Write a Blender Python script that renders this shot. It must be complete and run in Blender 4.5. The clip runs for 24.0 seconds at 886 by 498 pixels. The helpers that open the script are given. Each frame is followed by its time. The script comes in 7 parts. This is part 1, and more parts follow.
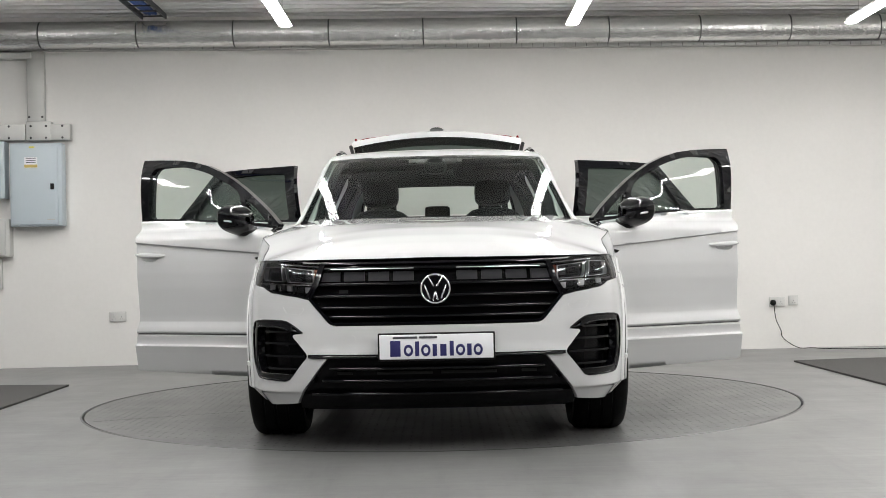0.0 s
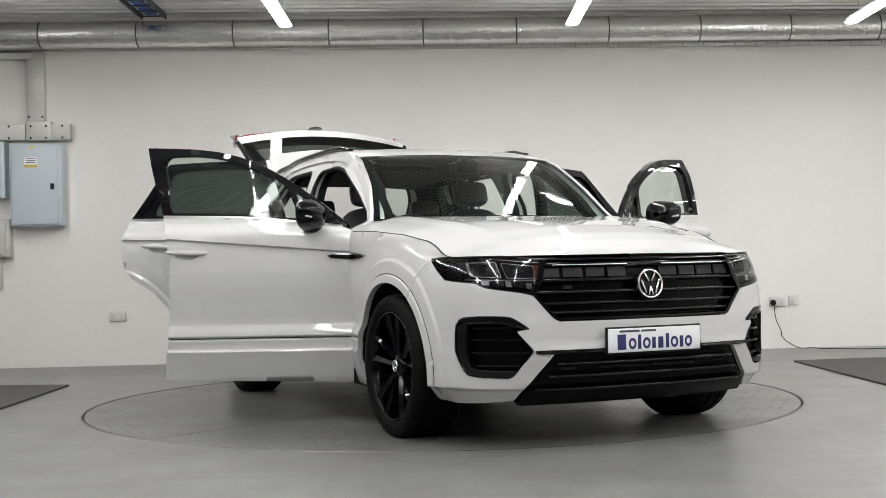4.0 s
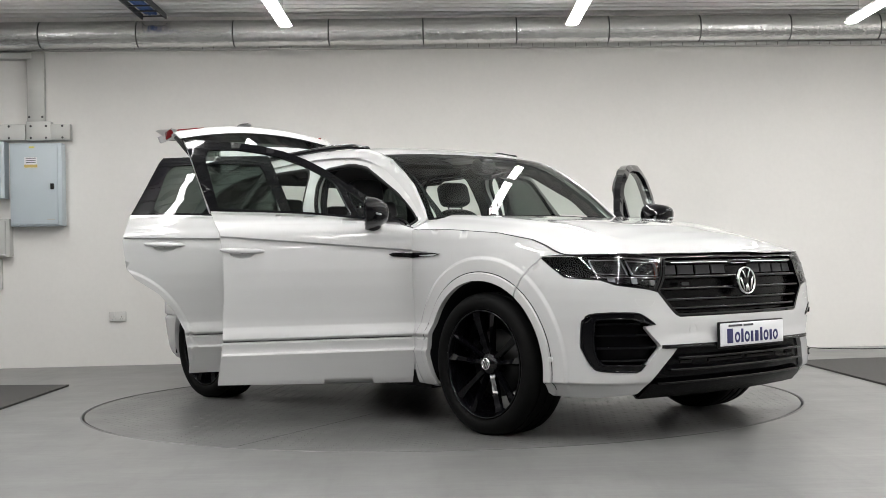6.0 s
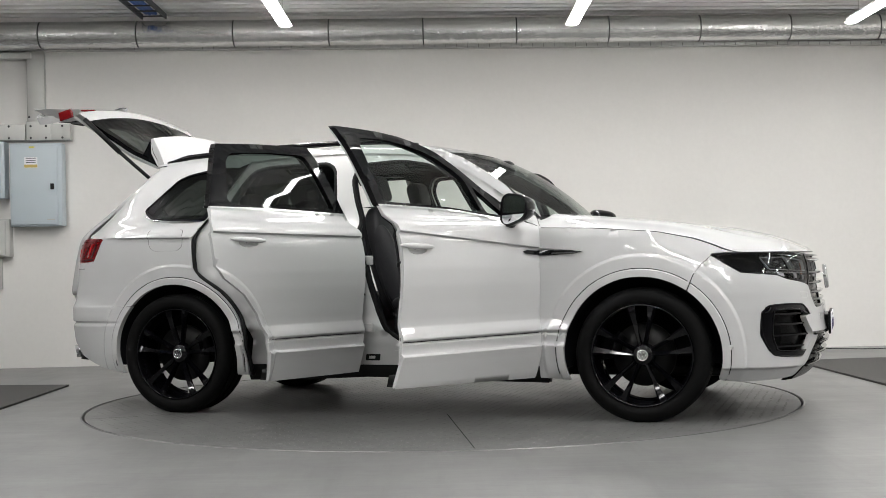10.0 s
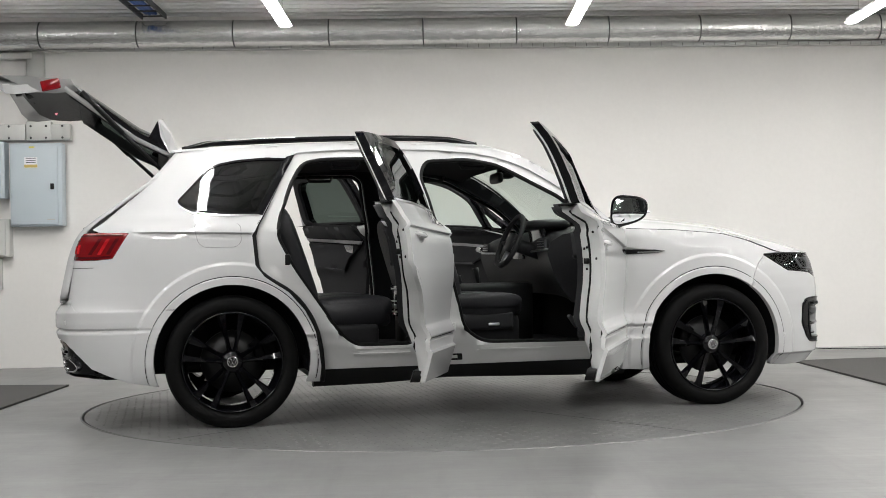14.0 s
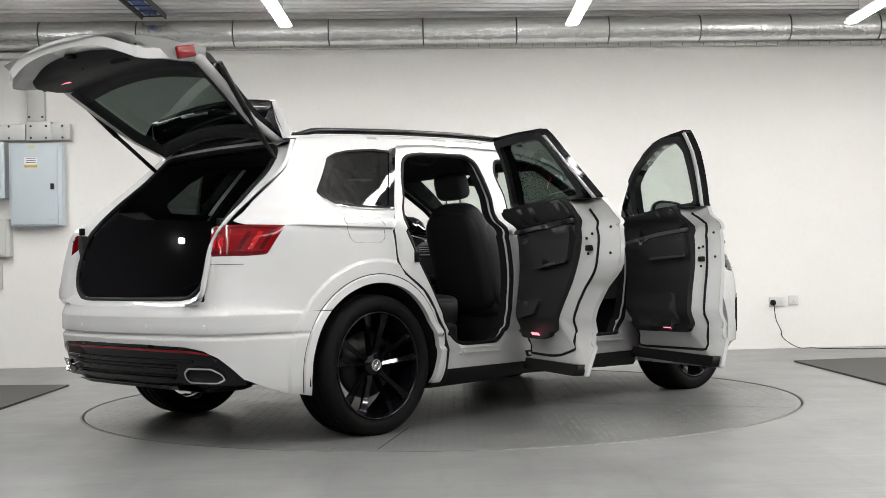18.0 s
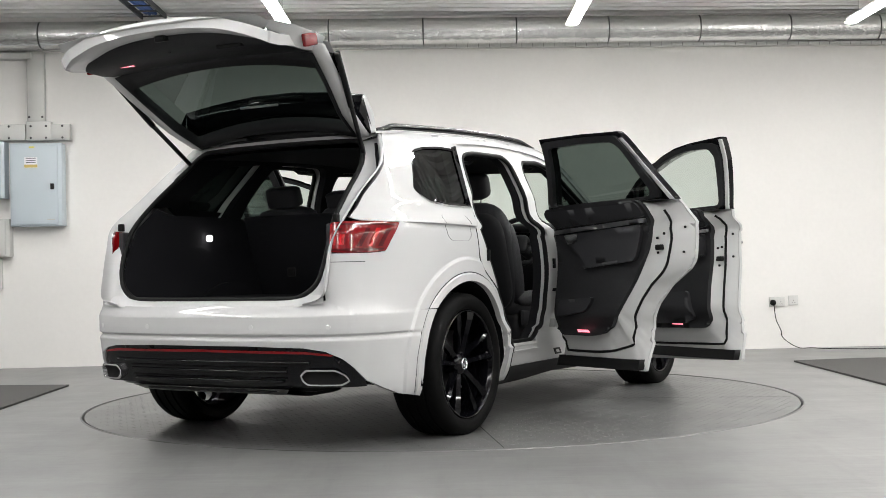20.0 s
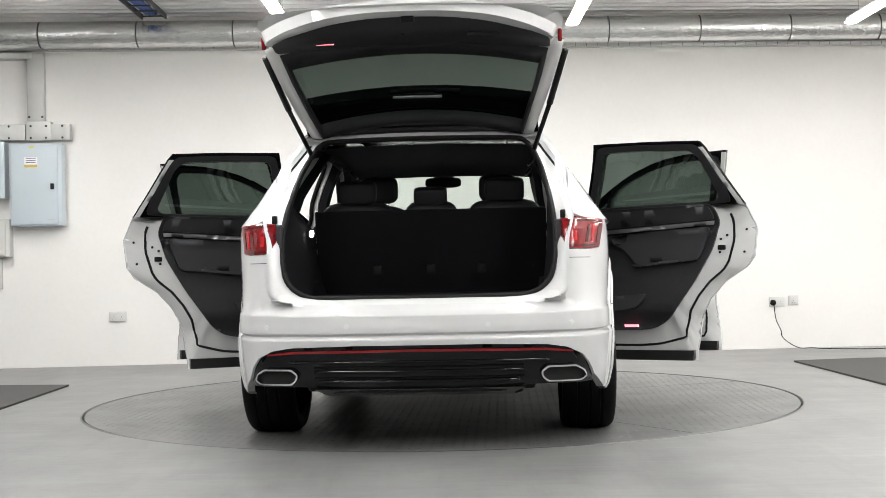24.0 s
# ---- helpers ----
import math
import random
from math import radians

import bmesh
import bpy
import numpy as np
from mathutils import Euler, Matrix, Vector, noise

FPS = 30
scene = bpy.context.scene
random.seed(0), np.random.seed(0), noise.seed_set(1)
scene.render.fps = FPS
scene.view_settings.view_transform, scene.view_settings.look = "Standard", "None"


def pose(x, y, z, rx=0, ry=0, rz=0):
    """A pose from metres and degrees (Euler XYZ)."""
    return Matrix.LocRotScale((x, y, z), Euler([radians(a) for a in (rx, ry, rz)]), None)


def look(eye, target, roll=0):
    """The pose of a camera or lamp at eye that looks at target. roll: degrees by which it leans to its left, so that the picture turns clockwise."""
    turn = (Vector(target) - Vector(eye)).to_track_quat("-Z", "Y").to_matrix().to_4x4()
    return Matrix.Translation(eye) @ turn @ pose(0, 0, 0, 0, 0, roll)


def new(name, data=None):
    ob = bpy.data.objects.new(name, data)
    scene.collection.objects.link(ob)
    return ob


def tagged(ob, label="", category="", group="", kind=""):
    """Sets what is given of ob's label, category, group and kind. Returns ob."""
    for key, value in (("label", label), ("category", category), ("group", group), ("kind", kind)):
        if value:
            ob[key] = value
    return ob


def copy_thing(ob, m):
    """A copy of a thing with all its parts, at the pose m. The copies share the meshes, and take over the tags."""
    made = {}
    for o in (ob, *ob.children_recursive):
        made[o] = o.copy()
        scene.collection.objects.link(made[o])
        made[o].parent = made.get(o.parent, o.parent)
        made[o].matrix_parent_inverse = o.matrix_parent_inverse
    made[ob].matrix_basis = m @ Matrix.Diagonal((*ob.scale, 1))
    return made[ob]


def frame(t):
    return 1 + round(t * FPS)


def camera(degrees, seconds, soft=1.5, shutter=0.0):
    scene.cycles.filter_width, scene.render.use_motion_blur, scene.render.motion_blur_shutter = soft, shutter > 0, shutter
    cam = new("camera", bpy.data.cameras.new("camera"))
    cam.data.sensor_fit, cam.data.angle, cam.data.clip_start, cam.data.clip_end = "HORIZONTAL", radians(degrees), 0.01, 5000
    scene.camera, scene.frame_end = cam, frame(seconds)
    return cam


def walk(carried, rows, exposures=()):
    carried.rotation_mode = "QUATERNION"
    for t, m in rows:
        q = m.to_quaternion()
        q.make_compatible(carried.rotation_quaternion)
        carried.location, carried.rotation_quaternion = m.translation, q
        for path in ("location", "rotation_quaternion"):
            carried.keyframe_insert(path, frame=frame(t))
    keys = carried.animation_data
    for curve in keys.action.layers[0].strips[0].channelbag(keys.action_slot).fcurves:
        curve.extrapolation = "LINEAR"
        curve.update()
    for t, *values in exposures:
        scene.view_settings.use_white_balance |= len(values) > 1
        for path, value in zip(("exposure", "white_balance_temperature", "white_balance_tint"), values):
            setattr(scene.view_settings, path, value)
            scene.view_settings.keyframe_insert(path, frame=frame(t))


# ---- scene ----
# Camera: stands still on a tripod, leaning about one degree.
cam = camera(39.8, 24.0, soft=0.6)
EYE = (0.007, -8.089, 0.872)
AHEAD = Vector((0.00194, 0.99989, 0.01456))
still = look(EYE, Vector(EYE) + AHEAD, roll=-1.183)
walk(cam, [(0.0, still), (24.0, still)], exposures=((0.0, 0.17), (5.0, 0.06), (6.0, 0.13), (7.0, 0.05), (9.0, 0.0), (10.0, 0.04), (14.0, 0.19), (16.0, 0.30), (18.0, 0.40), (21.0, 0.42), (24.0, 0.64)))

# ---------------------------------------------------------------- world and exposure
world = bpy.data.worlds.new("world")
scene.world = world
world.use_nodes = True
world.node_tree.nodes["Background"].inputs[0].default_value = (0.02, 0.02, 0.022, 1)
world.node_tree.nodes["Background"].inputs[1].default_value = 0.3
LAMP_POWER = 46.0


# ---------------------------------------------------------------- materials
def mat(name, colour, rough=0.5, metal=0.0, coat=0.0, spec=0.5, grain=0.0, grain_scale=40.0, bump=0.0, bump_scale=200.0, stain=0.0, stain_scale=1.5, rough_var=0.0):
    m = bpy.data.materials.new(name)
    m.use_nodes = True
    nt = m.node_tree
    b = nt.nodes["Principled BSDF"]
    b.inputs["Base Color"].default_value = (*colour, 1)
    b.inputs["Roughness"].default_value = rough
    b.inputs["Metallic"].default_value = metal
    b.inputs["Coat Weight"].default_value = coat
    b.inputs["Coat Roughness"].default_value = 0.012
    b.inputs["Specular IOR Level"].default_value = spec
    tc = nt.nodes.new("ShaderNodeTexCoord")

    def noise_tex(scale, detail=4.0):
        n = nt.nodes.new("ShaderNodeTexNoise")
        n.inputs["Scale"].default_value = scale
        n.inputs["Detail"].default_value = detail
        nt.links.new(tc.outputs["Object"], n.inputs["Vector"])
        return n.outputs["Fac"]

    if grain or stain:
        last = None
        for amount, scale in ((grain, grain_scale), (stain, stain_scale)):
            if not amount:
                continue
            r = nt.nodes.new("ShaderNodeMapRange")
            r.inputs["From Min"].default_value, r.inputs["From Max"].default_value = 0.25, 0.75
            r.inputs["To Min"].default_value, r.inputs["To Max"].default_value = 1 - amount, 1 + amount
            nt.links.new(noise_tex(scale), r.inputs["Value"])
            if last is None:
                last = r.outputs[0]
            else:
                mm = nt.nodes.new("ShaderNodeMath")
                mm.operation = "MULTIPLY"
                nt.links.new(last, mm.inputs[0])
                nt.links.new(r.outputs[0], mm.inputs[1])
                last = mm.outputs[0]
        mix = nt.nodes.new("ShaderNodeVectorMath")
        mix.operation = "SCALE"
        mix.inputs[0].default_value = colour
        nt.links.new(last, mix.inputs["Scale"])
        nt.links.new(mix.outputs[0], b.inputs["Base Color"])
    if rough_var:
        r = nt.nodes.new("ShaderNodeMapRange")
        r.inputs["From Min"].default_value, r.inputs["From Max"].default_value = 0.3, 0.7
        r.inputs["To Min"].default_value, r.inputs["To Max"].default_value = rough - rough_var, rough + rough_var
        nt.links.new(noise_tex(stain_scale * 2.3), r.inputs["Value"])
        nt.links.new(r.outputs[0], b.inputs["Roughness"])
    if bump:
        bn = nt.nodes.new("ShaderNodeBump")
        bn.inputs["Strength"].default_value = bump
        bn.inputs["Distance"].default_value = 0.002
        nt.links.new(noise_tex(bump_scale, 3.0), bn.inputs["Height"])
        nt.links.new(bn.outputs[0], b.inputs["Normal"])
    return m


def glass(name, tint, gloss=0.0):
    """A thin pane: tinted see-through, with the gloss of a glass face."""
    m = bpy.data.materials.new(name)
    m.use_nodes = True
    nt = m.node_tree
    for n in list(nt.nodes):
        nt.nodes.remove(n)
    out = nt.nodes.new("ShaderNodeOutputMaterial")
    tr = nt.nodes.new("ShaderNodeBsdfTransparent")
    tr.inputs[0].default_value = (*tint, 1)
    gl = nt.nodes.new("ShaderNodeBsdfGlossy")
    gl.inputs["Roughness"].default_value = 0.015
    lw = nt.nodes.new("ShaderNodeLayerWeight")
    lw.inputs[0].default_value = 0.5
    pw = nt.nodes.new("ShaderNodeMath")
    pw.operation = "POWER"
    pw.inputs[1].default_value = 5.0
    nt.links.new(lw.outputs["Facing"], pw.inputs[0])
    fr = nt.nodes.new("ShaderNodeMath")
    fr.operation = "MULTIPLY_ADD"
    fr.inputs[1].default_value, fr.inputs[2].default_value = 0.80, 0.04
    nt.links.new(pw.outputs[0], fr.inputs[0])
    mx = nt.nodes.new("ShaderNodeMixShader")
    nt.links.new(fr.outputs[0], mx.inputs[0])
    nt.links.new(tr.outputs[0], mx.inputs[1])
    nt.links.new(gl.outputs[0], mx.inputs[2])
    nt.links.new(mx.outputs[0], out.inputs[0])
    return m


def lamp_mat(name, colour, strength):
    m = bpy.data.materials.new(name)
    m.use_nodes = True
    b = m.node_tree.nodes["Principled BSDF"]
    b.inputs["Base Color"].default_value = (0.8, 0.8, 0.8, 1)
    b.inputs["Emission Color"].default_value = (*colour, 1)
    b.inputs["Emission Strength"].default_value = strength
    return m


M_WALL = mat("wall_paint", (0.80, 0.782, 0.755), 0.75, grain=0.015, grain_scale=25, stain=0.03, stain_scale=0.8, bump=0.12, bump_scale=120)
# Mid grey instead of wall white: dims bounce from the unseen west and south walls.
M_DIMWALL = mat("unseen_wall_grey", (0.30, 0.30, 0.30), 0.8, stain=0.05, stain_scale=0.5)
M_FLOOR = mat("floor_paint", (0.156, 0.156, 0.153), 0.34, grain=0.06, grain_scale=18, stain=0.10, stain_scale=1.1, bump=0.1, bump_scale=60, rough_var=0.03)
M_PLATE = mat("turntable_steel", (0.120, 0.120, 0.117), 0.37, grain=0.08, grain_scale=14, stain=0.12, stain_scale=1.3, bump=0.1, bump_scale=80, rough_var=0.04)
M_TREAD = mat("worn_tread", (0.112, 0.112, 0.109), 0.42, grain=0.15, grain_scale=30, stain=0.25, stain_scale=3)
M_GAP = mat("gap_dark", (0.012, 0.012, 0.012), 0.8, spec=0.2)
M_DISC = mat("brake_steel", (0.013, 0.013, 0.013), 0.4, metal=0.6)
M_LAMPDARK = mat("smoked_reflector", (0.035, 0.035, 0.037), 0.18, metal=0.5)
M_EDGE = mat("worn_steel_edge", (0.14, 0.14, 0.138), 0.4, metal=0.5, grain=0.1)
M_CEIL = mat("galvanised_deck", (0.74, 0.735, 0.725), 0.38, metal=0.45, stain=0.06, stain_scale=2)
M_FOIL = mat("duct_foil", (0.78, 0.78, 0.77), 0.24, metal=0.9, grain=0.03, grain_scale=9, stain=0.05, stain_scale=3, bump=0.9, bump_scale=24)
M_FOIL.node_tree.nodes["Bump"].inputs["Distance"].default_value = 0.010
M_TAPE = mat("duct_seam", (0.045, 0.045, 0.045), 0.6)
M_GALV = mat("galvanised_trunking", (0.50, 0.50, 0.48), 0.5, metal=0.3, stain=0.05, stain_scale=5)
M_CAB = mat("cabinet_blue_grey", (0.50, 0.56, 0.60), 0.45, stain=0.02, stain_scale=4)
M_BOXGREY = mat("box_grey", (0.52, 0.52, 0.50), 0.5, stain=0.03, stain_scale=4)
M_WHITEPL = mat("white_plastic", (0.66, 0.65, 0.63), 0.35)
M_BLACKPL = mat("black_plastic", (0.006, 0.006, 0.006), 0.40, spec=0.18)
M_MAT = mat("mat_rubber", (0.045, 0.043, 0.040), 0.7, grain=0.2, grain_scale=60, bump=0.6, bump_scale=150)


def scuffed(m, stretch, amount):
    """Adds long faint drag marks and blotches of gloss to a floor paint."""
    nt = m.node_tree
    b = nt.nodes["Principled BSDF"]
    src = b.inputs["Base Color"].links[0].from_socket
    tc = nt.nodes.new("ShaderNodeTexCoord")
    last = src
    for k, (sx, sy, sc) in enumerate(stretch):
        mp = nt.nodes.new("ShaderNodeMapping")
        mp.inputs["Scale"].default_value = (sx, sy, 1)
        mp.inputs["Rotation"].default_value = (0, 0, 0.35 * k - 0.2)
        nt.links.new(tc.outputs["Object"], mp.inputs["Vector"])
        n = nt.nodes.new("ShaderNodeTexNoise")
        n.inputs["Scale"].default_value, n.inputs["Detail"].default_value, n.inputs["Roughness"].default_value = sc, 6.0, 0.65
        nt.links.new(mp.outputs[0], n.inputs["Vector"])
        r = nt.nodes.new("ShaderNodeMapRange")
        r.inputs["From Min"].default_value, r.inputs["From Max"].default_value = 0.52, 0.74
        r.inputs["To Min"].default_value, r.inputs["To Max"].default_value = 1.0, 1.0 - amount * (1 if k % 2 else -1.0)
        nt.links.new(n.outputs["Fac"], r.inputs["Value"])
        v = nt.nodes.new("ShaderNodeVectorMath")
        v.operation = "SCALE"
        nt.links.new(last, v.inputs[0])
        nt.links.new(r.outputs[0], v.inputs["Scale"])
        last = v.outputs[0]
    nt.links.new(last, b.inputs["Base Color"])


scuffed(M_FLOOR, ((0.6, 6.0, 1.6), (5.0, 0.5, 1.3), (1.0, 1.0, 0.7), (2.0, 14.0, 2.2)), 0.22)
scuffed(M_PLATE, ((0.8, 5.0, 2.0), (4.0, 0.6, 1.7), (1.2, 1.0, 1.1)), 0.20)
M_LAMP = lamp_mat("led_diffuser", (1.0, 0.996, 0.980), LAMP_POWER)
M_LAMPBODY = mat("batten_body", (0.8, 0.8, 0.8), 0.4)
M_BLUE = mat("cable_blue", (0.03, 0.10, 0.35), 0.5, grain=0.3, grain_scale=60)
M_PAINT = mat("white_car_paint", (0.54, 0.54, 0.541), 0.6, coat=1.0, spec=0.0)
M_INNERWHITE = mat("white_inner_paint", (0.56, 0.56, 0.555), 0.35, coat=0.4)
M_GLOSSBLACK = mat("gloss_black", (0.003, 0.003, 0.004), 0.05, spec=0.30)
M_SATINBLACK = mat("satin_black", (0.003, 0.003, 0.0035), 0.24, spec=0.09)
M_RIM = mat("rim_gloss_black", (0.003, 0.003, 0.004), 0.06, spec=0.30)
M_TYRE = mat("tyre_rubber", (0.005, 0.005, 0.005), 0.62, spec=0.08, grain=0.15, grain_scale=30, bump=0.4, bump_scale=90)
M_TRIM = mat("door_card_dark", (0.016, 0.016, 0.0175), 0.52, spec=0.25, grain=0.1, grain_scale=50, bump=0.3, bump_scale=350)
M_TRIM2 = mat("door_card_soft", (0.025, 0.025, 0.0275), 0.55, spec=0.25, bump=0.3, bump_scale=300)
M_SEAT = mat("seat_leather_black", (0.020, 0.020, 0.023), 0.50, spec=0.4, grain=0.2, grain_scale=120, bump=0.5, bump_scale=300)
M_CARPET = mat("carpet_black", (0.013, 0.013, 0.015), 0.95, spec=0.1, grain=0.3, grain_scale=200)
M_HEAD = mat("headliner_black", (0.012, 0.012, 0.0135), 0.9, spec=0.15)
M_CHROME = mat("chrome", (0.75, 0.75, 0.76), 0.12, metal=1.0)
M_ALU = mat("brushed_silver", (0.55, 0.55, 0.56), 0.3, metal=1.0)
M_SEAL = mat("rubber_seal", (0.006, 0.006, 0.006), 0.6, spec=0.2)
M_GLASS = glass("clear_glass", (0.66, 0.73, 0.69))
M_TINT = glass("privacy_glass", (0.10, 0.125, 0.115))
M_TINTQ = glass("dark_privacy_glass", (0.030, 0.037, 0.034))
M_TINTR = glass("rear_door_glass", (0.085, 0.108, 0.097))
M_LENS = glass("lamp_lens", (0.58, 0.58, 0.59))
M_RED = mat("tail_red", (0.17, 0.003, 0.005), 0.12, coat=0.35, spec=0.3)
M_REDLIT = mat("tail_red_bright", (0.46, 0.008, 0.012), 0.15, coat=0.35, spec=0.3)
M_REDDARK = mat("tail_red_dark", (0.075, 0.003, 0.005), 0.10, coat=0.35, spec=0.3)
M_PLATEW = mat("plate_white", (0.78, 0.78, 0.80), 0.35)
M_INK = mat("plate_ink_blue", (0.015, 0.015, 0.10), 0.5)
M_INKGREY = mat("plate_ink_grey", (0.06, 0.06, 0.07), 0.5)
M_SCREEN = mat("screen_black", (0.01, 0.01, 0.012), 0.08)
M_BOOTLAMP = lamp_mat("boot_lamp", (1.0, 0.97, 0.93), 10.0)
M_DOORLAMP = lamp_mat("door_lamp_red", (1.0, 0.16, 0.24), 1.3)


# ---------------------------------------------------------------- mesh helpers
ORIGIN = {}


class Shape:
    """Collects faces of one mesh; normals are given where the surface is known, else found by Blender."""

    def __init__(self):
        self.v, self.n, self.f, self.flat = [], [], [], []

    def add(self, verts, faces, normals=None, flip=False, flat=False):
        k = len(self.v)
        self.v.extend([tuple(map(float, p)) for p in verts])
        self.n.extend([tuple(map(float, p)) for p in normals] if normals is not None else [(0.0, 0.0, 0.0)] * len(verts))
        for f in faces:
            g = [k + i for i in f]
            self.f.append(g[::-1] if flip else g)
            self.flat.append(flat)
        return self

    def box(self, c, size, bevel=0.0, rot=None, segs=2):
        bm = bmesh.new()
        bmesh.ops.create_cube(bm, size=1.0)
        bmesh.ops.scale(bm, vec=size, verts=bm.verts)
        if bevel:
            bmesh.ops.bevel(bm, geom=bm.edges[:], offset=bevel, segments=segs, profile=0.6, affect="EDGES")
        m = Matrix.Translation(c) @ (rot.to_4x4() if rot else Matrix.Identity(4))
        bm.verts.index_update()
        self.add([m @ v.co for v in bm.verts], [[v.index for v in f.verts] for f in bm.faces], flat=(bevel == 0))
        bm.free()
        return self

    def prism(self, poly, lo, hi, axis=2):
        """A 2D outline (counter-clockwise) drawn out along an axis."""
        n = len(poly)
        def at(p, h):
            q = list(p)
            q.insert(axis, h)
            return q
        vs = [at(p, lo) for p in poly] + [at(p, hi) for p in poly]
        fs = [list(range(n))[::-1], list(range(n, 2 * n))] + [[i, (i + 1) % n, n + (i + 1) % n, n + i] for i in range(n)]
        return self.add(vs, fs, flip=(axis == 1), flat=True)

    def tube(self, path, r, k=8, closed=False, flatten=None):
        P = [Vector(p) for p in path]
        n = len(P)
        vs, fs, up = [], [], Vector((0.31, 0.17, 0.93)).normalized()
        for i in range(n):
            a, b = (P[i - 1], P[(i + 1) % n]) if closed else (P[max(i - 1, 0)], P[min(i + 1, n - 1)])
            t = (b - a).normalized()
            s = t.cross(up).normalized()
            w = s.cross(t)
            rr = r[i] if isinstance(r, (list, tuple)) else r
            for j in range(k):
                q = 2 * math.pi * j / k
                vs.append(P[i] + s * rr * math.cos(q) + w * rr * math.sin(q) * (flatten or 1))
        m = n if closed else n - 1
        for i in range(m):
            for j in range(k):
                fs.append([i * k + j, i * k + (j + 1) % k, ((i + 1) % n) * k + (j + 1) % k, ((i + 1) % n) * k + j])
        if not closed:
            fs += [list(range(k))[::-1], [(n - 1) * k + j for j in range(k)]]
        return self.add(vs, fs, flip=True)

    def lathe(self, prof, k=48, m=None, closed=False):
        """prof: (radius, y) turned about the y axis."""
        n = len(prof)
        vs = [(r * math.cos(2 * math.pi * j / k), y, r * math.sin(2 * math.pi * j / k)) for r, y in prof for j in range(k)]
        fs = [[i * k + j, i * k + (j + 1) % k, ((i + 1) % n) * k + (j + 1) % k, ((i + 1) % n) * k + j] for i in range(n if closed else n - 1) for j in range(k)]
        if m is not None:
            vs = [m @ Vector(v) for v in vs]
        return self.add(vs, fs)

    def loft(self, rows, closed_rows=False, flip=False):
        n, k = len(rows), len(rows[0])
        vs = [p for r in rows for p in r]
        fs = [[i * k + j, i * k + (j + 1) % k, (i + 1) * k + (j + 1) % k, (i + 1) * k + j] for i in range(n - 1) for j in range(k if closed_rows else k - 1)]
        return self.add(vs, fs, flip=flip)

    def build(self, name, material, origin=(0, 0, 0), smooth=True):
        me = bpy.data.meshes.new(name)
        o = np.array(origin)
        verts, faces = [tuple(np.array(p) - o) for p in self.v], self.f
        known = any(n != (0.0, 0.0, 0.0) for n in self.n)
        if known:
            # weld the sheet to its rim; the normals stay with the corners of the faces
            seen, link, flat_v = {}, [], []
            for p in verts:
                key = (round(p[0], 5), round(p[1], 5), round(p[2], 5))
                if key not in seen:
                    seen[key] = len(flat_v)
                    flat_v.append(p)
                link.append(seen[key])
            keep = [i for i, f in enumerate(faces) if len({link[v] for v in f}) == len(f)]
            old = [faces[i] for i in keep]
            verts, faces = flat_v, [[link[v] for v in f] for f in old]
            flags = [self.flat[i] for i in keep]
        else:
            flags = self.flat
        me.from_pydata(verts, [], faces)
        me.polygons.foreach_set("use_smooth", [smooth and not q for q in flags])
        me.materials.append(material)
        if known:
            me.normals_split_custom_set([self.n[v] for f in old for v in f])
        return me


def part(name, shape, material, parent, label="", origin=None, smooth=True, angle=None):
    """One mesh object under a thing or a part; shapes are given in the thing's space."""
    base = ORIGIN.get(parent.name, (0, 0, 0)) if parent else (0, 0, 0)
    own = origin if origin is not None else base
    me = shape.build(name, material, own, smooth)
    ob = new(name, me)
    if parent:
        ob.parent = parent
    if origin is not None:
        ob.location = Vector(own) - Vector(base)
        ORIGIN[ob.name] = own
    else:
        ORIGIN[ob.name] = base
    if angle is not None:
        me.set_sharp_from_angle(angle=radians(angle))
    if label:
        tagged(ob, label)
    return ob


def thing(name, shape, material, label, category, group="", kind="", origin=None, smooth=True, angle=None):
    ob = part(name, shape, material, None, "", origin, smooth, angle)
    return tagged(ob, label, category, group, kind)


def empty(name, label, category, at=(0, 0, 0), group="", kind=""):
    ob = new(name)
    ob.location = at
    ORIGIN[ob.name] = tuple(at)
    return tagged(ob, label, category, group, kind)
# ---------------------------------------------------------------- the hall
WALL_Y, WALL_SLOPE = 3.75, 0.071      # the back wall runs at y = WALL_Y + WALL_SLOPE * x
CEIL_Z = 3.36
X0, X1, Y0 = -7.5, 7.8, -13.0
WALL_TURN = math.atan(WALL_SLOPE)
R_TABLE = 2.269


def on_wall(x, z, off=0.0):
    """A point of the back wall's face, off metres out of it."""
    return Vector((x + off * WALL_SLOPE, WALL_Y + WALL_SLOPE * x - off, z))


ROT_WALL = Matrix.Rotation(WALL_TURN, 3, "Z")

wall = Shape().box((0.5, WALL_Y + 0.5 * WALL_SLOPE + 0.125, 1.75), (18.0, 0.25, 3.6), rot=ROT_WALL)
thing("wall_north", wall, M_WALL, "white painted plaster wall of the photo hall", "wall", kind="structure")
# Walls out of view are assumed; west and south greyed to cut bounced light.
thing("wall_west", Shape().box((X0 - 0.1, -4.5, 1.75), (0.2, 17.6, 3.6)), M_DIMWALL, "side wall added out of view to close the hall", "wall", kind="structure")
thing("wall_east", Shape().box((X1 + 0.1, -4.5, 1.75), (0.2, 18.6, 3.6)), M_WALL, "side wall added out of view to close the hall", "wall", kind="structure")
thing("wall_south", Shape().box((0.75, Y0 - 0.1, 1.75), (16.8, 0.2, 3.6)), M_DIMWALL, "end wall added out of view, greyed to cut bounced light", "wall", kind="structure")

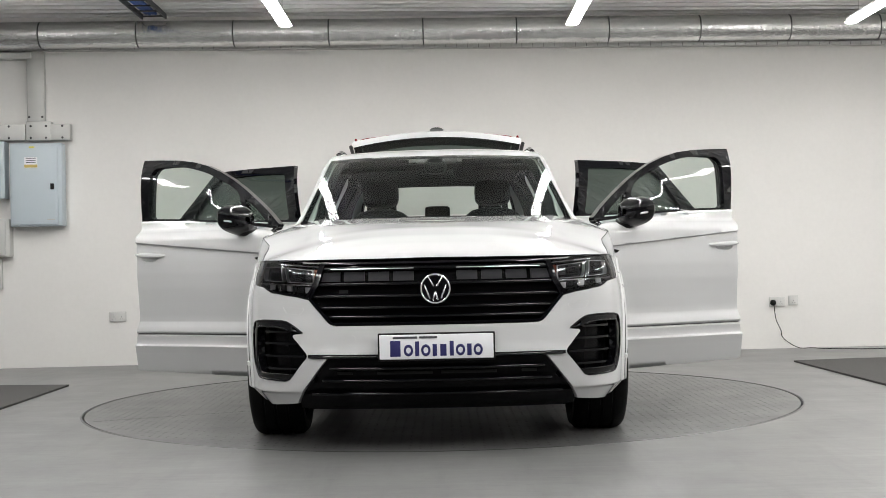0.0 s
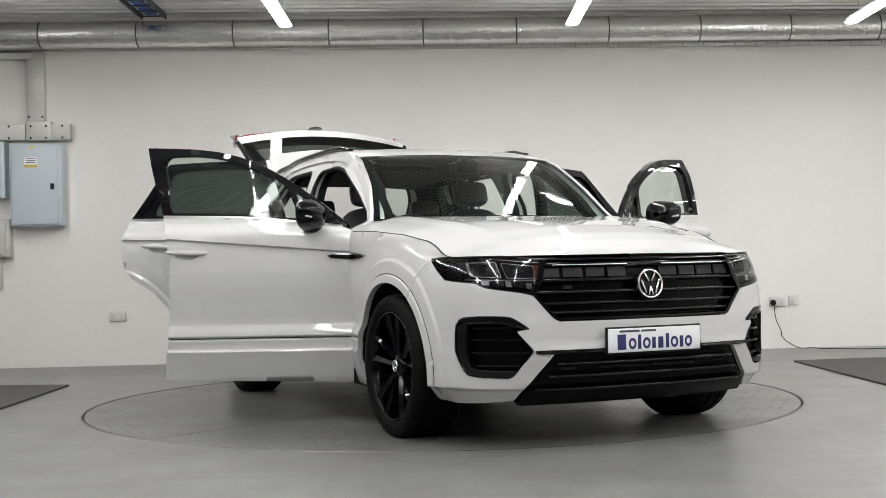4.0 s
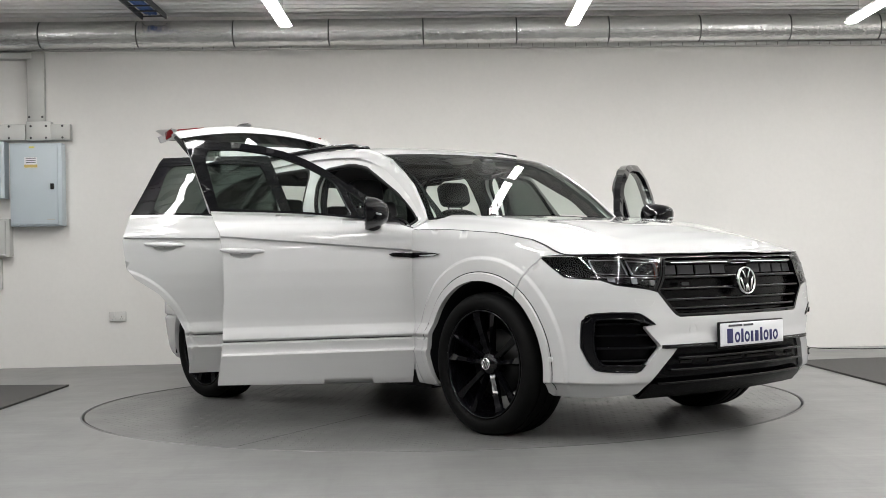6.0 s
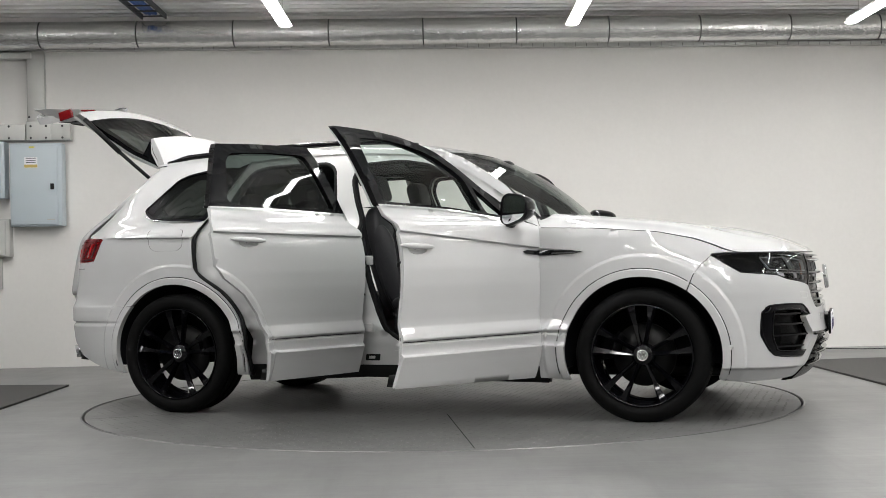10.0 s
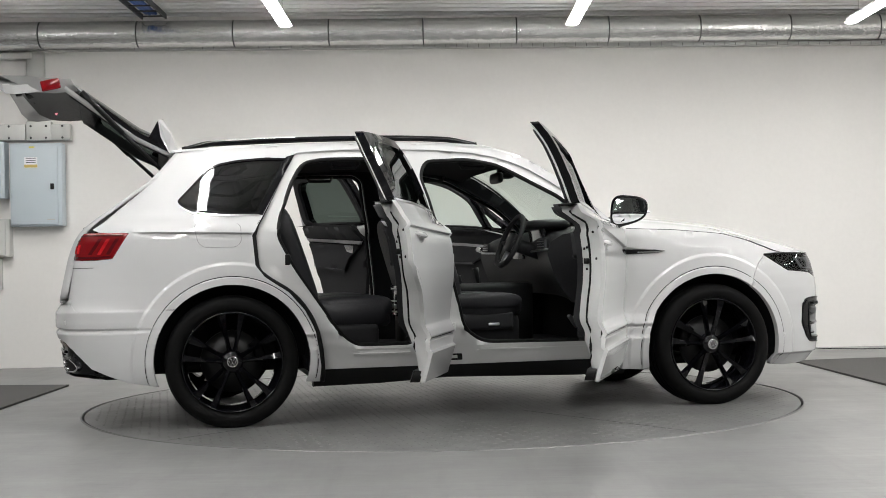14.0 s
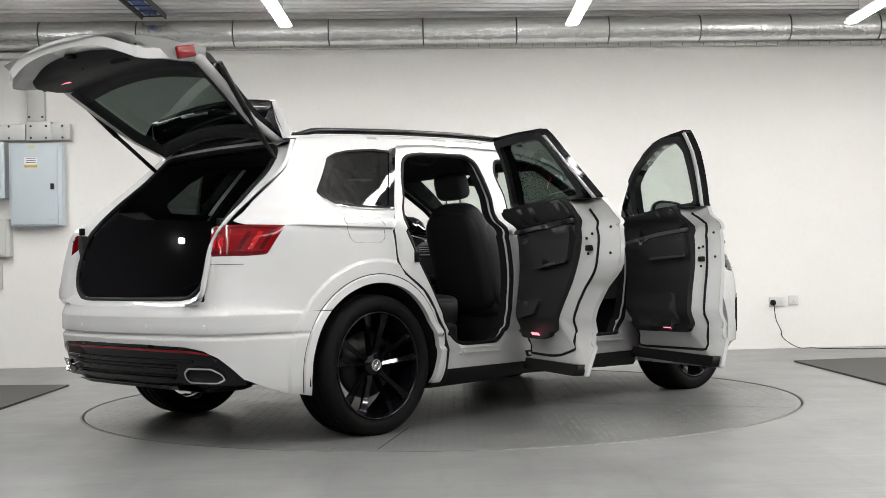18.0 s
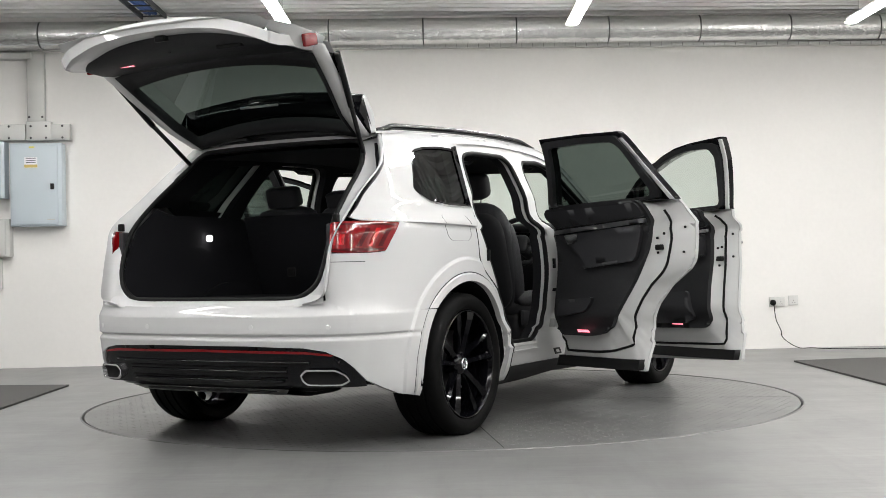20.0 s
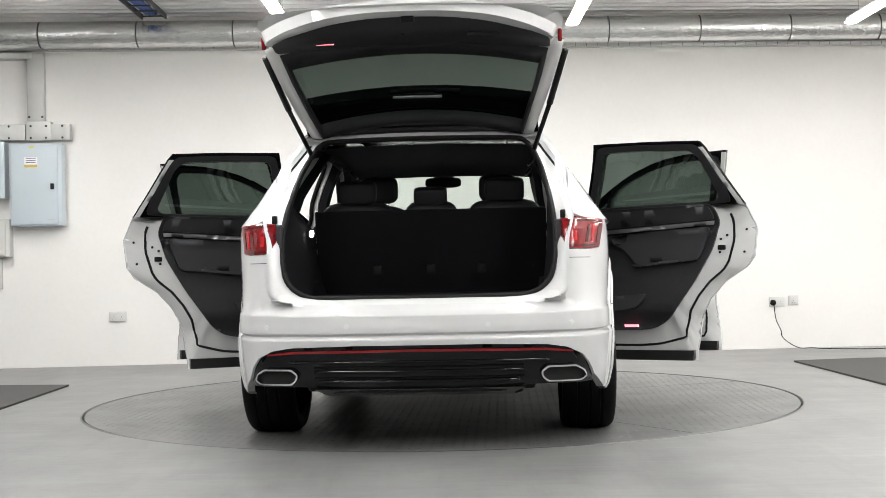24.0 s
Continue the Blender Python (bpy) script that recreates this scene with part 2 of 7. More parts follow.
# floor: one slab round the turntable's pit
N = 128
ring_in = [(R_TABLE + 0.013) * np.array((math.cos(2 * math.pi * i / N), math.sin(2 * math.pi * i / N))) for i in range(N)]
def out_sq(p):
    d = p / np.linalg.norm(p)
    k = 14.0 / max(abs(d[0]), abs(d[1]))
    return d * k
floor = Shape()
vs = [(*p, 0.0) for p in ring_in] + [(*out_sq(p), 0.0) for p in ring_in] + [(*p, -0.12) for p in ring_in]
fs = [[i, N + i, N + (i + 1) % N, (i + 1) % N] for i in range(N)] + [[i, (i + 1) % N, 2 * N + (i + 1) % N, 2 * N + i] for i in range(N)]
floor.add(vs, fs, flip=False, flat=True)
thing("floor", floor, M_FLOOR, "grey painted concrete floor with scuffs and a soft sheen", "floor", kind="structure")
pit = Shape().add([(*(p * 1.02), -0.06) for p in ring_in], [list(range(N))], flat=True)
thing("pit_floor", pit, M_GAP, "dark pit under the turntable", "pit", kind="structure")
edge = Shape().lathe([(R_TABLE + 0.014, -0.03), (R_TABLE + 0.014, 0.0025), (R_TABLE + 0.022, 0.003), (R_TABLE + 0.026, 0.0)], 128, Matrix.Rotation(radians(90), 4, "X"))
thing("turntable_edge", edge, M_EDGE, "worn steel rim set in the floor round the turntable", "rim", kind="structure")

# ceiling: profiled steel deck with ribs along the back wall, turned as the wall is
deck = Shape()
rows = []
y = -17.5
prof = []
while y < 0.0:
    prof += [(y, 0.0), (y + 0.075, 0.0), (y + 0.095, 0.05), (y + 0.150, 0.05)]
    y += 0.170
for side in (-9.5, 9.8):
    rows.append([(side + yy * -WALL_SLOPE, WALL_Y + WALL_SLOPE * side + yy + 0.02, CEIL_Z - zz) for yy, zz in prof])
deck.loft(rows)
deck.flat = [True] * len(deck.flat)
deck.box((0.5, -4.0, CEIL_Z + 0.14), (20, 20, 0.2))
thing("ceiling", deck, M_CEIL, "ribbed galvanised steel deck ceiling", "ceiling", kind="structure")


def batten_lamp(x, y, length=1.5):
    ob = empty("batten_lamp", "slim white LED batten lamp, lit, hung under the deck", "lamp", (x, y, 2.95), group="ceiling battens")
    part("housing", Shape().box((x, y, 2.985), (0.075, length, 0.05), 0.008), M_LAMPBODY, ob)
    d = Shape()
    rows = [[(x + 0.055 * math.cos(a), yy, 2.962 - 0.012 * math.sin(a)) for a in np.linspace(0, math.pi, 9)] for yy in (y - length / 2 + 0.02, y + length / 2 - 0.02)]
    d.loft(rows)
    d.add(rows[0], [list(range(9))]).add(rows[1], [list(range(9))[::-1]])
    part("diffuser", d, M_LAMP, ob, "glowing white diffuser")
    for e in (-0.5, 0.5):
        part("hanger", Shape().tube([(x, y + e * length * 0.7, 3.0), (x, y + e * length * 0.7, CEIL_Z)], 0.004, 6), M_GALV, ob)
    return ob


def lamps():
    first = None
    for x in (-3.76, -1.28, 1.19, 3.68, 6.15):
        for i in range(6):
            y = 2.47 + WALL_SLOPE * x - 0.75 - i * 1.72
            if first is None:
                first = batten_lamp(x, y)
            else:
                copy_thing(first, Matrix.Translation((x, y, 2.95)))


lamps()


def duct():
    d = empty("ventilation_duct", "round silver foil-wrapped ventilation duct along the wall", "duct", on_wall(0, 3.15, 0.19))
    r, step = 0.124, 0.889
    for i in range(-10, 11):
        a = i * step - 0.13
        rows = []
        for k in range(13):
            s = a + step * k / 12
            c = on_wall(s, 3.122 + 0.0045 * s, 0.19)
            rows.append([(c.x, c.y + r * 1.0 * math.cos(q), c.z + r * math.sin(q)) for q in np.linspace(0, 2 * math.pi, 33)[:-1]])
        part("duct_section", Shape().loft(rows, True, flip=True), M_FOIL, d)
        c0, c1 = on_wall(a - 0.006, 3.122 + 0.0045 * a, 0.19), on_wall(a + 0.006, 3.122 + 0.0045 * a, 0.19)
        rows = [[(c.x, c.y + (r + 0.002) * math.cos(q), c.z + (r + 0.002) * math.sin(q)) for q in np.linspace(0, 2 * math.pi, 33)[:-1]] for c in (c0, c1)]
        part("seam_band", Shape().loft(rows, True, flip=True), M_TAPE, d)
    t = empty("cable_tray", "narrow perforated galvanised cable tray under the duct", "cable tray", on_wall(0, 2.98, 0.05))
    part("tray_floor", Shape().box(on_wall(0.3, 2.985, 0.05), (13.0, 0.10, 0.004), rot=ROT_WALL), M_GALV, t)
    part("tray_lip", Shape().box(on_wall(0.3, 3.0, 0.10), (13.0, 0.004, 0.035), rot=ROT_WALL), M_GALV, t)
    sl = Shape()
    for i in range(120):
        sl.box(on_wall(-6 + i * 0.105, 3.0, 0.1035), (0.004, 0.003, 0.03), rot=ROT_WALL)
    tagged(part("slots", sl, M_TAPE, t), kind="stuff")


duct()


def cable_ladder():
    """Cable ladder with blue cables, crossing under the deck towards the camera."""
    l = empty("cable_ladder", "galvanised cable ladder with blue cables under the deck", "cable tray", (-2.62, 2.0, 3.29))
    for dx in (-0.11, 0.11):
        part("side_rail", Shape().box((-2.62 + dx, 0.8, 3.26), (0.012, 5.0, 0.05)), M_TAPE, l)
    for i in range(22):
        part("rung", Shape().box((-2.62, -1.6 + i * 0.23, 3.25), (0.22, 0.02, 0.012)), M_TAPE, l)
    for dx in (-0.05, -0.02, 0.01, 0.035):
        part("cable", Shape().tube([(-2.62 + dx, 3.2 - k * 0.5, 3.27 + 0.004 * math.sin(k * 2 + dx * 90)) for k in range(11)], 0.016, 8), M_BLUE, l)


cable_ladder()


def trunking():
    t = empty("trunking", "grey metal cable trunking screwed to the wall", "trunking", on_wall(-3.8, 2.3))
    part("upright", Shape().box(on_wall(-3.78, 2.65, 0.035), (0.16, 0.07, 0.66), 0.004, ROT_WALL), M_GALV, t)
    part("top_run", Shape().box(on_wall(-4.60, 2.935, 0.05), (1.58, 0.10, 0.06), 0.004, ROT_WALL), M_GALV, t)
    part("cross_run", Shape().box(on_wall(-4.27, 2.215, 0.05), (0.80, 0.10, 0.15), 0.004, ROT_WALL), M_GALV, t)
    part("tee_plate", Shape().box(on_wall(-3.75, 2.225, 0.055), (0.23, 0.104, 0.18), 0.004, ROT_WALL), M_GALV, t)
    part("end_run", Shape().box(on_wall(-3.56, 2.215, 0.05), (0.20, 0.10, 0.15), 0.004, ROT_WALL), M_GALV, t)
    for x, z in ((-3.82, 2.16), (-3.68, 2.16), (-3.53, 2.16), (-3.53, 2.27), (-3.82, 2.27), (-3.68, 2.27), (-3.84, 2.36), (-3.72, 2.36), (-4.02, 2.16), (-4.02, 2.27)):
        part("screw", Shape().lathe([(0.0, 0), (0.010, 0), (0.011, 0.004)], 10, Matrix.Translation(on_wall(x, z, 0.112 if z < 2.3 else 0.076))), M_TAPE, t)


trunking()


def cabinet(x, z, w, h, d, label, material, handle=True, sticker=False):
    c = empty("electrical_cabinet", label, "cabinet", on_wall(x, z - h / 2))
    part("body", Shape().box(on_wall(x, z, d / 2), (w, d, h), 0.006, ROT_WALL), material, c)
    door = part("door", Shape().box(on_wall(x - 0.01, z, d + 0.009), (w - 0.05, 0.018, h - 0.03), 0.006, ROT_WALL), material, c)
    if handle:
        part("handle", Shape().box(on_wall(x + w / 2 - 0.085, z - 0.02, d + 0.022), (0.035, 0.012, 0.055), 0.004, ROT_WALL), M_BLACKPL, door, "black turn latch")
    if sticker:
        part("sticker", Shape().box(on_wall(x - 0.04, z + 0.205, d + 0.0195), (0.12, 0.002, 0.10), 0, ROT_WALL), M_PLATEW, door)
        part("sticker_bar", Shape().box(on_wall(x - 0.04, z + 0.172, d + 0.021), (0.12, 0.002, 0.028), 0, ROT_WALL), mat("sticker_ochre", (0.55, 0.42, 0.12), 0.5), door)
        for k in range(3):
            part("sticker_line", Shape().box(on_wall(x - 0.04, z + 0.245 - k * 0.02, d + 0.021), (0.09, 0.002, 0.006), 0, ROT_WALL), M_INKGREY, door)
        part("warning_label", Shape().box(on_wall(x - 0.03, z + h / 2 - 0.04, d + 0.0195), (0.05, 0.002, 0.016), 0, ROT_WALL), mat("sticker_yellow", (0.65, 0.58, 0.10), 0.5), door)
        part("maker_plate", Shape().box(on_wall(x + w / 2 - 0.10, z - h / 2 + 0.06, d + 0.0195), (0.07, 0.002, 0.010), 0, ROT_WALL), M_GALV, door)
    return c


cabinet(-3.765, 1.717, 0.475, 0.775, 0.16, "pale blue-grey steel electrical cabinet with a black latch", M_CAB, True, True)
cabinet(-4.30, 1.86, 0.50, 0.53, 0.16, "pale blue-grey steel electrical cabinet, smaller", M_CAB, True)
cabinet(-4.20, 1.225, 0.36, 0.35, 0.13, "grey metal isolator box", M_BOXGREY, False)
cabinet(-4.27, 0.89, 0.30, 0.29, 0.06, "grey metal junction box", M_BOXGREY, False)


def socket(x, z, w, h, pins):
    s = empty("wall_socket", "white plastic wall socket plate", "socket", on_wall(x, z), group="wall sockets")
    # Grey rim round the plate: its shadow gap put in as colour.
    part("shadow_rim", Shape().box(on_wall(x, z, 0.005), (w + 0.008, 0.010, h + 0.008), 0.002, ROT_WALL), M_BOXGREY, s)
    part("plate", Shape().box(on_wall(x, z, 0.010), (w, 0.020, h), 0.003, ROT_WALL), M_WHITEPL, s)
    for px in pins:
        part("rocker", Shape().box(on_wall(x + px, z + 0.022, 0.0215), (0.012, 0.005, 0.020), 0.001, ROT_WALL), M_WHITEPL, s)
        for dx, dz, sx, sz in ((0, -0.002, 0.004, 0.008), (-0.011, -0.022, 0.007, 0.004), (0.011, -0.022, 0.007, 0.004)):
            part("slot", Shape().box(on_wall(x + px + dx, z + dz, 0.0205), (sx, 0.002, sz), 0, ROT_WALL), M_BLACKPL, s)
    return s


socket(-3.065, 0.463, 0.148, 0.086, (-0.035, 0.035))
socket(3.31, 0.46, 0.148, 0.086, (-0.035, 0.035))
socket(3.475, 0.47, 0.088, 0.086, (0.0,))


def plug_and_cable():
    p = empty("power_cable", "black plug with a thin cable hanging to the floor", "cable", on_wall(3.27, 0.45))
    part("plug", Shape().lathe([(0.0, -0.055), (0.022, -0.052), (0.03, -0.03), (0.03, -0.012)], 16, Matrix.Translation(on_wall(3.268, 0.452))), M_BLACKPL, p)
    path = [on_wall(3.268, 0.44, 0.045), on_wall(3.27, 0.38, 0.05), on_wall(3.285, 0.28, 0.05), on_wall(3.33, 0.18, 0.05), on_wall(3.34, 0.12, 0.05), on_wall(3.40, 0.06, 0.06), on_wall(3.48, 0.012, 0.09)]
    floorpath = [(3.52, 3.82, 0.01), (3.60, 3.85, 0.01), (3.68, 3.72, 0.01), (3.85, 3.62, 0.01), (4.05, 3.55, 0.01), (4.25, 3.58, 0.01), (4.45, 3.62, 0.01), (4.6, 3.55, 0.01), (4.52, 3.42, 0.01), (4.40, 3.44, 0.01), (4.50, 3.68, 0.01), (4.75, 3.80, 0.01)]
    pts = [Vector(q) for q in path] + [Vector(q) for q in floorpath]
    fine = []
    for i in range(len(pts) - 1):
        a, b, c, d = pts[max(i - 1, 0)], pts[i], pts[i + 1], pts[min(i + 2, len(pts) - 1)]
        for k in range(6):
            t = k / 6
            fine.append(0.5 * ((2 * b) + (c - a) * t + (2 * a - 5 * b + 4 * c - d) * t * t + (3 * b - a - 3 * c + d) * t ** 3))
    part("cable", Shape().tube(fine, 0.0042, 6), M_BLACKPL, p)


plug_and_cable()


def floor_mat(name_label, poly):
    thing("floor_mat", Shape().prism(poly, 0.0, 0.014), M_MAT, name_label, "mat", group="rubber floor mats", angle=30)


floor_mat("dark brown-black rubber floor mat lying flat", [(-5.4, -0.2), (-2.88, -0.10), (-2.917, 1.485), (-5.4, 1.80)])
floor_mat("dark rubber floor mat lying flat near the wall", [(-5.6, 3.30), (-4.12, 3.28), (-4.17, 3.40), (-5.6, 3.42)])
floor_mat("dark grey ribbed rubber floor mat lying flat", [(2.995, 2.344), (3.02, 0.20), (5.6, 0.05), (5.6, 2.40), (3.60, 2.47)])


# turntable: a round steel plate flush with the floor, which turns with the car on it
def turntable():
    t = empty("turntable", "round grey steel turntable plate with worn tread, flush with the floor", "turntable")
    n = 128
    disc = Shape()
    vs = [(R_TABLE * math.cos(2 * math.pi * i / n), R_TABLE * math.sin(2 * math.pi * i / n), 0.0) for i in range(n)]
    disc.add(vs + [(x, y, -0.02) for x, y, z in vs], [list(range(n))] + [[i, n + i, n + (i + 1) % n, (i + 1) % n] for i in range(n)], flat=True)
    part("plate", disc, M_PLATE, t)
    return t


TABLE = turntable()


def tread(t):
    # raised tread bars over the plate, thinner where the wheels wore it
    rng = random.Random(4)
    bars = Shape()
    s = 0.052
    n = int(R_TABLE / s)
    for i in range(-n, n + 1):
        for j in range(-n, n + 1):
            x, y = i * s, j * s
            if x * x + y * y > (R_TABLE - 0.06) ** 2 or rng.random() < 0.06:
                continue
            a = radians(45 if (i + j) % 2 else -45) + rng.uniform(-0.04, 0.04)
            c, q = math.cos(a) * 0.016, math.sin(a) * 0.016
            w = 0.004
            px, py = -math.sin(a) * w, math.cos(a) * w
            k = [(x - c, y - q, 0.0002), (x + px, y + py, 0.0002), (x + c, y + q, 0.0002), (x - px, y - py, 0.0002), (x, y, 0.0013)]
            bars.add(k, [[4, 1, 0], [4, 2, 1], [4, 3, 2], [4, 0, 3]], flat=True)
    tagged(part("tread", bars, M_TREAD, t, smooth=False), kind="stuff")
    for (x0, y0), (x1, y1) in (((0.30, -0.80), (0.86, -2.06)), ((-1.1, -0.86), (-1.78, -1.36))):
        d = Vector((x1 - x0, y1 - y0, 0)).normalized().cross(Vector((0, 0, 1))) * 0.003
        sh = Shape().add([(x0 + d.x, y0 + d.y, 0.0016), (x1 + d.x, y1 + d.y, 0.0016), (x1 - d.x, y1 - d.y, 0.0016), (x0 - d.x, y0 - d.y, 0.0016)], [[0, 1, 2, 3]], flip=True, flat=True)
        part("plate_joint", sh, M_GAP, t, "narrow dark joint between plates")


tread(TABLE)
# ---------------------------------------------------------------- the car's skin
from mathutils.geometry import delaunay_2d_cdt

# Plan line of the body at its widest, front centre to rear centre; every skin point lies on it, set in by a depth that depends on the height.
PLAN = [(2.405, 0), (2.40, 0.25), (2.365, 0.5), (2.305, 0.695), (2.207, 0.82), (2.06, 0.900), (1.80, 0.951), (1.45, 0.978), (1.0, 0.972), (0.4, 0.968), (-0.4, 0.970), (-1.0, 0.975),
        (-1.45, 0.982), (-1.75, 0.965), (-2.0, 0.930), (-2.2, 0.868), (-2.34, 0.755), (-2.42, 0.5), (-2.448, 0.25), (-2.455, 0)]


def smooth_line(pts, step):
    P = [Vector((x, y)) for x, y in pts]
    P = [Vector((P[1].x, -P[1].y))] + P + [Vector((P[-2].x, -P[-2].y))]
    out = []
    for i in range(1, len(P) - 2):
        a, b, c, d = P[i - 1:i + 3]
        n = max(2, int((c - b).length / step))
        for k in range(n):
            t = k / n
            out.append(0.5 * ((2 * b) + (c - a) * t + (2 * a - 5 * b + 4 * c - d) * t * t + (3 * b - a - 3 * c + d) * t ** 3))
    out.append(P[-2])
    return np.array([tuple(p) for p in out])


_line = smooth_line(PLAN, 0.01)
_arc = np.r_[0, np.cumsum(np.hypot(*np.diff(_line, axis=0).T))]
U_END = _arc[-1]
U_GRID = np.linspace(0, U_END, 600)
CX, CY = np.interp(U_GRID, _arc, _line[:, 0]), np.interp(U_GRID, _arc, _line[:, 1])
_tx, _ty = np.gradient(CX), np.gradient(CY)
_l = np.hypot(_tx, _ty)
NX, NY = _ty / _l, -_tx / _l
NX[0] = 1; NY[0] = 0; NX[-1] = -1; NY[-1] = 0


def u_x(x):
    """Place along the plan line, by x."""
    return float(np.interp(-x, -_line[:, 0], _arc))


def u_f(y):
    """By y, on the front half; negative y gives the right side."""
    k = _line[:, 0] > 1.45
    return math.copysign(float(np.interp(abs(y), _line[k, 1], _arc[k])), y)


def u_r(y):
    """By y, on the rear half."""
    k = _line[:, 0] < -1.45
    return math.copysign(float(np.interp(abs(y), _line[k, 1][::-1], _arc[k][::-1])), y)


Z_GRID = np.linspace(0.1, 1.75, 661)
SIDE = ((0.20, 0.082), (0.26, 0.048), (0.40, 0.006), (0.422, -0.003), (0.429, 0.014), (0.445, 0.016), (0.480, 0.010), (0.484, 0.008), (0.489, 0.022), (0.496, 0.022), (0.500, 0.004), (0.512, 0.004), (0.568, 0.030), (0.60, 0.031), (0.68, 0.022), (0.78, 0.008),
        (0.86, 0.002), (1.0, 0.002), (1.03, 0.003), (1.07, 0.011), (1.12, 0.030), (1.17, 0.052), (1.20, 0.070), (1.30, 0.112), (1.40, 0.158), (1.50, 0.210), (1.56, 0.248), (1.60, 0.278), (1.70, 0.37))
QUARTER = ((0.20, 0.085), (0.27, 0.045), (0.36, 0.02), (0.48, 0.012), (0.53, 0.014), (0.66, 0.020), (0.80, 0.016), (0.95, 0.010), (1.06, 0.008), (1.095, 0.012), (1.12, 0.028), (1.17, 0.058), (1.20, 0.082),
           (1.30, 0.135), (1.40, 0.190), (1.50, 0.252), (1.56, 0.295), (1.60, 0.33), (1.70, 0.42))
FENDER = ((0.20, 0.08), (0.27, 0.045), (0.36, 0.02), (0.48, 0.01), (0.66, 0.014), (0.80, 0.010), (0.90, 0.012), (0.96, 0.020), (1.02, 0.034), (1.05, 0.048), (1.075, 0.070), (1.10, 0.10), (1.70, 0.5))
CORNER = ((0.20, 0.10), (0.285, 0.034), (0.295, 0.010), (0.33, 0.008), (0.45, 0.002), (0.60, 0.0), (0.70, 0.004), (0.77, 0.012), (0.85, 0.032), (0.91, 0.058), (0.95, 0.085), (1.0, 0.13), (1.7, 0.6))
NOSE = ((0.20, 0.14), (0.25, 0.08), (0.32, 0.035), (0.42, 0.005), (0.47, 0.0), (0.52, 0.012), (0.60, 0.016), (0.66, 0.024), (0.78, 0.028), (0.86, 0.042), (0.90, 0.060), (0.94, 0.10), (1.7, 0.7))
TAILC = ((0.20, 0.09), (0.28, 0.042), (0.34, 0.028), (0.45, 0.012), (0.53, 0.003), (0.540, 0.002), (0.554, 0.016), (0.561, 0.016), (0.567, 0.0), (0.655, 0.0), (0.672, 0.007), (0.70, 0.018), (0.80, 0.030), (0.95, 0.046), (1.05, 0.062), (1.10, 0.085), (1.13, 0.11), (1.2, 0.17), (1.7, 0.7))
TAIL = ((0.20, 0.22), (0.28, 0.07), (0.34, 0.04), (0.47, 0.02), (0.53, 0.004), (0.540, 0.002), (0.554, 0.016), (0.561, 0.016), (0.567, 0.0), (0.65, 0.0), (0.668, 0.010), (0.70, 0.032), (0.76, 0.058), (0.85, 0.085), (0.95, 0.108), (1.05, 0.14), (1.12, 0.18), (1.2, 0.26), (1.7, 0.8))
QUARTER2 = ((0.20, 0.05), (0.28, 0.032), (0.34, 0.024), (0.45, 0.015), (0.53, 0.008), (0.540, 0.006), (0.554, 0.018), (0.561, 0.018), (0.567, 0.005), (0.655, 0.005), (0.672, 0.014)) + QUARTER[6:]
STATIONS = [(0.0, NOSE), (u_f(0.55), NOSE), (u_f(0.80), CORNER), (u_x(1.85), CORNER), (u_x(1.50), FENDER), (u_x(0.90), SIDE), (u_x(-0.95), SIDE), (u_x(-1.40), QUARTER), (u_x(-1.88), QUARTER), (u_x(-1.98), QUARTER2),
            (u_r(0.88), TAILC), (u_r(0.72), TAILC), (u_r(0.50), TAIL), (U_END, TAIL)]
_rows = [np.interp(Z_GRID, *zip(*p)) for _, p in STATIONS]
_su = [u for u, _ in STATIONS]
DEPTH = np.empty((600, len(Z_GRID)))
for _j in range(len(Z_GRID)):
    DEPTH[:, _j] = np.interp(U_GRID, _su, [r[_j] for r in _rows])


def blur(a, n, axis):
    w = np.hanning(2 * n + 3)[1:-1]
    w /= w.sum()
    pad = [(0, 0), (0, 0)]
    pad[axis] = (n, n)
    b = np.pad(a, pad, mode="edge")
    return sum(w[i] * np.take(b, range(i, i + a.shape[axis]), axis) for i in range(2 * n + 1))


DEPTH = blur(blur(DEPTH, 16, 0), 1, 1)
HUB_Z, HUB_X = 0.365, 1.45


def ease(a, b, v):
    t = np.clip((v - a) / (b - a), 0, 1)
    return t * t * (3 - 2 * t)


def crease_z(x):
    """Height of the shoulder line, falling towards the front."""
    return np.interp(x, [-2.1, -1.33, -0.2, 0.85, 1.0], [1.100, 1.083, 1.060, 0.968, 0.955])


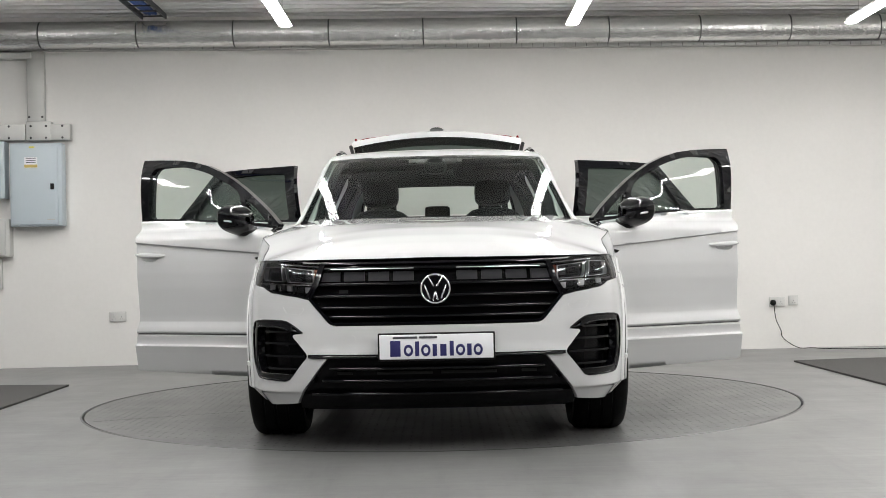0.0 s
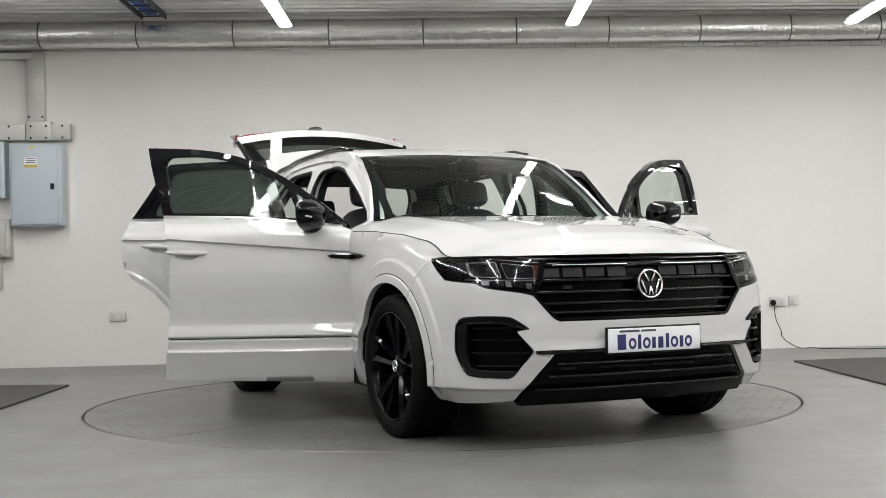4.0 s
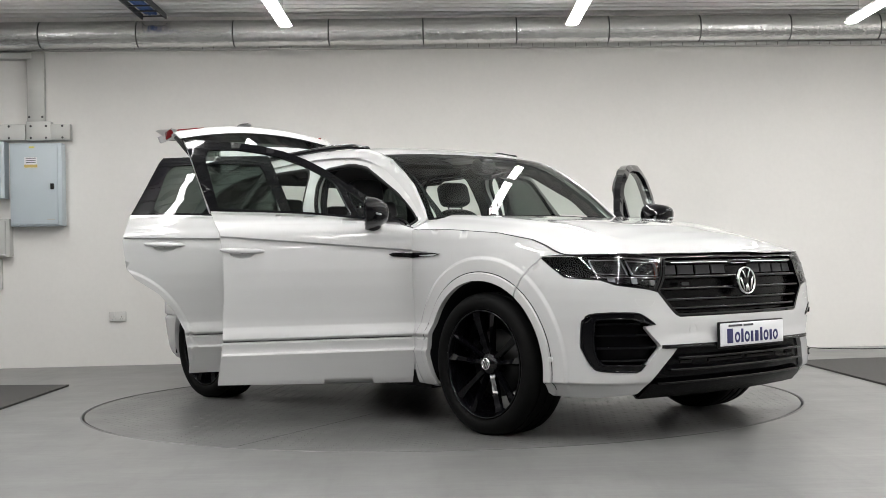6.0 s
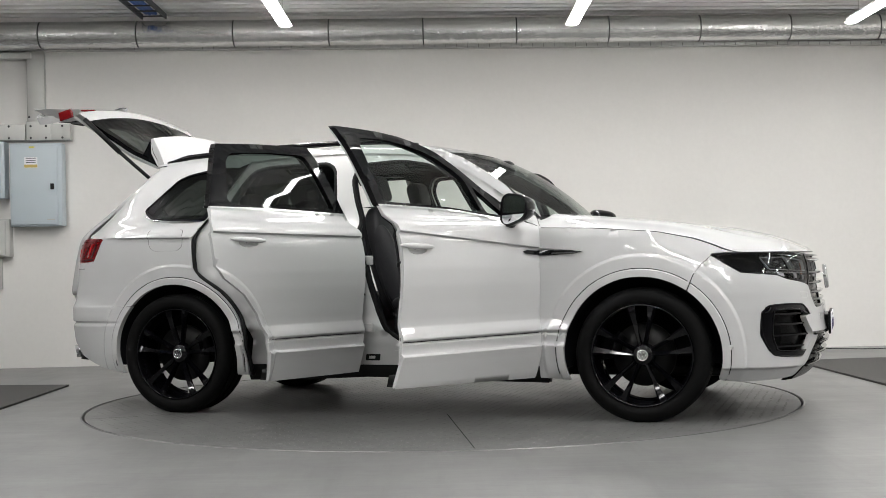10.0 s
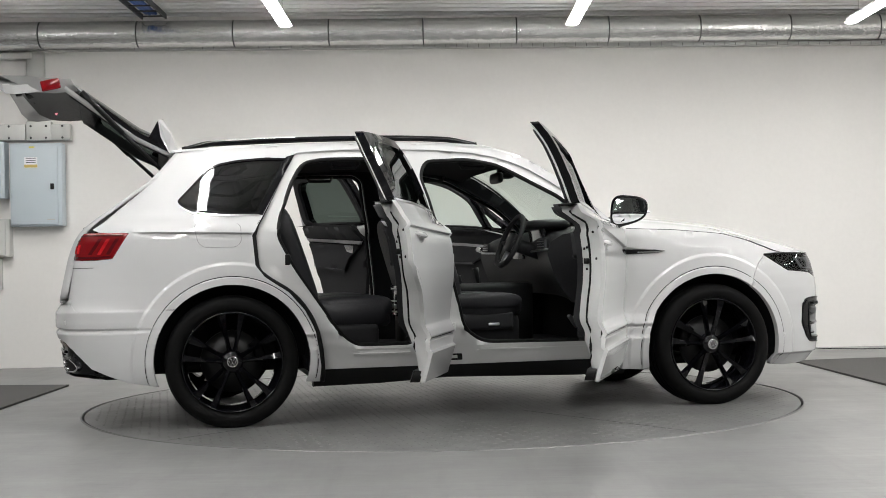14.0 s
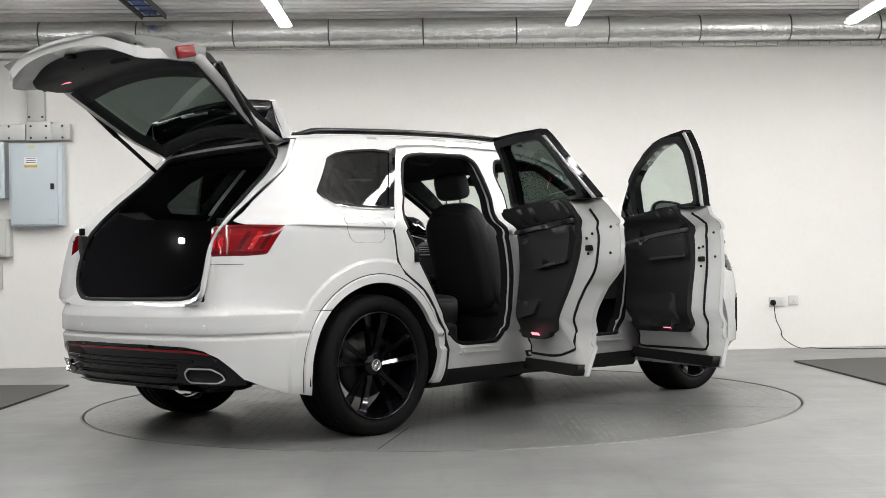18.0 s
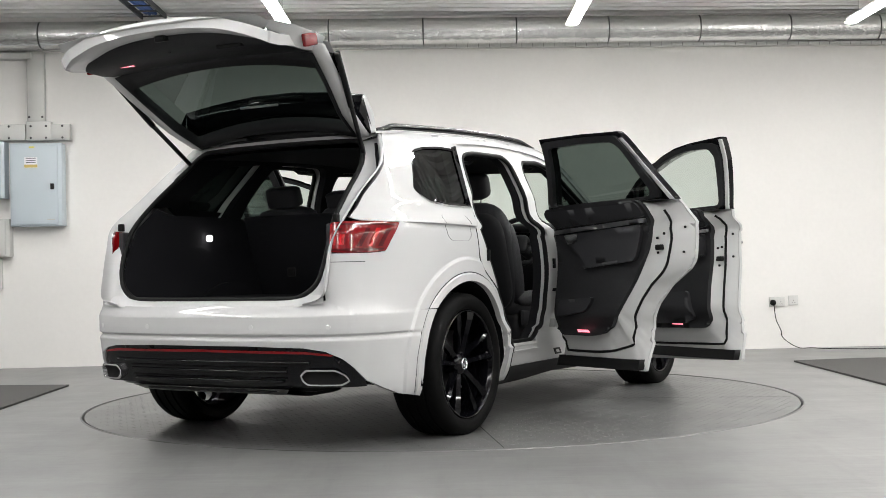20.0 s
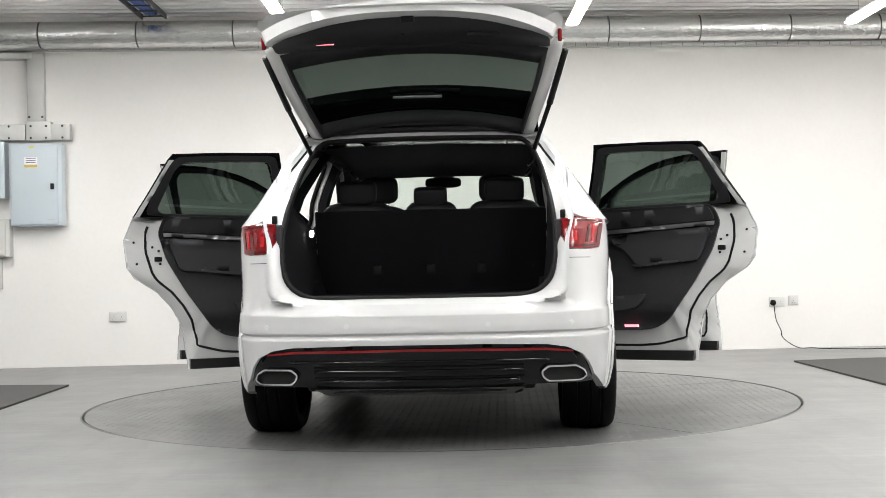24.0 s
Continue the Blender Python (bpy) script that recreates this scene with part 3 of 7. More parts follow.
def skin_raw(u, z, off):
    s = np.where(u < 0, -1.0, 1.0)
    a = np.abs(u)
    i = np.clip(a / U_END * 599, 0, 598.999)
    j = np.clip((z - Z_GRID[0]) / (Z_GRID[1] - Z_GRID[0]), 0, len(Z_GRID) - 1.001)
    i0, j0 = i.astype(int), j.astype(int)
    fi, fj = i - i0, j - j0
    d = (DEPTH[i0, j0] * (1 - fi) * (1 - fj) + DEPTH[i0 + 1, j0] * fi * (1 - fj) + DEPTH[i0, j0 + 1] * (1 - fi) * fj + DEPTH[i0 + 1, j0 + 1] * fi * fj)
    lin = lambda t: t[i0] * (1 - fi) + t[i0 + 1] * fi
    x, y, nx, ny = lin(CX), lin(CY), lin(NX), lin(NY)
    # wheel arch flares: a swell round each arch and a proud lip at its edge
    for hx in (HUB_X, -HUB_X):
        r = np.hypot(x - hx, z - HUB_Z)
        d = d - 0.011 * (1 - ease(0.540, 0.560, r)) * ease(0.20, 0.30, z) - 0.010 * (1 - ease(0.470, 0.475, r))
    # shoulder line: a fold with a hollow below it, fading into the fender and the tail
    dz = crease_z(x) - z
    d = d + 0.018 * np.where(dz > 0, np.exp(-np.maximum(dz, 0) / 0.085), 0) * ease(-0.001, 0.004, dz) * ease(1.15, 0.80, x) * ease(-2.05, -1.8, x)
    # the glasshouse draws in towards the windscreen and the tail, above the shoulder
    belt = np.interp(x, [-1.3, -0.9, -0.5, -0.25, 0.25, 0.63, 0.80, 1.0], [0.010, 0.012, 0.038, 0.058, 0.072, 0.095, 0.105, 0.105])
    high = np.interp(x, [-1.9, -1.4, -1.0, -0.25, 0.25, 0.36, 0.63, 0.80], [0.050, 0.050, 0.034, 0.022, 0.036, 0.052, 0.090, 0.105])
    d = d + (belt + (high - belt) * np.clip((z - 1.18) / 0.30, 0, 1)) * ease(1.085, 1.15, z)
    d = d - off
    return np.stack([x - nx * d, s * (y - ny * d), z + 0 * x], -1)


def skin(u, z, off=0.0):
    """Points and outward normals of the skin."""
    u, z = np.asarray(u, float), np.asarray(z, float)
    off = off + 0 * u
    h = 0.0025
    p = skin_raw(u, z, off)
    du = skin_raw(u + h, z, off) - skin_raw(u - h, z, off)
    dz = skin_raw(u, z + h, off) - skin_raw(u, z - h, off)
    n = np.cross(du, dz)
    n /= np.maximum(np.linalg.norm(n, axis=-1, keepdims=True), 1e-9)
    # outward: the way the plan line faces
    i = np.clip((np.abs(u) / U_END * 599).astype(int), 0, 599)
    facing = n[..., 0] * NX[i] + n[..., 1] * NY[i] * np.where(u < 0, -1.0, 1.0)
    return p, n * np.where(facing < 0, -1.0, 1.0)[..., None]


def outline(pts, step):
    """Resample a closed outline, keeping its corners."""
    out = []
    n = len(pts)
    for i in range(n):
        a, b = np.array(pts[i]), np.array(pts[(i + 1) % n])
        k = max(1, int(np.ceil(np.linalg.norm(b - a) / step)))
        out += [a + (b - a) * j / k for j in range(k)]
    return np.array(out)


def rounded(pts, r=0.02, k=4):
    """Round the corners of a closed outline."""
    out = []
    n = len(pts)
    for i in range(n):
        a, b, c = np.array(pts[i - 1], float), np.array(pts[i], float), np.array(pts[(i + 1) % n], float)
        la, lc = np.linalg.norm(a - b), np.linalg.norm(c - b)
        q = min(r, la * 0.45, lc * 0.45)
        p0, p1 = b + (a - b) / max(la, 1e-9) * q, b + (c - b) / max(lc, 1e-9) * q
        for j in range(k + 1):
            t = j / k
            out.append(tuple((1 - t) ** 2 * p0 + 2 * t * (1 - t) * b + t * t * p1))
    return out


def inside(P, poly):
    x, y = P[:, 0], P[:, 1]
    c = np.zeros(len(P), bool)
    for (x0, y0), (x1, y1) in zip(poly, np.roll(poly, -1, 0)):
        hit = ((y0 > y) != (y1 > y)) & (x < (x1 - x0) * (y - y0) / (y1 - y0 + 1e-12) + x0)
        c ^= hit
    return c


def far(P, loops, d):
    ok = np.ones(len(P), bool)
    for l in loops:
        for q in l:
            ok &= (np.abs(P[:, 0] - q[0]) > d) | (np.abs(P[:, 1] - q[1]) > d)
    return ok


FOLD_Z = (0.415, 0.423, 0.428, 0.433, 0.445, 0.478, 0.483, 0.4865, 0.490, 0.495, 0.498, 0.501, 0.512, 0.54, 0.563, 0.568, 0.575)
FOLD_ZR = (0.530, 0.539, 0.546, 0.553, 0.558, 0.562, 0.566, 0.571, 0.645, 0.652, 0.659, 0.668, 0.676, 0.70)
FOLD_R = (0.462, 0.468, 0.4715, 0.475, 0.480, 0.528, 0.538, 0.546, 0.554, 0.562, 0.570)


def fold_points(lo, hi):
    """Extra points along the pressed lines of the side and round the wheel arches."""
    out = []
    sg = -1 if hi[0] + lo[0] < 0 else 1
    u0, u1, u2, u3 = u_x(1.02), u_x(-1.0), u_x(-1.90), U_END
    for z in FOLD_Z:
        out += [(sg * u, z) for u in np.arange(u0, u1, 0.03)]
    for dz in (0.004, 0.001, -0.003, -0.008, -0.02, -0.04):
        out += [(sg * u, float(crease_z(np.interp(u, U_GRID, CX))) + dz) for u in np.arange(u0, u_x(-2.0), 0.03)]
    for z in FOLD_ZR:
        out += [(sg * u, z) for u in np.arange(u2, u3, 0.03)]
    for hx in (HUB_X, -HUB_X):
        for r in FOLD_R:
            n = 110
            for i in range(n):
                a = 2 * math.pi * i / n
                x, z = hx + r * math.cos(a), HUB_Z + r * math.sin(a)
                out.append((sg * u_x(x), z))
    P = np.array(out)
    return P[(P[:, 0] > lo[0]) & (P[:, 0] < hi[0]) & (P[:, 1] > lo[1]) & (P[:, 1] < hi[1])]


def panel(shape, outer, holes=(), fmap=skin, step=0.03, thick=0.02, off=0.0, back=True, fine=0.6, folds=False, extra=None):
    """Lays a flat outline (with holes) on a curved map as a sheet with thickness."""
    loops = [outline(l, step * fine) for l in (outer, *holes)]
    lo, hi = loops[0].min(0), loops[0].max(0)
    gx, gy = np.meshgrid(np.arange(lo[0] + step / 2, hi[0], step), np.arange(lo[1] + step / 2, hi[1], step))
    G = np.stack([gx.ravel(), gy.ravel()], 1)
    if len(G):
        k = inside(G, loops[0])
        for l in loops[1:]:
            k &= ~inside(G, l)
        G = G[k]
        G = G[far(G, loops, step * 0.42)] if len(G) else G
    if folds or extra is not None:
        X = fold_points(lo, hi) if folds else np.array(extra)
        if len(X):
            k = inside(X, loops[0])
            for l in loops[1:]:
                k &= ~inside(X, l)
            X = X[k]
            X = X[far(X, loops, 0.006)] if len(X) else X
            if len(G) and len(X):
                # thin the plain grid near the folds
                G = G[[np.min(np.abs(X[:, 0] - g[0]) + np.abs(X[:, 1] - g[1])) > 0.022 for g in G]]
            G = np.r_[G, X] if len(G) else X
    pts, edges = [], []
    for l in loops:
        k = len(pts)
        pts += [Vector(p) for p in l]
        edges += [(k + i, k + (i + 1) % len(l)) for i in range(len(l))]
    pts += [Vector(p) for p in G]
    V, _, F, *_ = delaunay_2d_cdt(pts, edges, [], 0, 1e-6)
    V = np.array([tuple(v) for v in V])
    mids = np.array([V[list(f)].mean(0) for f in F])
    keep = inside(mids, loops[0])
    for l in loops[1:]:
        keep &= ~inside(mids, l)
    F = [f for f, k in zip(F, keep) if k]
    p, n = fmap(V[:, 0], V[:, 1], off)
    A = np.array(F)
    g = np.cross(p[A[:, 1]] - p[A[:, 0]], p[A[:, 2]] - p[A[:, 0]])
    flips = np.mean(np.sign((g * n[A].mean(1)).sum(1))) < 0
    shape.add(p, F, n, flip=flips)
    if thick:
        pb, nb = fmap(V[:, 0], V[:, 1], off - thick)
        if back:
            shape.add(pb, F, -nb, flip=not flips)
        for i, l in enumerate(loops):
            a, na = fmap(l[:, 0], l[:, 1], off)
            b, _ = fmap(l[:, 0], l[:, 1], off - thick)
            m = len(l)
            t = np.roll(a, -1, 0) - np.roll(a, 1, 0)
            rn = np.cross(t, na)
            rn /= np.maximum(np.linalg.norm(rn, axis=1, keepdims=True), 1e-9)
            # sense of the rim: away from the sheet
            inner = a.mean(0) - a
            if np.mean((rn * inner).sum(1)) > 0:
                rn = -rn
            if i:
                rn = -rn
            fs = [[j, (j + 1) % m, m + (j + 1) % m, m + j] for j in range(m)]
            k0 = np.cross(a[1] - a[0], b[0] - a[0])
            shape.add(np.r_[a, b], fs, np.r_[rn, rn], flip=np.dot(k0, rn[0]) < 0)
    return shape


def skin_rear(w, z, off=0.0):
    """The skin, by the way from the rear centre; negative on the right."""
    w = np.asarray(w, float)
    return skin(np.where(w < 0, -1.0, 1.0) * (U_END - np.abs(w)), z, off)


def RW(pts):
    """Rear outline (y, z) to the way from the rear centre."""
    return [(math.copysign(U_END - abs(u_r(y)), y) if y else 0.0, z) for y, z in pts]


def S(pts, side=1):
    """Side outline (x, z) to skin coordinates."""
    return [(side * u_x(x), z) for x, z in pts]


def FR(pts):
    return [(u_f(y), z) for y, z in pts]


def RE(pts):
    return [(u_r(y), z) for y, z in pts]


def arc(cx, cz, r, a0, a1, n=24):
    return [(cx + r * math.cos(radians(a)), cz + r * math.sin(radians(a))) for a in np.linspace(a0, a1, n)]


def curve(pts, n=6):
    """A smooth open line through points."""
    P = [np.array(p, float) for p in pts]
    out = []
    for i in range(len(P) - 1):
        a, b, c, d = P[max(i - 1, 0)], P[i], P[i + 1], P[min(i + 2, len(P) - 1)]
        for k in range(n):
            t = k / n
            out.append(tuple(0.5 * ((2 * b) + (c - a) * t + (2 * a - 5 * b + 4 * c - d) * t * t + (3 * b - a - 3 * c + d) * t ** 3)))
    return out + [tuple(P[-1])]


# ---------------------------------------------------------------- the car
CAR_OFF = Vector((0.035, -0.014, 0.0))
CAR = empty("car", "white five-door SUV with black wheels, all doors and tailgate open", "car")
ARCH_R = 0.432
FRONT_EDGE = [(0.86, 0.235), (0.875, 0.50), (0.885, 0.80), (0.885, 1.02), (0.88, 1.075)]


def top_edge_z(x):
    """Height of the fender's upper edge."""
    return float(np.interp(x, [0.85, 1.2, 1.54, 1.74, 1.84, 1.90, 1.95, 1.99], [1.080, 1.068, 1.040, 0.998, 0.962, 0.936, 0.921, 0.916]))


# front fenders
def fender(side):
    top = [(x, top_edge_z(x)) for x in np.linspace(0.885, 1.955, 20)]
    seam = [(1.90, 0.919), (1.836, 0.915), (1.830, 0.903), (1.780, 0.860), (1.735, 0.803)]
    ar = arc(HUB_X, HUB_Z, ARCH_R + 0.0, 54.8, 199, 30)
    poly = [(0.868, 0.235)] + [p for p in FRONT_EDGE[1:]] + top + seam + ar
    sh = panel(Shape(), S(poly, side), step=0.035, thick=0.03, folds=True)
    part("front_fender", sh, M_PAINT, CAR)


for s_ in (1, -1):
    fender(s_)


def front_bumper():
    half = [(0, 0.605), (0.48, 0.605), (0.515, 0.625), (0.605, 0.728), (0.66, 0.742), (0.80, 0.765), (0.845, 0.79)]
    half = [(u_f(y), z) for y, z in half] + [(u_x(1.99), 0.805)] + [(u_x(x), z) for x, z in ((1.90, 0.86), (1.835, 0.902), (1.785, 0.858), (1.74, 0.802))]
    half += [(u_x(x), z) for x, z in arc(HUB_X, HUB_Z, ARCH_R, 54, -17, 20)]
    half += [(u_x(1.88), 0.225), (u_x(1.98), 0.215)] + [(u_f(y), z) for y, z in ((0.84, 0.225), (0.70, 0.238), (0.61, 0.34), (0.515, 0.452), (0.50, 0.462), (0, 0.466))]
    fog = [(0.892, 0.60), (0.860, 0.636), (0.73, 0.636), (0.685, 0.618), (0.625, 0.572), (0.685, 0.566), (0.60, 0.468), (0.700, 0.352), (0.72, 0.345), (0.848, 0.352), (0.876, 0.38), (0.895, 0.47)]
    sh = Shape()
    outer = half[1:-1] + [(-u, z) for u, z in half[1:-1][::-1]]
    lines = [(u, z) for z in (0.278, 0.285, 0.290, 0.295, 0.302, 0.33, 0.455, 0.47, 0.485) for u in np.arange(-1.3, 1.3, 0.025)]
    lines += [(s * u_x(HUB_X + r * math.cos(a)), HUB_Z + r * math.sin(a)) for r in FOLD_R for s in (1, -1) for a in np.linspace(-0.3, 1.1, 80)]
    panel(sh, outer, [[(s * u, z) for u, z in rounded(FR(fog), 0.02)] for s in (1, -1)], step=0.03, thick=0.035, fine=0.25, extra=lines)
    b = part("front_bumper", sh, M_PAINT, CAR)
    for s in (1, -1):
        hole = [(s * u, z) for u, z in rounded(FR(fog), 0.02)]
        hook = [(0.628, 0.572), (0.685, 0.616), (0.73, 0.634), (0.859, 0.634), (0.890, 0.60), (0.893, 0.47), (0.874, 0.382), (0.847, 0.354), (0.722, 0.347), (0.702, 0.354), (0.676, 0.384),
                (0.700, 0.380), (0.838, 0.384), (0.856, 0.410), (0.866, 0.47), (0.862, 0.590), (0.848, 0.604), (0.745, 0.604), (0.70, 0.586)]
        part("intake_frame", panel(Shape(), [(s * u, z) for u, z in FR(hook)], step=0.025, thick=0.035, off=0.001), M_GLOSSBLACK, b, "gloss black hooked intake surround")
        for seq in ([(0.700, 0.380), (0.838, 0.384), (0.856, 0.410), (0.866, 0.47), (0.862, 0.590), (0.848, 0.604), (0.745, 0.604), (0.70, 0.586)], [(0.63, 0.574), (0.685, 0.614), (0.73, 0.631), (0.856, 0.631), (0.886, 0.598), (0.889, 0.47), (0.871, 0.385), (0.845, 0.358), (0.722, 0.351)]):
            q = np.array(FR(curve(seq, 3)))
            P, _ = skin(s * q[:, 0], q[:, 1], 0.001)
            part("intake_edge", Shape().tube(P, 0.005, 8), M_GLOSSBLACK, b)
        part("intake_recess", panel(Shape(), hole, step=0.05, thick=0.01, off=-0.06), M_SATINBLACK, b)
        zs = (0.40, 0.46, 0.52, 0.575)
        for z in zs:
            y0 = 0.60 + abs(z - 0.468) * 0.75
            bar = FR([(y0 + 0.02, z), (0.875, z), (0.875, z + 0.010), (y0 + 0.02, z + 0.010)])
            part("intake_slat", panel(Shape(), [(s * u, q) for u, q in bar], step=0.04, thick=0.02, off=-0.02), M_GLOSSBLACK, b)
        # tow-eye cover, washer cover, parking sensor
        cc = FR(rounded([(0.62, 0.69), (0.73, 0.70), (0.71, 0.665), (0.64, 0.66)], 0.012))
        rim = [tuple(np.mean(cc, 0) + (np.array(q) - np.mean(cc, 0)) * 0.94) for q in cc]
        part("washer_cover", panel(Shape(), [(s * u, z) for u, z in cc], [[(s * u, z) for u, z in rim]], step=0.02, thick=0.003, off=0.0012), M_INNERWHITE, b)
        p, n = skin(np.array([s * u_x(1.93)]), np.array([0.43]))
        ctr = [(s * u_x(1.925) + 0.013 * math.cos(a), 0.41 + 0.013 * math.sin(a)) for a in np.linspace(0, 2 * math.pi, 13)[:-1]]
        part("parking_sensor", panel(Shape(), ctr, step=0.01, thick=0.006, off=0.003), M_INNERWHITE, b)
    ctr = [(u_f(-0.40) + 0.026 * math.cos(a), 0.54 + 0.026 * math.sin(a)) for a in np.linspace(0, 2 * math.pi, 21)[:-1]]
    rim = [(u_f(-0.40) + 0.0245 * math.cos(a), 0.54 + 0.0245 * math.sin(a)) for a in np.linspace(0, 2 * math.pi, 21)[:-1]]
    part("tow_cover", panel(Shape(), ctr, [rim], step=0.02, thick=0.003, off=0.001), M_BOXGREY, b)
    # lower black grille
    low = [(-0.505, 0.462), (0.505, 0.462), (0.61, 0.335), (0.705, 0.232), (0.66, 0.205), (-0.66, 0.205), (-0.705, 0.232), (-0.61, 0.335)]
    lg = part("lower_grille", panel(Shape(), FR(low), step=0.035, thick=0.03, off=-0.022), M_SATINBLACK, CAR, "black lower grille with slats")
    part("trim_bar", panel(Shape(), FR([(-0.60, 0.458), (0.60, 0.458), (0.60, 0.474), (-0.60, 0.474)]), step=0.03, thick=0.02, off=0.006), M_GLOSSBLACK, lg)
    for z, w, h in ((0.40, 0.50, 0.014), (0.345, 0.54, 0.012)):
        part("slat", panel(Shape(), FR([(-w, z), (w, z), (w, z + h), (-w, z + h)]), step=0.04, thick=0.02, off=0.002), M_GLOSSBLACK, lg)
    for z, w in ((0.462, 0.585), (0.408, 0.50), (0.350, 0.54), (0.286, 0.60)):
        pts, _ = skin(np.array([u_f(y) for y in np.linspace(-w, w, 41)]), np.full(41, z), 0.004)
        part("slat_edge", Shape().tube(pts, 0.007, 10), M_GLOSSBLACK, lg)
    part("spoiler_lip", panel(Shape(), FR([(-0.69, 0.215), (0.69, 0.215), (0.64, 0.285), (-0.64, 0.285)]), step=0.04, thick=0.03, off=0.004), M_SATINBLACK, lg)
    for i, (a, b_) in enumerate(((-0.47, -0.40), (-0.28, -0.02), (0.02, 0.28), (0.40, 0.47))):
        part("vent", panel(Shape(), FR([(a, 0.378), (b_, 0.378), (b_, 0.392), (a, 0.392)]), step=0.04, thick=0.01, off=-0.014), M_GAP, lg)


front_bumper()


def grille():
    g = [(-0.545, 0.903), (-0.30, 0.902), (0, 0.902), (0.30, 0.902), (0.545, 0.903), (0.57, 0.80), (0.605, 0.732), (0.50, 0.612), (0, 0.610), (-0.50, 0.612), (-0.605, 0.732), (-0.57, 0.80)]
    gr = part("grille", panel(Shape(), FR(g), step=0.035, thick=0.02, off=-0.045), M_SATINBLACK, CAR, "black front grille with gloss bars")
    rim = rounded(FR(g), 0.01)
    c = np.array((0.0, 0.76))
    innr = [tuple(c + (np.array(q) - c) * np.array((0.975, 0.93))) for q in rim]
    part("grille_frame", panel(Shape(), rim, [innr], step=0.03, thick=0.045, off=0.0), M_GLOSSBLACK, gr)
    for z, h, w0 in ((0.862, 0.020, 0.55), (0.790, 0.016, 0.565), (0.735, 0.014, 0.59), (0.682, 0.014, 0.55), (0.640, 0.012, 0.515)):
        part("grille_bar", panel(Shape(), FR([(-w0, z), (w0, z), (w0, z + h), (-w0, z + h)]), step=0.04, thick=0.035, off=-0.014), M_GLOSSBLACK, gr)
        pts, _ = skin(np.array([u_f(y) for y in np.linspace(-w0, w0, 41)]), np.full(41, z + h / 2), -0.012)
        part("bar_edge", Shape().tube(pts, 0.008, 10), M_GLOSSBLACK, gr)
    for s in (1, -1):
        for a in (0.10, 0.22, 0.34, 0.46):
            part("grille_insert", panel(Shape(), FR([(s * a, 0.812), (s * (a + 0.10), 0.812), (s * (a + 0.10), 0.856), (s * a, 0.856)][::s]), step=0.05, thick=0.01, off=-0.030), M_TRIM2, gr)
        part("chrome_line", panel(Shape(), FR([(s * 0.10, 0.868), (s * 0.50, 0.868), (s * 0.50, 0.872), (s * 0.10, 0.872)][::s]), step=0.04, thick=0.004, off=-0.003), M_ALU, gr)
    # model badge: a plain shape
    part("model_badge", panel(Shape(), FR([(-0.455, 0.757), (-0.41, 0.757), (-0.41, 0.774), (-0.455, 0.774)]), step=0.03, thick=0.01, off=0.0), M_LAMPDARK, gr)
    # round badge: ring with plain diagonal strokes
    p, n = skin(np.array([0.0]), np.array([0.771]))
    m = Matrix.Translation((p[0][0] + 0.012, 0, 0.771)) @ Matrix.Rotation(radians(90), 4, "Z") @ Matrix.Rotation(radians(-6), 4, "X")
    r = 0.0715
    part("badge", Shape().lathe([(r * 0.88, -0.004), (r * 0.86, -0.014), (r * 0.94, -0.018), (r, -0.012), (r, 0.004)], 40, m), M_CHROME, gr, "round chrome emblem ring")
    part("badge_disc", Shape().lathe([(0.0, -0.006), (r * 0.87, -0.005)], 32, m), M_GLOSSBLACK, gr)
    st = Shape()
    for (a0, b0), (a1, b1) in (((-0.030, 0.052), (-0.008, 0.012)), ((0.030, 0.052), (0.008, 0.012)), ((-0.050, 0.018), (-0.026, -0.046)), ((-0.012, -0.054), (0.0, -0.014)), ((0.012, -0.054), (0.0, -0.014)), ((0.026, -0.046), (0.050, 0.018))):
        a, b = Vector((a0, -0.012, b0)), Vector((a1, -0.012, b1))
        st.tube([m @ a, m @ b], 0.005, 6)
    part("badge_strokes", st, M_CHROME, gr)


grille()


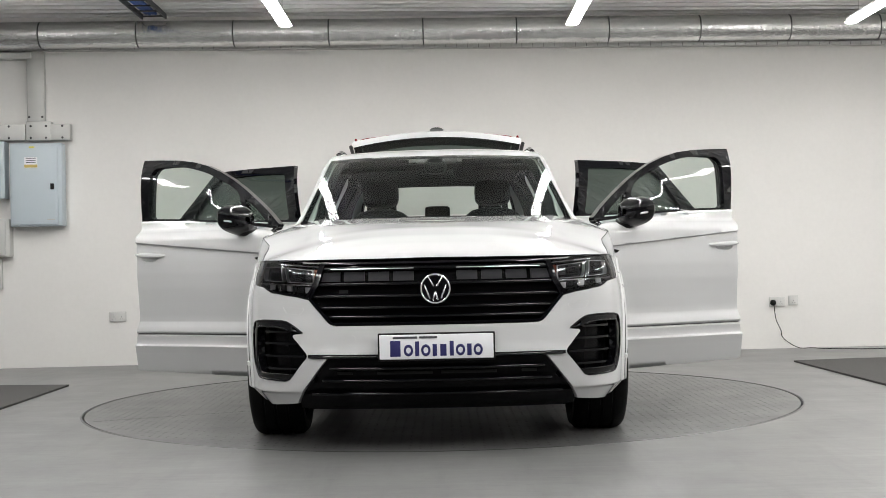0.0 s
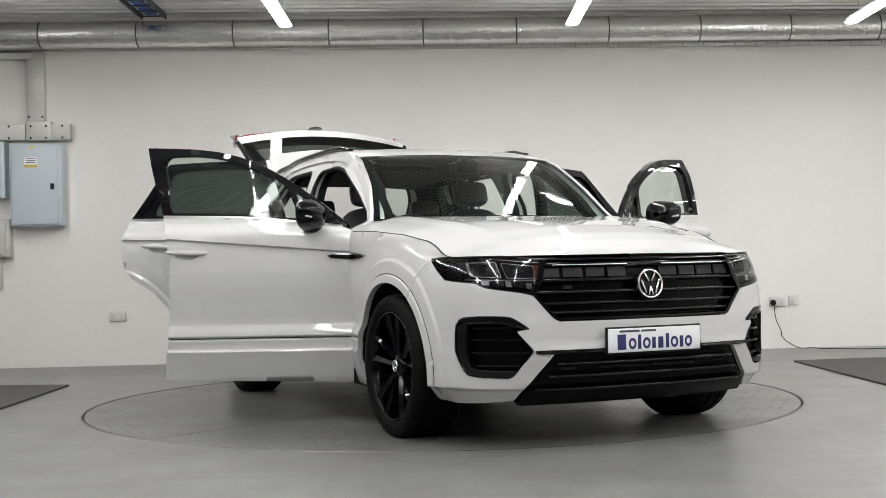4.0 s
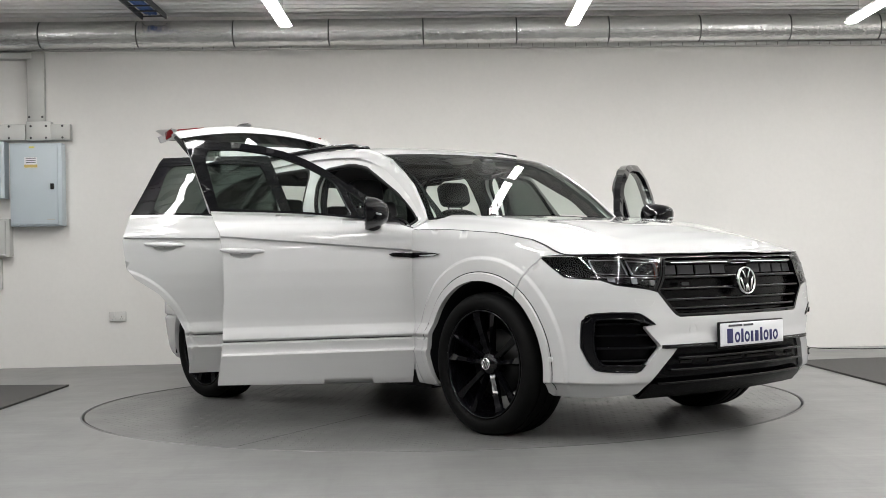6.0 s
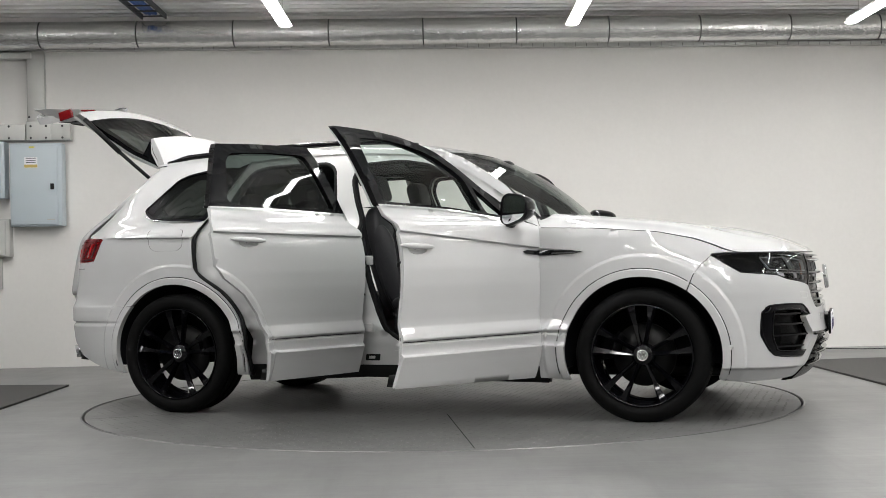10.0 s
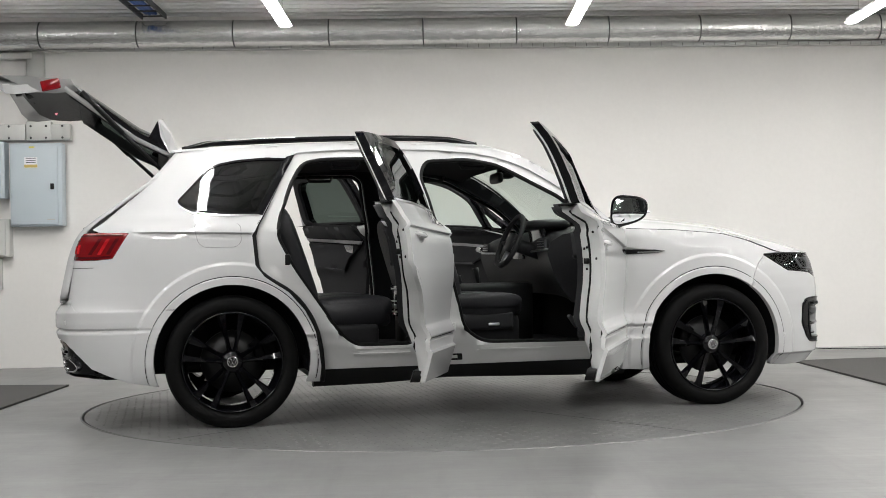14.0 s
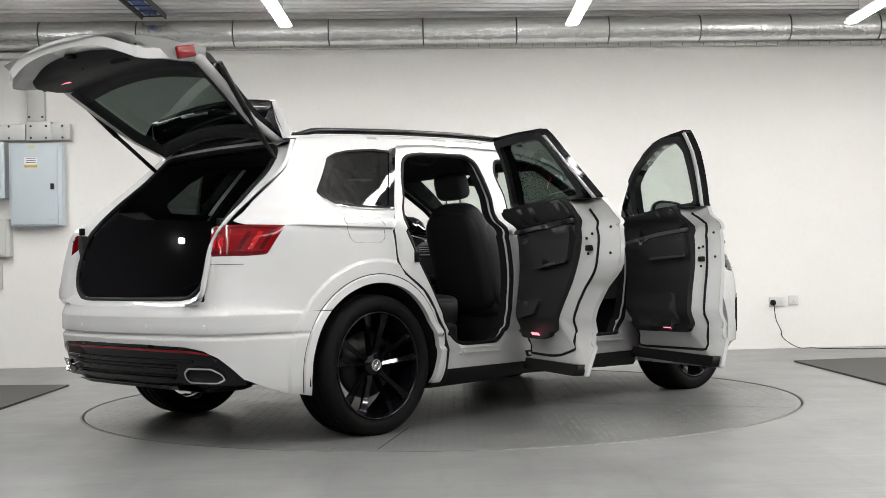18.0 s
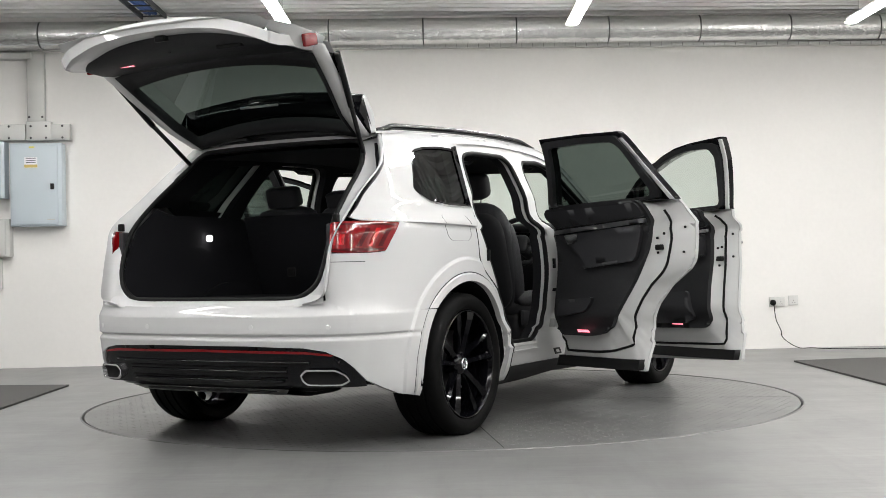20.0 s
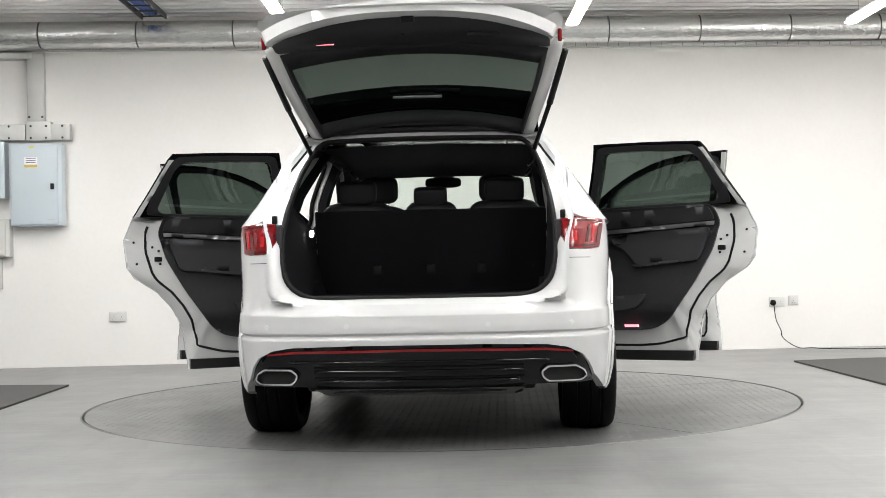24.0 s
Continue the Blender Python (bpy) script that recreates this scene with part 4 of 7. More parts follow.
def headlight(s):
    hl = [(u_f(0.545), 0.902), (u_f(0.68), 0.912), (u_f(0.80), 0.914), (u_x(1.93), 0.916), (u_x(1.84), 0.912), (u_x(1.835), 0.902), (u_x(1.90), 0.862), (u_x(1.99), 0.808), (u_f(0.845), 0.792), (u_f(0.80), 0.767), (u_f(0.66), 0.744), (u_f(0.607), 0.735), (u_f(0.572), 0.80)]
    out = [(s * u, z) for u, z in hl]
    h = part("headlight", panel(Shape(), out, step=0.03, thick=0.01, off=-0.055), M_SATINBLACK, CAR, "smoked headlight with projector lamps")
    ring = [tuple(np.mean(out, 0) + (np.array(q) - np.mean(out, 0)) * np.array((0.965, 0.90))) for q in out]
    part("headlight_rim", panel(Shape(), out, [ring], step=0.03, thick=0.05, off=-0.003), M_GLOSSBLACK, h)
    part("lens", panel(Shape(), ring, step=0.03, thick=0, off=-0.004), M_LENS, h, "smoked clear lens")
    # two lamp units in silver frames, and the row of light blocks below
    for bl in ([(0.585, 0.806), (0.722, 0.812), (0.752, 0.884), (0.592, 0.868)], [(0.745, 0.814), (0.862, 0.822), (0.885, 0.888), (0.775, 0.888)]):
        bl = [(s * u, z) for u, z in rounded(FR(bl), 0.010)]
        cc = np.mean(bl, 0)
        inn = [tuple(cc + (np.array(q) - cc) * np.array((0.975, 0.945))) for q in bl]
        part("unit_frame", panel(Shape(), bl, [inn], step=0.03, thick=0.02, off=-0.014), M_ALU, h, "thin silver lamp frame")
        part("lamp_unit", panel(Shape(), inn, step=0.03, thick=0.006, off=-0.034), M_LAMPDARK, h, "smoked lamp reflector")
        ctr, n_ = skin(np.array([cc[0]]), np.array([cc[1]]), -0.030)
        eye = Matrix.Translation(ctr[0]) @ Vector(n_[0]).to_track_quat("-Y", "Z").to_matrix().to_4x4()
        part("lamp_eye", Shape().lathe([(0.0, -0.016), (0.012, -0.013), (0.021, -0.004), (0.023, 0.0), (0.025, -0.003), (0.027, 0.002)], 24, eye), M_SCREEN, h, "round projector lens")
    for i in range(8):
        a = 0.600 + i * 0.033
        z = 0.776 + 0.0035 * i
        bl = [(s * u, q) for u, q in FR([(a, z - 0.016), (a + 0.026, z - 0.014), (a + 0.030, z + 0.012), (a + 0.004, z + 0.010)])]
        part("light_block", panel(Shape(), bl, step=0.03, thick=0.012, off=-0.022), M_LAMPDARK if i % 3 else M_ALU, h)
    for a, b in (((0.575, 0.795), (0.875, 0.806)), ((0.565, 0.880), (0.80, 0.900))):
        part("lamp_brow", panel(Shape(), [(s * u, z) for u, z in FR([a, b, (b[0], b[1] + 0.005), (a[0], a[1] + 0.005)])], step=0.03, thick=0.01, off=-0.010), M_CHROME, h)
    part("orange_marker", panel(Shape(), [(s * u, z) for u, z in FR([(0.565, 0.79), (0.592, 0.79), (0.592, 0.87), (0.565, 0.87)])], step=0.03, thick=0.01, off=-0.03), mat("amber", (0.25, 0.05, 0.01), 0.3), h)


for s_ in (1, -1):
    headlight(s_)


# hood: a crowned sheet between the fender edges, round at the front
_hu = np.linspace(0.0, u_x(0.80), 160)
_hz = np.array([top_edge_z(float(np.interp(u, U_GRID, CX))) for u in _hu])
_hp, _ = skin(_hu, _hz + 0.003)


def hood_edge_y(x):
    """Half width of the hood, which ends on the skin all round."""
    return max(float(np.interp(-x, -_hp[:, 0], _hp[:, 1])) - 0.0012, 0.0)


HOOD_TIP = float(_hp[0][0]) - 0.002
HOOD_C = ([0.85, 1.05, 1.3, 1.6, 1.9, 2.1, 2.22, 2.30, HOOD_TIP], [1.162, 1.150, 1.134, 1.110, 1.072, 1.026, 0.985, 0.946, 0.919])


def hood_edge_z(x):
    return top_edge_z(x) + 0.001


def hood():
    sh = Shape()
    rows = []
    xs = list(np.linspace(0.84, 1.9, 24)) + list(HOOD_TIP - (HOOD_TIP - 1.9) * np.linspace(1, 0, 22)[1:] ** 1.8)
    for x in xs:
        ye, ze, zc = hood_edge_y(x), hood_edge_z(x), float(np.interp(x, *HOOD_C))
        ye = max(ye, 0.002)
        row = []
        for t in np.sin(np.linspace(-math.pi / 2, math.pi / 2, 41)):
            bow = 0.13 * (1 - t * t) * ease(1.35, 0.84, x)
            z = ze + (zc - ze) * (1 - abs(t) ** (2.6 + 3.4 * ease(1.9, 0.9, x)))
            # two soft creases along the hood
            z += 0.014 * math.exp(-((abs(t) - 0.70) / 0.05) ** 2) * ease(2.25, 1.7, x)
            row.append((x + bow, t * ye, z))
        rows.append(row)
    sh.loft(rows)
    h = part("hood", sh, M_PAINT, CAR)
    # wiper scuttle under the screen
    sc = Shape()
    rows = []
    for x, dz in ((0.70, -0.05), (0.93, -0.060)):
        rows.append([(x + 0.15 * (1 - t * t), t * 0.80, 1.165 - 0.05 * abs(t) ** 2.4 + dz) for t in np.linspace(-1, 1, 25)])
    part("scuttle", sc.loft(rows), M_BLACKPL, CAR)


hood()


def joints():
    """Thin dark joints: along the hood and round the wheel arch trims."""
    for s in (1, -1):
        xs = np.linspace(0.90, HOOD_TIP - 0.10, 60)
        part("hood_joint", Shape().tube([(x, s * (hood_edge_y(x) + 0.001), hood_edge_z(x) + 0.0005) for x in xs], 0.0019, 6), M_SEAL, CAR)
        for hx in (HUB_X, -HUB_X):
            q = np.array(arc(hx, HUB_Z, 0.4775, -13, 193, 90))
            P, _ = skin(np.array([s * u_x(x) for x in q[:, 0]]), q[:, 1], -0.0006)
            part("arch_joint", Shape().tube(P, 0.0026, 6), M_SEAL, CAR)


joints()
# greenhouse: A pillar, roof side, quarter
def side_y(x, z):
    return float(skin(np.array([u_x(x)]), np.array([z]))[0][0][1])


QEDGE = [(-0.955, 0.235), (-0.955, 0.32), (-0.985, 0.52), (-1.04, 0.64), (-1.13, 0.745), (-1.265, 0.835), (-1.315, 0.90), (-1.330, 1.07), (-1.262, 1.183)]
ROOF_Z = ([-1.80, -1.5, -1.05, -0.45, 0.0, 0.15, 0.36, 0.63, 0.80, 0.885], [1.545, 1.572, 1.590, 1.602, 1.588, 1.564, 1.494, 1.320, 1.180, 1.095])
QGLASS = [(-1.752, 1.272), (-1.728, 1.243), (-1.665, 1.208), (-1.50, 1.193), (-1.282, 1.192), (-1.088, 1.526), (-1.21, 1.533), (-1.38, 1.520), (-1.50, 1.498), (-1.575, 1.468)]


_rz = np.array(curve(list(zip(*ROOF_Z)), 10))


def roof_z(x):
    """Height of the roof's side edge and of the windscreen pillar."""
    return float(np.interp(x, _rz[:, 0], _rz[:, 1]))


def quarter(s):
    ar = arc(-HUB_X, HUB_Z, ARCH_R, -17, 135.5, 36)
    top = [(x, roof_z(x) + 0.029) for x in np.linspace(-1.062, -1.72, 10)]
    rear = [(-1.74, 1.555), (-1.88, 1.40), (-2.08, 1.25), (-2.255, 1.12)]
    lamp = [(-2.20, 1.102), (-2.005, 1.096), (-2.10, 0.952), (-2.20, 0.945)]
    poly = S([(-0.962, 0.235)] + QEDGE[1:] + [(-1.045, 1.555)] + top + rear[1:] + lamp)
    poly += [(u_r(0.72), 0.945), (u_r(0.70), 0.80), (u_r(0.705), 0.7235), (u_r(0.74), 0.7115)] + [(u_r(0.80), 0.6675), (u_x(-2.10), 0.6595), (u_x(-1.93), 0.6645)]
    poly += S(ar[::-1])
    # drop the stretch of arch that lies behind the door edge
    poly = [(s * u, z) for u, z in poly]
    hole = [(s * u, z) for u, z in rounded(S(QGLASS), 0.018)]
    q = part("quarter_panel", panel(Shape(), poly, [hole], step=0.035, thick=0.03, folds=True), M_PAINT, CAR)
    c = np.mean(hole, 0)
    inn = [tuple(c + (np.array(p) - c) * np.array((0.955, 0.92))) for p in hole]
    part("quarter_window_frame", panel(Shape(), hole, [inn], step=0.03, thick=0.02, off=0.002), M_GLOSSBLACK, q)
    part("quarter_window", panel(Shape(), inn, step=0.04, thick=0, off=-0.004), M_TINTQ, q, "dark privacy glass")
    low = [(s * u, z) for u, z in S([(-1.728, 1.243), (-1.665, 1.208), (-1.50, 1.193), (-1.282, 1.191), (-1.280, 1.183), (-1.50, 1.185), (-1.668, 1.200), (-1.736, 1.238)])]
    part("belt_strip", panel(Shape(), low, step=0.03, thick=0.008, off=0.006), M_CHROME, q, "bright belt strip")
    post = S([(-1.300, 1.191), (-1.264, 1.186), (-1.050, 1.550), (-1.10, 1.536)], s)
    part("pillar_trim", panel(Shape(), post, step=0.03, thick=0.004, off=0.0035), M_GLOSSBLACK, q)
    # fuel flap, on the right only
    if s < 0:
        fl = rounded(S([(-1.655, 1.14), (-1.63, 1.03), (-1.595, 1.005), (-1.425, 1.005), (-1.39, 1.03), (-1.392, 1.14)], s), 0.03)
        cc = np.mean(fl, 0)
        rim = [tuple(cc + (np.array(p) - cc) * 0.985) for p in fl]
        part("fuel_flap", panel(Shape(), fl, [rim], step=0.03, thick=0.002, off=0.0010), M_TRIM2, q, "thin shut line of the fuel flap")
    # shut line under the tail lamp
    line = RE([(0.725, 0.9035), (0.80, 0.9035)]) + S([(-2.215, 0.9035), (-2.215, 0.9065)]) + RE([(0.80, 0.9065), (0.725, 0.9065)])
    part("lamp_joint", panel(Shape(), [(s * u, z) for u, z in line], step=0.03, thick=0.003, off=0.0012), M_TRIM2, q)
    # black seal along the door edge
    pts = S(curve(QEDGE[:-1], 4) + [(-1.310, 1.13), (-1.268, 1.20), (-1.18, 1.36), (-1.080, 1.54)], s)
    P, _ = skin(np.array([p[0] for p in pts]), np.array([p[1] for p in pts]), -0.014)
    part("door_seal", Shape().tube(P + np.array((0.012, 0, 0)), 0.013, 6), M_SEAL, q)


for s_ in (1, -1):
    quarter(s_)


def inner_map(u, z, off=0.0):
    """The body side behind the doors: set in, with a sill that slopes up to the openings."""
    z = np.asarray(z, float)
    return skin(u, z, off - 0.045 - 0.065 * ease(0.29, 0.43, z) * ease(0.62, 0.46, z) - 0.012 * ease(0.34, 0.26, z) + 0.030 * ease(1.15, 1.30, z))


def body_side(s):
    outer = [(0.93, 0.30), (0.93, 0.80), (0.93, 1.06)] + [(x, roof_z(x) - 0.004) for x in (0.86, 0.80, 0.72, 0.63, 0.5, 0.36, 0.25, 0.15, 0.0, -0.2, -0.45, -0.75, -1.05)] + [(-1.10, 1.545)]
    outer += [(-1.30, 1.20), (-1.36, 1.07), (-1.34, 0.88), (-1.26, 0.81), (-1.12, 0.72), (-1.02, 0.60), (-0.96, 0.45), (-0.955, 0.30)]
    fap = rounded([(-0.33, 1.42), (-0.29, 1.51), (-0.02, 1.525), (0.18, 1.485), (0.56, 1.285), (0.78, 1.10), (0.80, 0.92), (0.79, 0.50), (0.74, 0.405), (0.02, 0.415), (-0.10, 0.50), (-0.18, 0.80), (-0.24, 1.10)], 0.06, 5)
    rap = rounded([(-1.10, 1.36), (-1.02, 1.50), (-0.90, 1.525), (-0.50, 1.53), (-0.44, 1.49), (-0.37, 1.10), (-0.34, 0.80), (-0.33, 0.50), (-0.40, 0.42), (-0.74, 0.42), (-0.84, 0.50), (-1.10, 0.88), (-1.19, 1.06), (-1.18, 1.15)], 0.06, 5)
    o, f, r = (S(q, s) for q in (outer, fap, rap))
    b = part("body_side", panel(Shape(), o, [f, r], fmap=inner_map, step=0.045, thick=0.05), M_INNERWHITE, CAR)
    for hole in (f, r):
        l = outline(hole, 0.03)
        c = np.mean(hole, 0)
        l2 = c + (l - c) * 0.985
        P2, _ = inner_map(l2[:, 0], l2[:, 1], -0.012)
        part("aperture_seal", Shape().tube(P2, 0.014, 6, closed=True), M_SEAL, b)
    part("pillar_trim", panel(Shape(), [(u, min(z, 1.60)) for u, z in o], [f, r], fmap=inner_map, step=0.06, thick=0.050, off=-0.053), M_HEAD, b, "dark inner trim")
    # door striker and type plate on the pillar
    for x, z in ((-0.275, 0.88), (-1.13, 0.93)):
        P, n = inner_map(np.array([s * u_x(x)]), np.array([z]), 0.004)
        part("striker", Shape().box(P[0], (0.03, 0.012, 0.06), 0.004), M_BLACKPL, b)
    tp = S([(-0.205, 0.325), (-0.115, 0.325), (-0.115, 0.362), (-0.205, 0.362)], s)
    part("type_plate", panel(Shape(), rounded(tp, 0.006), fmap=inner_map, step=0.03, thick=0.004, off=0.004), M_BLACKPL, b)
    tp = S([(-0.185, 0.336), (-0.145, 0.336), (-0.145, 0.352), (-0.185, 0.352)], s)
    part("type_label", panel(Shape(), tp, fmap=inner_map, step=0.03, thick=0.002, off=0.0065), M_GALV, b)
    # stepped sill under each opening
    for x0, x1 in ((0.76, -0.02), (-0.42, -0.76)):
        for z, o in ((0.372, 0.016), (0.398, 0.008)):
            part("sill_step", panel(Shape(), S([(x0, z), (x1, z), (x1, z + 0.010), (x0, z + 0.010)], s), fmap=inner_map, step=0.04, thick=0.02, off=o), M_INNERWHITE, b)
    # sill and dark rocker below
    rk = S([(0.93, 0.30), (-0.98, 0.30), (-0.99, 0.20), (-0.60, 0.205), (-0.2, 0.225), (0.60, 0.205), (0.90, 0.20)][::-1], s)
    part("rocker", panel(Shape(), rk, fmap=inner_map, step=0.05, thick=0.06, off=0.012), M_BLACKPL, b, "black plastic rocker under the sill")
    # outer A pillar and roof side strip
    strip_o = [(x, roof_z(x)) for x in (0.885, 0.80, 0.70, 0.55, 0.40, 0.27)]
    lowr = [(0.885, 1.065)] + [(x, roof_z(x) - w) for x, w in ((0.80, 0.030), (0.63, 0.034), (0.5, 0.036), (0.36, 0.038), (0.25, 0.036), (0.15, 0.032), (0.0, 0.028), (-0.2, 0.022), (-0.45, 0.020), (-0.75, 0.020), (-1.06, 0.030))]
    upp = [(x, roof_z(x) + 0.030 * ease(0.88, 0.6, x)) for x in (-1.06, -0.75, -0.45, -0.2, 0.0, 0.15, 0.25, 0.36, 0.5, 0.63, 0.80, 0.885)]
    part("pillar_skin", panel(Shape(), S(lowr + upp, s), step=0.025, thick=0.02), M_PAINT, b)


for s_ in (1, -1):
    body_side(s_)


# roof, windscreen, rear frame
def roof_rows(xs, zadd=0.0, crown=0.024, shrink=0.0, n=29):
    rows = []
    for x in xs:
        z0 = roof_z(x) + 0.028 * ease(0.5, 0.2, x)
        y0 = side_y(x, z0) - shrink
        rows.append([(x, t * y0, z0 + zadd + crown * (1 - abs(t) ** 2.5)) for t in np.sin(np.linspace(-1, 1, n) * math.pi / 2)])
    return rows


def roof():
    xs = np.linspace(0.27, -1.76, 34)
    rows = roof_rows(xs)
    # front edge bows forward over the screen
    rows = [[(x + 0.10 * (1 - (y / 0.66) ** 2) * ease(-0.1, 0.27, x), y, z - 0.010 * (1 - (y / 0.66) ** 2) * ease(0.0, 0.27, x)) for x, y, z in r] for r in rows]
    # turned-down edge over the side panels
    def drip(x, s):
        z = roof_z(x) + 0.028 * ease(0.5, 0.2, x)
        return (x, s * (side_y(x, z - 0.014) + 0.003), z - 0.012)
    rows = [[drip(x, -1)] + [(a, b + (0.002 if b > 0 else -0.002), c + 0.002) for a, b, c in r] + [drip(x, 1)] for x, r in zip(xs, rows)]
    r = part("roof", Shape().loft(rows, flip=True), M_PAINT, CAR)
    sun = roof_rows(np.linspace(0.12, -1.05, 22), 0.003, 0.024, 0.20)
    part("sunroof", Shape().loft(sun, flip=True), M_GLOSSBLACK, r, "dark panoramic glass roof panel")
    part("headliner", Shape().loft(roof_rows(np.linspace(0.27, -1.74, 14), -0.085, 0.020, 0.03), flip=False), M_HEAD, r)
    for s in (1, -1):
        # roof rail: a slim black bar close to the roof, its ends run down into it
        path = []
        for x in np.linspace(-1.70, 0.06, 60):
            e = min(1, (x + 1.70) / 0.16, (0.06 - x) / 0.20)
            path.append((x, s * (side_y(x, min(roof_z(x), 1.60)) - 0.040), roof_z(x) + 0.028 + 0.002 + 0.022 * ease(0, 1, e)))
        part("roof_rail", Shape().tube(path, 0.018, 10, flatten=0.95), M_GLOSSBLACK, CAR, "black roof rail")

    # shark-fin aerial near the tail
    rows = []
    for k, (h, w) in enumerate(((0.0, 0.022), (0.018, 0.016), (0.040, 0.009), (0.058, 0.003))):
        x0, x1 = -1.585 + 0.004 * k, -1.455 - 0.030 * k
        rows.append([((x0 + x1) / 2 + (x1 - x0) / 2 * math.cos(a), w * math.sin(a), 1.612 + h) for a in np.linspace(0, 2 * math.pi, 17)[:-1]])
    fin = Shape().loft(rows, True)
    fin.add(rows[-1], [list(range(16))])
    part("roof_aerial", fin, M_GLOSSBLACK, r, "small black fin aerial")


roof()


_v = np.linspace(0, 1, 30)
_sx = 0.838 + (0.265 - 0.838) * _v
_sz = np.array([roof_z(x) + 0.030 * float(ease(0.88, 0.6, x)) - 0.004 for x in _sx])
SCREEN_Z = np.polyfit(_v, _sz, 2)
SCREEN_Y = np.polyfit(_v, [side_y(x, z) - 0.010 for x, z in zip(_sx, _sz)], 2)


def screen_pt(v, t):
    """Windscreen: v 0 at the foot to 1 at the top, t -1..1 across."""
    x = 0.838 + (0.265 - 0.838) * v
    z, y = float(np.polyval(SCREEN_Z, v)), float(np.polyval(SCREEN_Y, v))
    bow = (0.15 - 0.05 * v) * (1 - t * t)
    lift = 0.018 * (1 - v) * (1 - t * t) + 0.012 * v * (1 - abs(t) ** 2.5)
    return (x + bow, t * y, z + lift)


def windscreen():
    vs, ts = np.linspace(0.02, 1, 22), np.linspace(-0.985, 0.985, 31)
    w = part("windscreen", Shape().loft([[screen_pt(v, t) for t in ts] for v in vs]), M_GLASS, CAR, "clear windscreen")
    def shift(p, d):
        return (p[0] - 0.5 * d, p[1], p[2] - d)
    band = Shape()
    band.loft([[shift(screen_pt(v, t), 0.006) for t in ts] for v in (0.93, 1.0)])
    band.loft([[shift(screen_pt(v, t), 0.006) for t in ts] for v in (0.0, 0.02)])
    for e in ((-0.985, -0.94), (0.94, 0.985)):
        band.loft([[shift(screen_pt(v, t), 0.006) for t in e] for v in vs])
    part("screen_border", band, M_GLOSSBLACK, w, "black ceramic border")


windscreen()


BACK = [(-1.74, 1.562), (-1.88, 1.405), (-2.08, 1.255), (-2.255, 1.12), (-2.325, 1.0), (-2.36, 0.86), (-2.385, 0.745), (-2.395, 0.712)]


def back_edge(n=5):
    pts = []
    for x, z in BACK:
        y = side_y(x, z) if x > -2.2 else float(np.interp(z, [0.712, 0.745, 0.86, 1.0, 1.12], [0.60, 0.70, 0.715, 0.72, side_y(-2.255, 1.12)]))
        pts.append((x, y, z))
    return pts


def rear_frame():
    """The body round the tailgate opening, with its seal."""
    edge = back_edge()
    fr = Shape()
    for s in (1, -1):
        o = curve([(x, s * y, z) for x, y, z in edge], 5)
        i1 = curve([(x + 0.05, s * (y - 0.045), z - 0.012) for x, y, z in edge], 5)
        inn = [(-1.755, 0.52, 1.528), (-1.87, 0.60, 1.40), (-2.05, 0.635, 1.25), (-2.20, 0.655, 1.10), (-2.255, 0.66, 0.98), (-2.285, 0.655, 0.89), (-2.305, 0.625, 0.80), (-2.318, 0.53, 0.742)]
        i2 = curve([(x, s * y, z) for x, y, z in inn], 5)
        under = curve([(x + 0.040, s * (y - 0.010), z + 0.004) for x, y, z in edge], 5)
        fr.loft([under, o, i1, i2], flip=(s > 0))
    # sill and head of the opening
    ys = np.linspace(-0.70, 0.70, 21)
    up = lambda y: 0.022 * max(abs(y) - 0.45, 0) ** 1.5 / 0.125
    fr.loft([[(-2.402 + 0.10 * abs(y) ** 3, y, 0.692 + up(y)) for y in ys], [(-2.388 + 0.10 * abs(y) ** 3, y * 0.99, 0.712 + up(y)) for y in ys], [(-2.345 + 0.08 * abs(y) ** 3, y * 0.95, 0.726 + 1.6 * up(y)) for y in ys], [(-2.31, y * 0.92, 0.732 + 2.2 * up(y)) for y in ys]])
    ys = np.linspace(-0.62, 0.62, 13)
    fr.loft([[(-1.72, y, 1.562 + 0.022 * (1 - abs(y / 0.64) ** 2.5)) for y in ys], [(-1.765, y * 0.95, 1.545 + 0.012 * (1 - abs(y / 0.64) ** 2.5)) for y in ys], [(-1.76, y * 0.84, 1.53 + 0.012 * (1 - abs(y / 0.64) ** 2)) for y in ys]])
    f = part("tailgate_frame", fr, M_PAINT, CAR)
    loop = [(-1.76, 0.0, 1.545), (-1.76, 0.35, 1.54), (-1.765, 0.52, 1.525), (-1.87, 0.598, 1.40), (-2.05, 0.632, 1.25), (-2.20, 0.652, 1.10), (-2.255, 0.657, 0.98), (-2.285, 0.650, 0.89), (-2.305, 0.620, 0.80), (-2.322, 0.53, 0.740), (-2.33, 0.40, 0.732), (-2.335, 0.0, 0.730)]
    full = loop + [(x, -y, z) for x, y, z in loop[-2:0:-1]]
    for s in (1, -1):
        part("lamp_bracket", Shape().box((-2.245, s * 0.688, 1.022), (0.05, 0.066, 0.135), 0.008), M_TRIM2, f, "dark grey lamp bracket")
    part("boot_seal", Shape().tube(curve(full + full[:1], 4)[:-1], 0.014, 6, closed=True), M_SEAL, f, "black rubber boot seal")


rear_frame()
